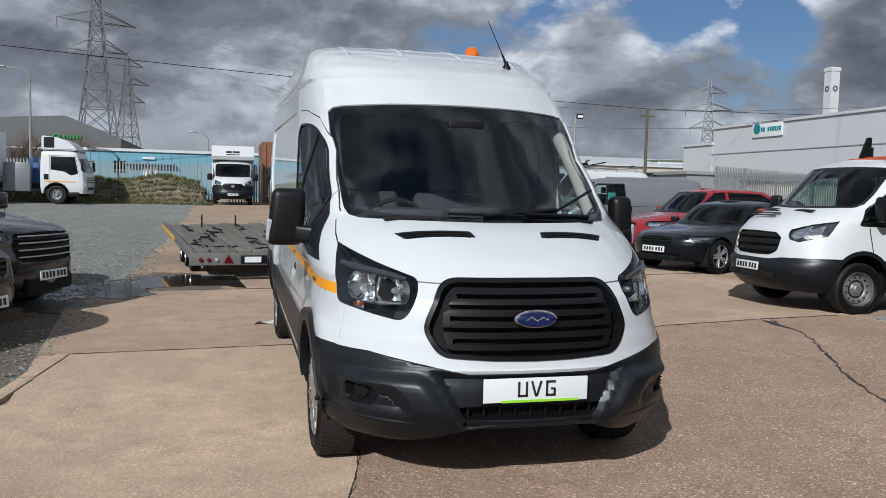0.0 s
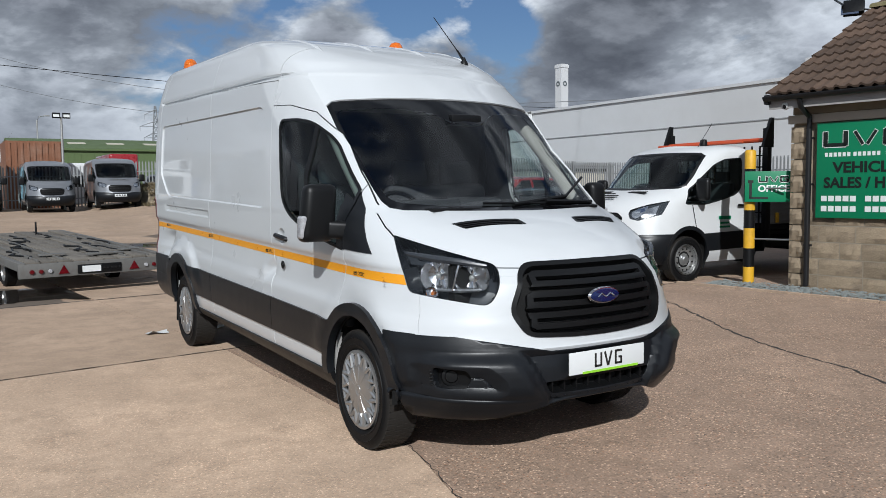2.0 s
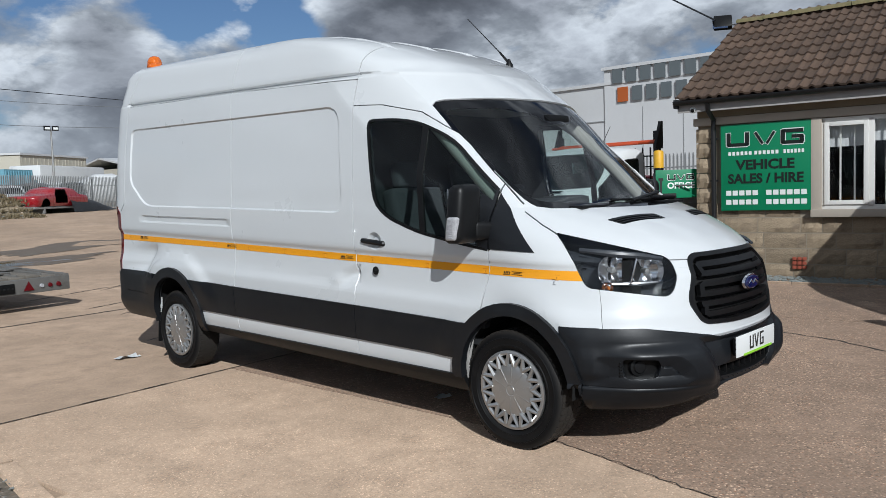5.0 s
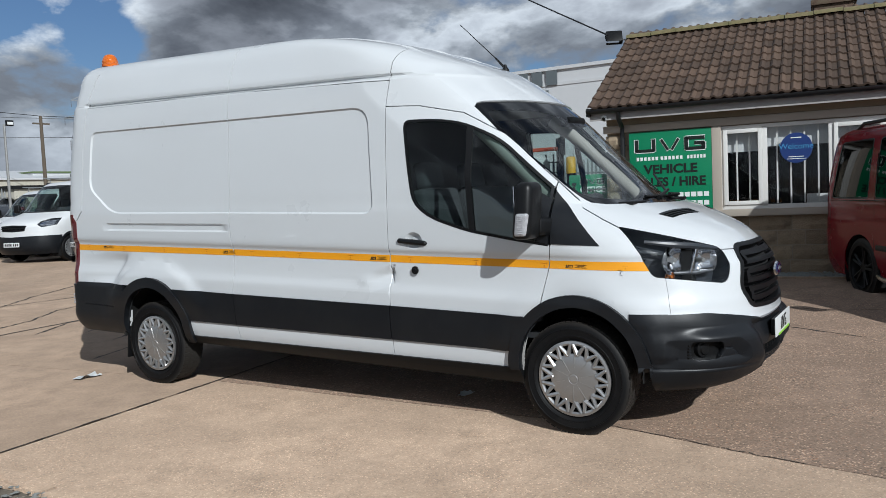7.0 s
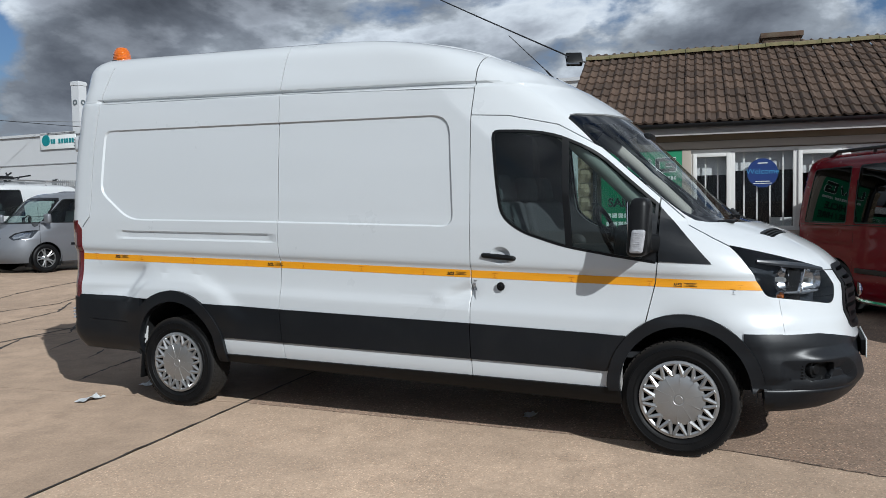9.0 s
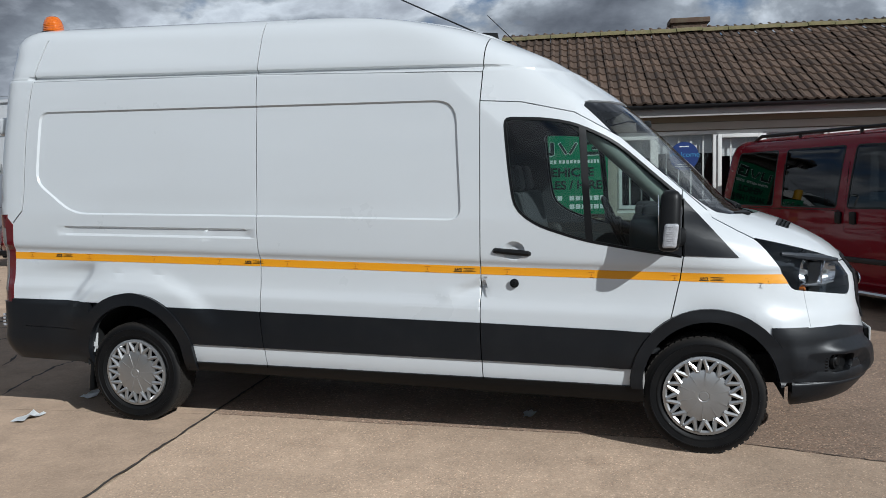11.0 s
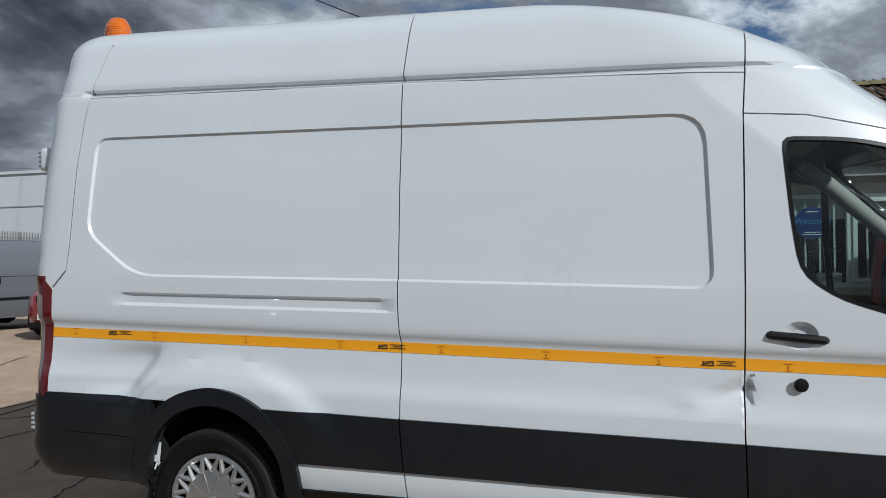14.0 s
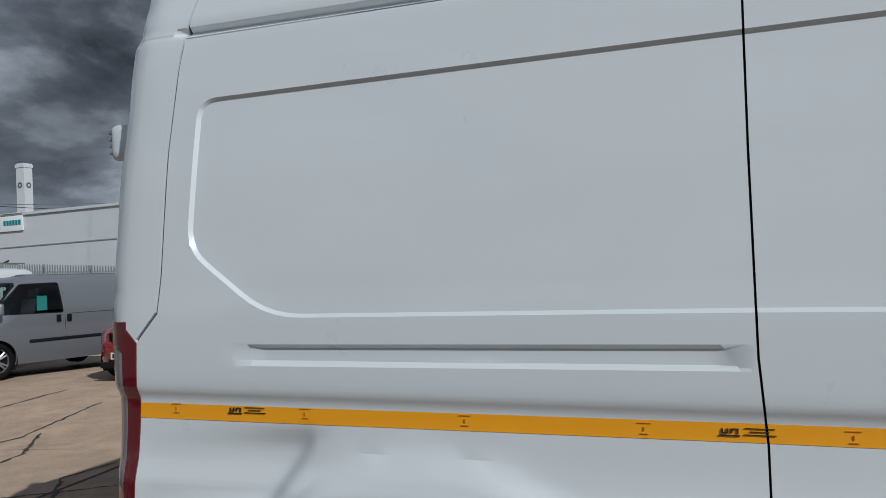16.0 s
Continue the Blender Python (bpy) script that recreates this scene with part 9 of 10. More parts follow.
link("lamp_panel", boxes(((0, -0.012, Z0 - 0.10), (0.62, 0.02, 0.13)), bevel=0.004), M["black"], trl)
link("plate_blank", boxes(((-0.12, -0.026, Z0 - 0.10), (0.26, 0.01, 0.09))), M["plate_white"], trl)
link("cross_member", boxes(((0, 1.2, 0.42), (2.0, 0.08, 0.08)), ((0, 2.75, 0.40), (1.7, 0.08, 0.08)), ((0, 4.6, 0.5), (2.0, 0.08, 0.08))), M["galv"], trl)
bm = bmesh.new()
for s in (-1, 1):
    tube(bm, [(s * 0.8, L_ - 0.1, 0.55), (0, L_ + 1.4, 0.5)], 0.04, 8)
tube(bm, [(0, L_ + 1.3, 0.5), (0, L_ + 1.6, 0.5)], 0.05, 8)
tube(bm, [(0, L_ + 1.1, 0.55), (0, L_ + 1.1, 0.02)], 0.03, 8)
link("draw_bar", bm, M["galv"], trl)
# wheel tracks of chequered steel, tape along one rail, loose plates
for x in (-0.62, 0.62):
    bm = bmesh.new()
    for e in (-0.17, 0.17):
        box(bm, (x + e, L_ / 2 - 0.4, (Z0 + Z1) / 2 + 0.012), (0.03, L_ - 1.2, 0.05), 0.006, rot=(math.degrees(tilt), 0, 0))
    link("track_rail", bm, M["weathered_steel"], trl)
bm = bmesh.new()
box(bm, (-HW - 0.002, L_ * 0.72, (Z0 + Z1) / 2 + 0.02), (0.012, L_ * 0.52, 0.075), 0.003, rot=(math.degrees(tilt), 0, 0))
link("rail_tape", bm, M["yellow"], trl, "faded amber tape along the side rail")
for x, y, w_, a_ in ((0.25, 0.55, 0.55, 6), (-0.45, 0.75, 0.38, -9), (0.75, 0.95, 0.3, 20)):
    bm = bmesh.new()
    box(bm, (0, 0, 0), (w_, 0.16, 0.02), 0.004)
    o = link("loose_plate", bm, M["weathered_steel"], trl)
    o.matrix_local = Matrix.Translation((x, y, Z0 + (Z1 - Z0) * y / L_ + 0.055)) @ pose(0, 0, 0, 2, 0, a_)
for k in range(5):
    bm = bmesh.new()
    lathe(bm, [(0.0, -0.034), (0.014, -0.034), (0.016, -0.02)], 10, axis="y", at=(0.06 + 0.055 * k, 0, Z0 - 0.10))
    link("panel_hole", bm, M["gap"], trl)
for x, y in ((-0.5, 1.6), (-0.35, 2.4), (0.55, 1.1), (-0.8, 0.6), (0.2, 0.9), (0.85, 2.2), (-0.1, 3.2), (0.4, 3.9), (-0.7, 3.6)):
    bm = bmesh.new()
    r2 = random.Random(int(x * 100))
    pts = [(x + r2.gauss(0, 0.06), y + 0.18 * k, Z0 + (Z1 - Z0) * (y + 0.18 * k) / L_ + 0.035) for k in range(9)]
    tube(bm, pts, 0.016, 5)
    tagged(link("lashing_strap", bm, M["black"], trl), "")


# ---- fences, sheds, poles, distance ----
M["fence"] = mat("galvanised_fence", (0.30, 0.31, 0.31), 0.55, metal=0.3, var=0.15, scale=2)
M["clad_white"] = mat("pale_cladding", (0.60, 0.61, 0.62), 0.6, var=0.04, scale=0.15, fine=3, dirt=(0.45, 0.45, 0.44), dirt_amt=0.4)
M["clad_dark"] = mat("dull_cladding", (0.13, 0.135, 0.135), 0.7, var=0.08, scale=0.2, fine=3)
M["clad_grey"] = mat("grey_cladding", (0.27, 0.28, 0.285), 0.6, var=0.05, scale=0.2, fine=3)
M["clad_blue"] = mat("blue_cabin_cladding", (0.155, 0.345, 0.43), 0.6, var=0.06, scale=0.4, fine=4)
M["clad_green"] = mat("green_shed_cladding", (0.10, 0.145, 0.055), 0.7, var=0.1, scale=0.3, fine=5)
M["clad_cream"] = mat("cream_cladding", (0.52, 0.49, 0.41), 0.7, var=0.05, scale=0.3, fine=5)
M["rust"] = mat("rusty_sheet", (0.22, 0.095, 0.05), 0.8, var=0.25, scale=1.2, fine=12, dirt=(0.34, 0.24, 0.18), dirt_amt=0.6)
M["teal"] = mat("teal_print", (0.01, 0.22, 0.24), 0.5, var=0.05)
M["grey_print"] = mat("grey_print", (0.12, 0.14, 0.15), 0.5, var=0.05)
M["orange_print"] = mat("orange_print", (0.42, 0.10, 0.02), 0.5, var=0.05)
M["green_print"] = mat("green_print", (0.03, 0.30, 0.07), 0.5, var=0.05)
M["lattice"] = mat("pylon_steel", (0.20, 0.21, 0.22), 0.6, metal=0.3, var=0.1)
M["timber_pole"] = mat("timber_pole", (0.12, 0.095, 0.07), 0.9, var=0.2, scale=3)
M["twigs"] = mat("bare_twigs", (0.11, 0.075, 0.055), 0.95, var=0.3, scale=1)


def palisade(p0, p1, h, label, pitch=0.155):
    """Steel palisade fence: posts and rails are parts, the pales one mesh."""
    a, b = Vector((*p0, 0)), Vector((*p1, 0))
    d = (b - a)
    n = int(d.length / pitch)
    ang = math.atan2(d.y, d.x)
    fe = thing("palisade_fence", Matrix.Translation(a) @ Matrix.Rotation(ang, 4, "Z"), label, "fence")
    vs, fs = [], []
    for i in range(n):
        q = a + d * (i / n)
        z, x, w = rise(q.x, q.y), i * pitch * (d.length / (n * pitch)), 0.034
        o = len(vs)
        for yy in (-0.012, 0.012):
            vs += [(x - w, yy, z + 0.05), (x + w, yy, z + 0.05), (x + w, yy, z + h - 0.12), (x + w * 0.5, yy, z + h), (x, yy, z + h - 0.09), (x - w * 0.5, yy, z + h), (x - w, yy, z + h - 0.12)]
        fs += [tuple(o + k for k in range(7)), tuple(o + 7 + k for k in reversed(range(7)))]
        for k in range(7):
            fs.append((o + k, o + 7 + k, o + 7 + (k + 1) % 7, o + (k + 1) % 7))
    me = bpy.data.meshes.new("palisade")
    me.from_pydata(vs, [], fs)
    me.materials.append(M["fence"])
    o = tagged(new("palisade", me), kind="stuff")
    o.parent = fe
    stops = [min(d.length, 2.75 * k) for k in range(int(d.length / 2.75) + 2)]
    ground_at = lambda k: rise(*(a + d * (k / d.length)).xy)
    for z in (0.45, h - 0.5):
        for k0, k1 in zip(stops, stops[1:]):
            if k1 - k0 < 0.05:
                continue
            bm = bmesh.new()
            z0, z1 = ground_at(k0) + z, ground_at(k1) + z
            prism(bm, [(k0, z0 - 0.025), (k1, z1 - 0.025), (k1, z1 + 0.025), (k0, z0 + 0.025)], lambda u, v, w: Vector((u, 0.015 + w, v)), 0.05)
            link("rail", bm, M["fence"], fe)
    for k in stops:
        link("fence_post", boxes(((k, 0.12, h / 2 + ground_at(k)), (0.07, 0.1, h))), M["fence"], fe)
    return fe


palisade((-22, 42.0), (9.5, 39.5), 2.1, "grey steel palisade fence behind the rubble bank")
palisade((9.6, 39.4), (18.5, 45.8), 1.95, "grey steel palisade fence at the back of the yard")
palisade((18.5, 45.8), (36, 41), 2.0, "grey steel palisade fence along the neighbouring plot")
palisade((24, 34), (21, -6), 2.4, "grey steel palisade fence in front of the warehouse")


def shed(name, label, m, size, material, roof_mat=None, pitch=0.0, ribs=True):
    """A plain shed: ribbed walls, a roof, and the fittings given."""
    w, d, h = size
    t = thing(name, m, label, "building")
    bm = bmesh.new()
    box(bm, (w / 2, d / 2, h / 2), (w, d, h))
    wall = link("wall", bm, material, t)
    n = int(min(140, w / 0.6))
    rib = None
    for k in range(n if ribs else 0):
        if rib is None:
            rib = link("rib", boxes(((0, 0, 0), (0.07, 0.03, h - 0.1))), material, wall)
            o = rib
        else:
            o = new("rib", rib.data)
            o.parent = wall
        o.matrix_local = Matrix.Translation((w * (k + 0.5) / n, -0.0145, h / 2))
    bm = bmesh.new()
    if pitch:
        prism(bm, [(-0.3, h), (d / 2, h + pitch), (d + 0.3, h), (d + 0.3, h + 0.2), (d / 2, h + pitch + 0.2), (-0.3, h + 0.2)], lambda a, b, c: Vector((-0.3 + c, a, b)), w + 0.6)
    else:
        box(bm, (w / 2, d / 2, h + 0.1), (w + 0.3, d + 0.3, 0.2))
    link("roof", bm, roof_mat or material, t)
    return t


# the long white warehouse: its face stands along x = 42
wh = shed("warehouse", "long white clad warehouse with a rooftop line and signs", Matrix.Translation((42, 61.8, 0)) @ Matrix.Rotation(radians(-90), 4, "Z"), (77, 30, 7.9), M["clad_white"], ribs=False)
link("parapet_band", boxes(((38, -0.03, 5.6), (77, 0.05, 0.07))), M["clad_grey"], wh)
link("sign_panel", boxes(((7.85, -0.10, 7.45), (3.9, 0.1, 1.34)), bevel=0.02), M["sign_white"], wh)
bm = bmesh.new()
lathe(bm, [(0.0, -0.18), (0.44, -0.18), (0.46, -0.15)], 20, axis="y", at=(6.55, 0, 7.5))
link("sign_roundel", bm, M["teal"], wh)
for k in range(9):
    if k != 2:
        link("sign_bar", boxes(((7.2 + k * 0.29, -0.165, 7.40), (0.20, 0.04, 0.36))), M["teal"], wh)
tall = shed("warehouse", "taller white warehouse bay with large grey sign", Matrix.Translation((41.9, 25.5, 0)) @ Matrix.Rotation(radians(-90), 4, "Z"), (16.5, 30, 8.85), M["clad_white"], ribs=False)
for k in range(7):
    link("sign_bar", boxes(((1.02 + k * 1.0, -0.10, 8.43), (0.72, 0.06, 0.98))), M["grey_print"], tall)
link("sign_initial", boxes(((1.40, -0.10, 7.19), (0.74, 0.06, 0.92))), M["orange_print"], tall)
for k in range(5):
    link("sign_bar", boxes(((2.42 + k * 1.0, -0.10, 7.19), (0.72, 0.06, 0.92))), M["grey_print"], tall)
for k in range(5):
    link("cladding_joint", boxes(((2.75 + k * 2.75, -0.012, 3.2), (0.03, 0.03, 6.2))), M["clad_grey"], tall)
low = shed("warehouse", "lower white warehouse wing", Matrix.Translation((41.95, 66.7, 0)) @ Matrix.Rotation(radians(-90), 4, "Z"), (4.8, 22, 6.5), M["clad_white"], ribs=False)
# tower
tw = thing("chimney_tower", pose(92.4, 106.6, 0), "slim white square tower above the warehouse", "tower")
link("shaft", boxes(((0, 0, 11.5), (1.6, 1.6, 23.0)), ((0, 0, 5.5), (3.0, 3.0, 11.0)), ((0, 0, 22.6), (1.8, 1.8, 0.5))), M["clad_white"], tw)
bm = bmesh.new()
lathe(bm, [(0.24, 0.0), (0.45, 0.0), (0.45, -0.08), (0.24, -0.08), (0.24, 0.0)], 18, axis="y", at=(0.0, -0.82, 19.6))
lathe(bm, [(0.24, 0.0), (0.45, 0.0), (0.45, -0.08), (0.24, -0.08), (0.24, 0.0)], 18, axis="x", at=(-0.82, 0.0, 19.6))
link("ring_mark", bm, M["grey_print"], tw)

# sheds to the back
g = shed("shed", "long green clad shed beyond the fence", pose(4.2, 84, 0.9), (19.5, 16, 4.7), M["clad_green"], M["clad_green"], 1.4)
for k in range(5):
    link("roof_light", boxes(((2.2 + k * 3.8, 4.0, 5.66), (1.7, 1.0, 0.06)), rot=(10, 0, 0)), M["clad_cream"], g)
shed("shed", "cream works hall beyond the parked cars", pose(25.2, 80, 0.3, 0, 0, 36), (11.5, 9, 5.9), M["clad_cream"], M["clad_white"], 0.0)
shed("shed", "cream clad works with dark roof line", pose(44, 95, 0), (40, 18, 5.6), M["clad_cream"], M["clad_white"], 1.4)
da = shed("shed", "pale shed with green lettering bars", pose(57, 98, 0), (13, 12, 6.6), M["clad_white"], M["clad_green"], 0.0)
bm = bmesh.new()
for k in range(4):
    box(bm, (4.5 + k * 1.7, -0.08, 3.4), (1.2, 0.08, 1.7))
link("sign_bars", bm, M["green_print"], da)
shed("shed", "low cream workshop with flat dark roof", pose(22, 44, 0), (18.5, 8, 2.9), M["clad_cream"], M["gap"], 0.0)
shed("portable_cabin", "low beige portable cabin by the warehouse", pose(29.5, 37, 0.3), (6.75, 2.3, 2.2), M["clad_cream"], M["gap"])
shed("shed", "grey profiled shed behind the parked cars", pose(26, 40, 0), (14, 6, 3.0), M["clad_grey"], M["clad_grey"])
# blue portable building with its door, canopy and window
bl = shed("portable_building", "long pale blue portable building behind the fence", pose(-11.4, 58.5, 0.62), (15.4, 6, 3.3), M["clad_blue"], M["clad_white"])
link("door", boxes(((4.4, -0.08, 1.15), (0.9, 0.06, 2.1)), bevel=0.01), M["sign_white"], bl)
link("door_bars", boxes(((4.25, -0.13, 1.5), (0.14, 0.03, 1.0)), ((4.55, -0.13, 1.5), (0.14, 0.03, 1.0))), M["ink"], bl)
link("canopy", boxes(((4.4, -0.3, 2.45), (3.4, 0.7, 0.08))), M["clad_blue"], bl)
link("window", boxes(((2.3, -0.08, 2.2), (0.9, 0.06, 0.8))), M["glass_dark"], bl)
link("lamp_box", boxes(((4.3, -0.12, 2.85), (0.9, 0.1, 0.16))), M["sign_white"], bl)
# grey warehouse with a low gable
gw = thing("warehouse", pose(-44, 82, 0), "grey clad warehouse with low gable and green sign", "building")
bm = bmesh.new()
prism(bm, [(0, 0), (32.2, 0), (32.2, 6.05), (27.1, 8.1), (0, 6.2)], lambda a, b, d: Vector((a, d, b)), 30)
link("wall", bm, M["clad_dark"], gw)
link("wall_band", boxes(((16, -0.08, 4.84), (32.2, 0.08, 0.12))), M["clad_white"], gw)
bm = bmesh.new()
lathe(bm, [(0.17, -0.15), (0.31, -0.15), (0.31, -0.05), (0.17, -0.05), (0.17, -0.15)], 20, axis="y", at=(26.3, 0, 6.05))
for k in range(6):
    box(bm, (26.95 + k * 0.30, -0.1, 6.02), (0.19, 0.08, 0.36))
link("sign_bars", bm, M["green_print"], gw)
# rusty container and things behind the fence
ct = thing("container", pose(0.45, 44.2, rise(3, 42)), "rusty brown steel container behind the fence", "container")
bm = bmesh.new()
box(bm, (1.4, 3.0, 1.75), (2.75, 6.0, 3.6))
body = link("box_body", bm, M["rust"], ct)
for k in range(9):
    link("rib", boxes(((0.2 + k * 0.3, -0.02, 2.2), (0.12, 0.06, 2.5)), bevel=0.01), M["rust"], body)


def far_cab(x, y, paint, label, h=2.6, w=2.2, length=5.0):
    t = thing("parked_lorry", pose(x, y, 0.1), label, "lorry")
    bm = bmesh.new()
    box(bm, (0, length / 2, h / 2 + 0.4), (w, length, h - 0.4), 0.18, 3)
    link("body", bm, paint, t)
    link("windscreen", boxes(((0, -0.01, h * 0.70), (w * 0.8, 0.05, h * 0.24)), bevel=0.01), M["glass_dark"], t)
    for s in (-1, 1):
        wheel(t, (s * w * 0.42, 0.9, 0.42), s, 0.42, 0.25, 0.25, "steel")
        wheel(t, (s * w * 0.42, length - 1.0, 0.42), s, 0.42, 0.25, 0.25, "steel")
    return t


f1 = far_cab(5.0, 48, M["white_plain"], "white van with a yellow panel behind the fence", 2.9, 2.1)
link("yellow_panel", boxes(((0.55, -0.03, 1.7), (0.7, 0.03, 0.9))), M["yellow"], f1)
far_cab(7.2, 48.5, M["red_paint"], "red lorry cab behind the fence", 3.5, 1.7)
mx = far_cab(17.5, 50, M["white_plain"], "white concrete mixer lorry behind the fence", 2.5, 2.3, 2.0)
bm = bmesh.new()
lathe(bm, [(0.35, -2.2), (0.55, -1.9), (1.1, -0.6), (1.15, 0.5), (0.8, 1.6), (0.2, 2.0)], 22, axis="x", at=(2.6, 1.2, 2.1))
link("drum", bm, M["white_plain"], mx)
for x, y, f, paint, lab, h in ((11.9, 45.6, (0.25, 0.97), "white_plain", "white hatchback with its tail to the fence", 1.5), (14.9, 48.6, (0.5, 0.87), "grey_paint", "dark grey estate car behind the fence", 1.7), (18.2, 51.4, (0.45, 0.9), "black_paint", "black people carrier behind the fence", 1.75),
                       (24.0, 46.0, (0.75, 0.66), "grey_paint", "dark grey car behind the fence", 1.5), (8.6, 44.6, (0.3, 0.95), "grey_paint", "dark saloon car behind the fence", 1.45)):
    car("parked_car", heading(x, y, f), lab, M[paint], glass_mat="glass_dark", H=h, group="cars behind the fence")
wv = thing("box_trailer", pose(19.2, 59.4, 0.85, 0, 0, 35.8), "long white box trailer behind the parked cars", "trailer")
link("box_body", boxes(((4.4, 1.3, 2.0), (8.8, 2.5, 2.9)), bevel=0.12), M["white_plain"], wv)
link("chassis", boxes(((4.4, 1.3, 0.5), (8.4, 1.2, 0.25))), M["gap"], wv)
for yy in (0.25, 2.35):
    for xx in (1.6, 6.4, 7.5):
        o = wheel(wv, (xx, yy, 0.40), -1, 0.40, 0.24, 0.24, "steel")
        o.matrix_local = Matrix.Translation((xx, yy, 0.40)) @ pose(0, 0, 0, 0, 0, 90 if yy < 1 else -90)
bc = thing("container", pose(15.9, 57.0, 0.85, 0, 0, 35.8), "pale blue steel container behind the parked cars", "container")
bm = bmesh.new()
box(bm, (1.5, 1.2, 1.55), (3.1, 2.4, 3.0))
body = link("box_body", bm, M["clad_blue"], bc)
for k in range(11):
    link("rib", boxes(((0.1 + k * 0.28, -0.02, 1.55), (0.12, 0.06, 2.8)), bevel=0.01), M["clad_blue"], body)

# red stripped car shell under a half-drawn sheet
sh = thing("car_shell", heading(10.6, 38.45, (-0.81, -0.585)), "stripped red car shell on a low trolley", "car")
keys = [(0.35, -0.75, 3.6, 0.78, 0.4, 3, 0.15), (0.5, -0.85, 3.7, 0.84, 0.45, 3, 0.15), (0.75, -0.85, 3.7, 0.85, 0.45, 3, 0.15), (0.86, -0.75, 3.6, 0.83, 0.5, 3, 0.15), (0.93, 0.3, 3.0, 0.8, 0.5, 3, 0.15), (1.2, 0.75, 2.6, 0.68, 0.4, 3, 0.15), (1.28, 1.0, 2.3, 0.5, 0.3, 3, 0.15)]
S = Shell(keys, [0.35, 0.42, 0.5, 0.6, 0.68, 0.75, 0.8, 0.86, 0.9, 0.93, 1.0, 1.08, 1.15, 1.2, 1.25, 1.28], nf=9, side=0.3)
S.cut([(0.75, 0.9), (1.0, 1.18), (1.8, 1.18), (1.8, 0.5), (0.75, 0.5)], 6, within=lambda c: c.x < -0.3)
ring = arc((0, 0.38), 0.36, -10, 190, 14)
S.cut([(ring[0][0], 0.1)] + ring + [(ring[-1][0], 0.1)], 98, within=lambda c: c.x < -0.3)
link("body", S.take({0}, 0, 0.01), M["red_paint"], sh)
link("dark_inside", S.take({0}, -0.03, 0.0), M["gap"], sh)
S.bm.free()
link("trolley", boxes(((0, 1.4, 0.28), (1.5, 4.4, 0.10)), ((0, 0.0, 0.12), (1.5, 0.15, 0.24)), ((0, 2.9, 0.12), (1.5, 0.15, 0.24)), bevel=0.01), M["galv"], sh)
bm = bmesh.new()
n = 14
g_ = []
for i in range(n + 1):
    row = []
    for j in range(n + 1):
        u, v_ = i / n * 2 - 1, j / n
        z = 0.05 + 1.22 * max(0.0, 1 - abs(u) ** 3) * (1 - v_) ** 0.85 if abs(u) < 0.98 else 0.02
        row.append(bm.verts.new((u * 1.05, 2.0 + v_ * 4.4, z + 0.07 * noise.noise((u * 4, v_ * 9, 2.0)))))
    g_.append(row)
for a, b in zip(g_, g_[1:]):
    for j in range(n):
        bm.faces.new((a[j], b[j], b[j + 1], a[j + 1]))
sheet_ob = link("cover_sheet", bm, mat("black_tarpaulin", (0.012, 0.012, 0.013), 0.35, var=0.2, scale=3, bump=0.02))
sheet_ob.matrix_world = heading(10.6, 38.45, (-0.81, -0.585))
tagged(sheet_ob, "black plastic sheet draped over the car shell", "sheet")


# poles and pylons
def lamp_post(x, y, h, label, double=True):
    t = thing("flood_light_pole", pose(x, y, rise(x, y)), label, "lamp post")
    bm = bmesh.new()
    tube(bm, [(0, 0, 0), (0, 0, h)], [0.07, 0.05], 8)
    link("pole", bm, M["galv"], t)
    for s in ((-1, 1) if double else (1,)):
        link("lamp_head", boxes(((s * 0.22, -0.06, h + 0.06), (0.34, 0.10, 0.26)), bevel=0.02), M["black"], t)
        link("lamp_glass", boxes(((s * 0.22, -0.12, h + 0.05), (0.26, 0.02, 0.12))), M["sign_white"], t)
    return t


lamp_post(2.35, 37.5, 4.35, "slim pole with two flood lamps by the fence")
lamp_post(13.6, 43.0, 4.5, "slim pole with two flood lamps and a box by the fence")
lamp_post(15.5, 33.5, 4.6, "slim pole with a white camera dome", False)


def street_lamp(x, y, h, reach, label):
    t = thing("street_lamp", pose(x, y, 0), label, "street lamp")
    bm = bmesh.new()
    tube(bm, [(0, 0, 0), (0, 0, h - 0.4), (reach * 0.3, 0, h), (reach, 0, h + 0.1)], [0.1, 0.07, 0.05, 0.04], 8)
    link("pole", bm, M["galv"], t)
    link("lantern", boxes(((reach * 1.2, 0, h + 0.12), (0.6, 0.25, 0.12)), bevel=0.04), M["galv"], t)


street_lamp(-3.0, 62, 5.6, -1.0, "grey street lamp behind the blue building")
street_lamp(-13.6, 52, 8.6, -1.4, "tall street lamp by the lorry")
street_lamp(-20.0, 60, 8.2, 0.8, "street lamp in front of the grey warehouse")
street_lamp(7.0, 92, 9.5, 0.8, "street lamp beyond the green shed")
street_lamp(70, 140, 12, 1.5, "tall street lamp far beyond the works")
for x, y, h in ((33.0, 58.0, 9.0),):
    bm = bmesh.new()
    tube(bm, [(x, y, 0), (x, y, h)], [0.17, 0.12], 8)
    box(bm, (x, y, h - 0.6), (1.4, 0.12, 0.12))
    tagged(link("telegraph_pole", bm, M["timber_pole"]), "dark timber telegraph pole", "pole")


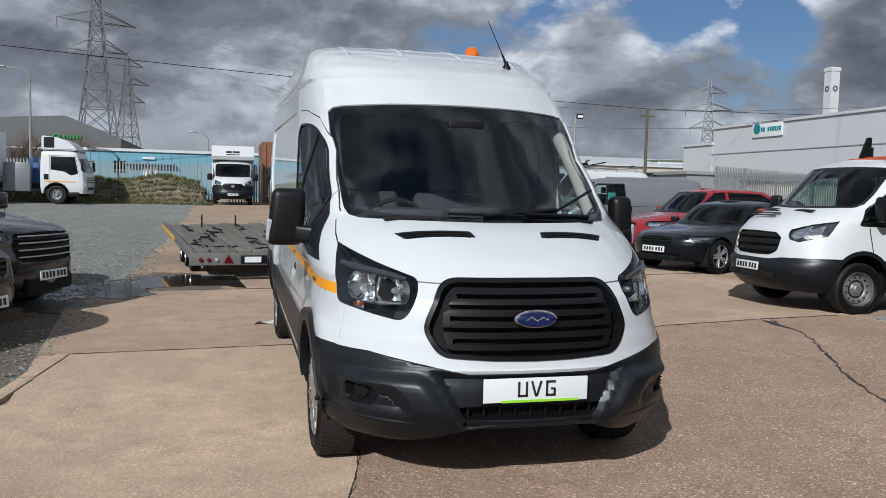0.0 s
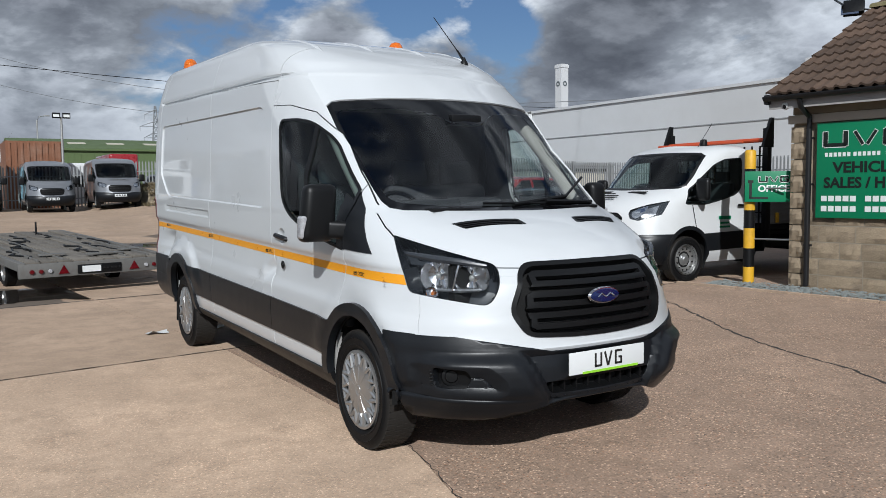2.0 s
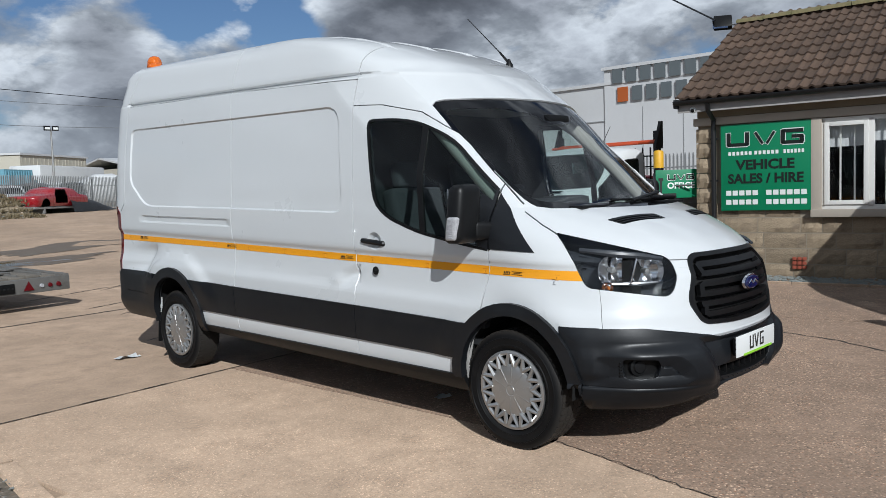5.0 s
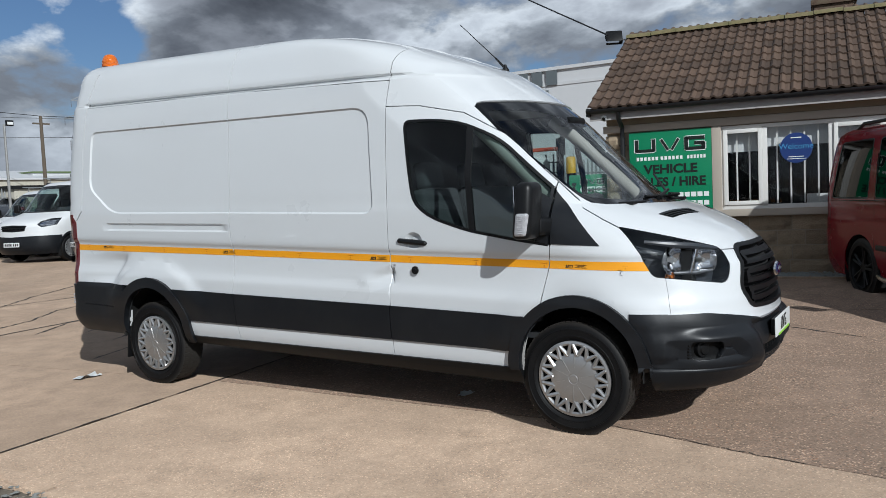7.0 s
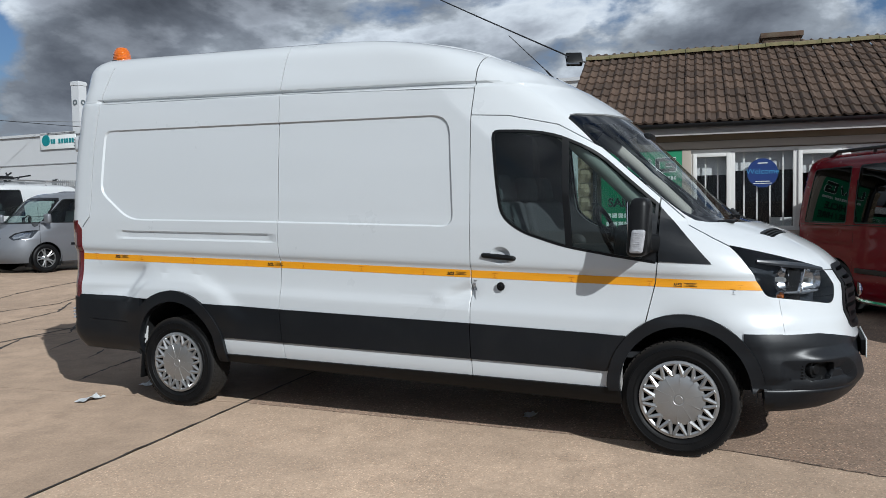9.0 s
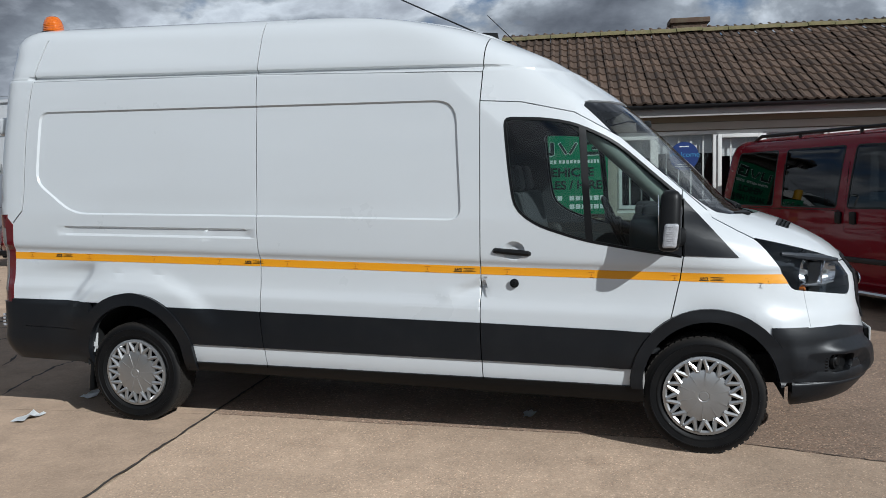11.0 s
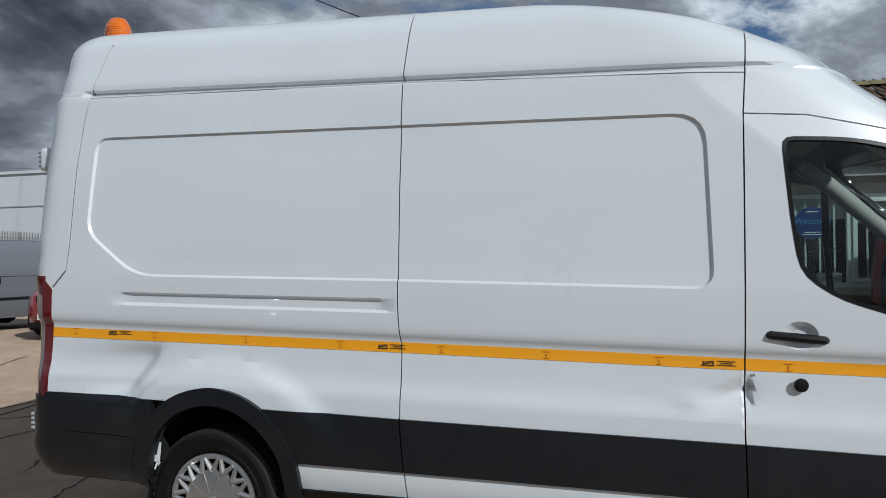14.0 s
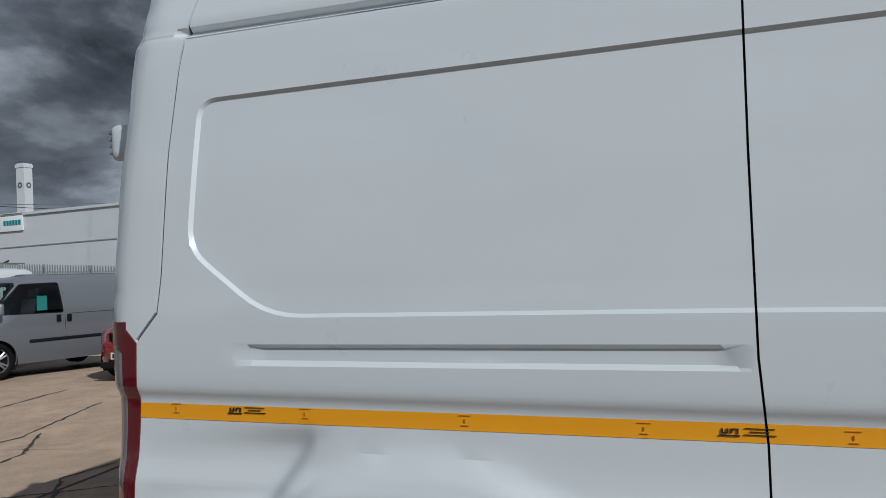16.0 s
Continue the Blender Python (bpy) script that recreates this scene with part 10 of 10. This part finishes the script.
def pylon(x, y, h, turn, label):
    """A lattice tower: four tapering legs, bracing, three pairs of arms."""
    t = thing("pylon", pose(x, y, 0, 0, 0, turn), label, "pylon")
    r0, r1, th = h * 0.10, h * 0.022, 0.0042 * h

    def wid(z):
        k = z / h
        return r0 * (1 - k / 0.62) + r1 * 1.6 * (k / 0.62) if k < 0.62 else r1 * 1.6 + (r1 * 0.4 - r1 * 1.6) * ((k - 0.62) / 0.38)
    levels = [h * k for k in (0, 0.14, 0.27, 0.38, 0.47, 0.55, 0.62, 0.69, 0.76, 0.83, 0.9, 1.0)]
    for sx, sy in ((1, 1), (1, -1), (-1, 1), (-1, -1)):
        bm = bmesh.new()
        tube(bm, [(sx * wid(z), sy * wid(z), z) for z in levels], th, 4)
        link("leg", bm, M["lattice"], t)
    bm = bmesh.new()
    for a, b in zip(levels, levels[1:]):
        wa, wb_ = wid(a), wid(b)
        for (ax_, ay_), (bx_, by_) in (((1, 1), (1, -1)), ((1, -1), (-1, -1)), ((-1, -1), (-1, 1)), ((-1, 1), (1, 1))):
            tube(bm, [(ax_ * wa, ay_ * wa, a), (bx_ * wb_, by_ * wb_, b)], th * 0.6, 3, caps=False)
            tube(bm, [(bx_ * wa, by_ * wa, a), (ax_ * wb_, ay_ * wb_, b)], th * 0.6, 3, caps=False)
            tube(bm, [(ax_ * wb_, ay_ * wb_, b), (bx_ * wb_, by_ * wb_, b)], th * 0.6, 3, caps=False)
    link("bracing", bm, M["lattice"], t)
    for k, (z, l) in enumerate(((0.64, 0.13), (0.77, 0.17), (0.90, 0.12))):
        for s in (-1, 1):
            bm = bmesh.new()
            for sy in (-1, 1):
                tube(bm, [(s * wid(h * z), sy * wid(h * z), h * z), (s * h * l, 0, h * z)], th * 0.7, 3)
                tube(bm, [(s * wid(h * z), sy * wid(h * z), h * (z + 0.05)), (s * h * l, 0, h * z)], th * 0.7, 3)
            tube(bm, [(s * h * l, 0, h * z), (s * h * l, 0, h * (z - 0.05))], th * 0.5, 4)
            link("cross_arm", bm, M["lattice"], t)
    return t


pylon(-29, 186, 47, 20, "tall steel lattice pylon above the rooftops")
pylon(-39, 330, 52, 30, "second steel lattice pylon farther off")
pylon(52.7, 79.4, 15.3, -30, "steel lattice pylon behind the works")
pylon(95, 420, 44, -20, "small distant lattice pylon beyond the green shed")
for k, (a, b) in enumerate((((-26, 186, 42), (54.6, 80.4, 11.8)), ((-26, 186, 36), (54.6, 80.4, 9.8)), ((-26, 186, 42), (-260, 150, 50)), ((54.6, 80.4, 11.8), (420, 60, 60)), ((54.6, 80.4, 9.8), (420, 60, 52)))):
    bm = bmesh.new()
    a, b = Vector(a), Vector(b)
    tube(bm, [a.lerp(b, i / 24) + Vector((0, 0, -7 * math.sin(math.pi * i / 24))) for i in range(25)], 0.035, 4)
    tagged(link("power_line", bm, M["lattice"]), "thin overhead power line in the distance", "cable", kind="structure")
for k, (a, b) in enumerate((((-70, 40, 13), (33, 58, 9)), ((33, 58, 9), (120, 30, 11)))):
    bm = bmesh.new()
    a, b = Vector(a), Vector(b)
    tube(bm, [a.lerp(b, i / 20) + Vector((0, 0, -1.2 * math.sin(math.pi * i / 20))) for i in range(21)], 0.022, 4)
    tagged(link("telephone_wire", bm, M["black"]), "thin black wire between poles", "cable", kind="structure")


# rubble bank with grass
def bank(x0, x1, y0, y1, h, label, seed):
    bm = bmesh.new()
    nx, ny = int((x1 - x0) / 0.35), int((y1 - y0) / 0.3)
    g = []
    for i in range(nx + 1):
        row = []
        for j in range(ny + 1):
            x, y = x0 + (x1 - x0) * i / nx, y0 + (y1 - y0) * j / ny
            e = min(1, (j / ny) * 2.2, i / nx * 10, (1 - i / nx) * 22)
            e = e * e * (3 - 2 * e)
            z = rise(x, y) - 0.03 + e * (h * (0.72 + 0.4 * noise.noise((x * 0.35, y * 0.5, seed)))) + 0.09 * noise.noise((x * 1.9, y * 1.9, seed)) * e
            row.append(bm.verts.new((x, y, z)))
        g.append(row)
    for a, b in zip(g, g[1:]):
        for j in range(ny):
            bm.faces.new((a[j], b[j], b[j + 1], a[j + 1]))
    hts = {(i, j): g[i][j].co.copy() for i in range(nx + 1) for j in range(ny + 1)}
    tagged(link("rubble_bank", bm, M["bank"]), label, "bank", kind="structure")
    return hts, nx, ny


M["bank"] = yard_material("rubble_and_grass", (0.21, 0.17, 0.11), (0.36, 0.31, 0.25), 0.55, (0.11, 0.12, 0.045), 9.0)


def tufts(name, hts, n, material, label, seed, size=0.16):
    rnd = random.Random(seed)
    keys_ = list(hts.values())
    vs, fs = [], []
    for _ in range(n):
        c = rnd.choice(keys_)
        c = c + Vector((rnd.uniform(-0.2, 0.2), rnd.uniform(-0.2, 0.2), -0.02))
        for _b in range(5):
            a = rnd.uniform(0, 6.28)
            l, w = size * rnd.uniform(0.5, 1.4), 0.02
            o = len(vs)
            dx, dy = math.cos(a), math.sin(a)
            vs += [(c.x - dy * w, c.y + dx * w, c.z), (c.x + dy * w, c.y - dx * w, c.z), (c.x + dx * l * 0.6, c.y + dy * l * 0.6, c.z + l)]
            fs.append((o, o + 1, o + 2))
    me = bpy.data.meshes.new(name)
    me.from_pydata(vs, [], fs)
    me.materials.append(material)
    return tagged(new(name, me), label, "grass", kind="stuff")


hb, _, _ = bank(-15, -2.4, 36.4, 41.4, 1.35, "low bank of rubble, soil and rough grass", 1.0)
tufts("rough_grass", hb, 5200, M["grass"], "rough green grass on the rubble bank", 1)
tufts("dry_grass", hb, 2600, M["straw"], "dry brown stalks on the rubble bank", 2)
pts = list(hb.values())
stones("rubble", 1500, lambda r: (lambda c: (c.x, c.y, c.z + 0.02))(r.choice(pts)), 0.085, M["pebbles"], "broken stones and rubble on the bank", "rubble", 12)
hb2, _, _ = bank(5.6, 9.6, 34.6, 38.6, 1.15, "second bank of soil and dry weeds by the fence", 5.0)
tufts("dry_grass", hb2, 2600, M["straw"], "dry brown weeds on the bank", 3)
pts2 = list(hb2.values())
stones("rubble", 500, lambda r: (lambda c: (c.x, c.y, c.z + 0.02))(r.choice(pts2)), 0.08, M["pebbles"], "broken stones on the bank", "rubble", 14)
verge = {i: Vector((8.6 + 0.05 * i, 38.2 + 0.0365 * i, rise(8.6 + 0.05 * i, 38.2 + 0.0365 * i))) for i in range(170)}
tufts("verge_grass", verge, 1500, M["grass"], "thin green verge along the fence", 4, 0.14)


# bare shrubs behind the blue building
def shrub(x, y, h, w, seed):
    rnd = random.Random(seed)
    t = thing("bare_tree", pose(x, y, 0), "leafless brown tree with fine twigs", "tree", "bare trees behind the buildings")
    bm, tips = bmesh.new(), []
    tube(bm, [(0, 0, 0), (rnd.gauss(0, 0.2), rnd.gauss(0, 0.2), h * 0.35)], [0.2, 0.13], 6)
    for k in range(9):
        a = rnd.uniform(0, 6.28)
        p = Vector((0, 0, h * rnd.uniform(0.12, 0.35)))
        q = p + Vector((math.cos(a) * w * rnd.uniform(0.3, 0.6), math.sin(a) * w * 0.4, h * rnd.uniform(0.25, 0.5)))
        tube(bm, [p, q], [0.09, 0.04], 4)
        tips.append((p, q))
    link("trunk", bm, M["twigs"], t)
    vs, fs = [], []
    for _ in range(900):
        p, q = rnd.choice(tips)
        b = p.lerp(q, rnd.uniform(0.3, 1.0))
        e = b + Vector((rnd.gauss(0, w * 0.22), rnd.gauss(0, w * 0.2), abs(rnd.gauss(0, h * 0.16)) + 0.1))
        o = len(vs)
        s = 0.018
        vs += [(b + Vector((s, 0, 0)))[:], (b - Vector((s, 0, 0)))[:], (b + Vector((0, s, 0)))[:], e[:]]
        fs += [(o, o + 1, o + 3), (o + 1, o + 2, o + 3), (o + 2, o, o + 3)]
    me = bpy.data.meshes.new("twigs")
    me.from_pydata(vs, [], fs)
    me.materials.append(M["twigs"])
    o = new("crown", me)
    o.parent = t


for k, (x, y, h, w) in enumerate(((-24, 72, 8.0, 5), (-20, 74, 7.5, 5), (-16, 76, 6.8, 4.5), (-12.5, 75, 6.0, 4), (-40, 76, 9, 6), (-2, 95, 7.0, 4), (2.5, 98, 7.2, 5), (26, 130, 9, 6))):
    shrub(x, y, h, w, k + 20)
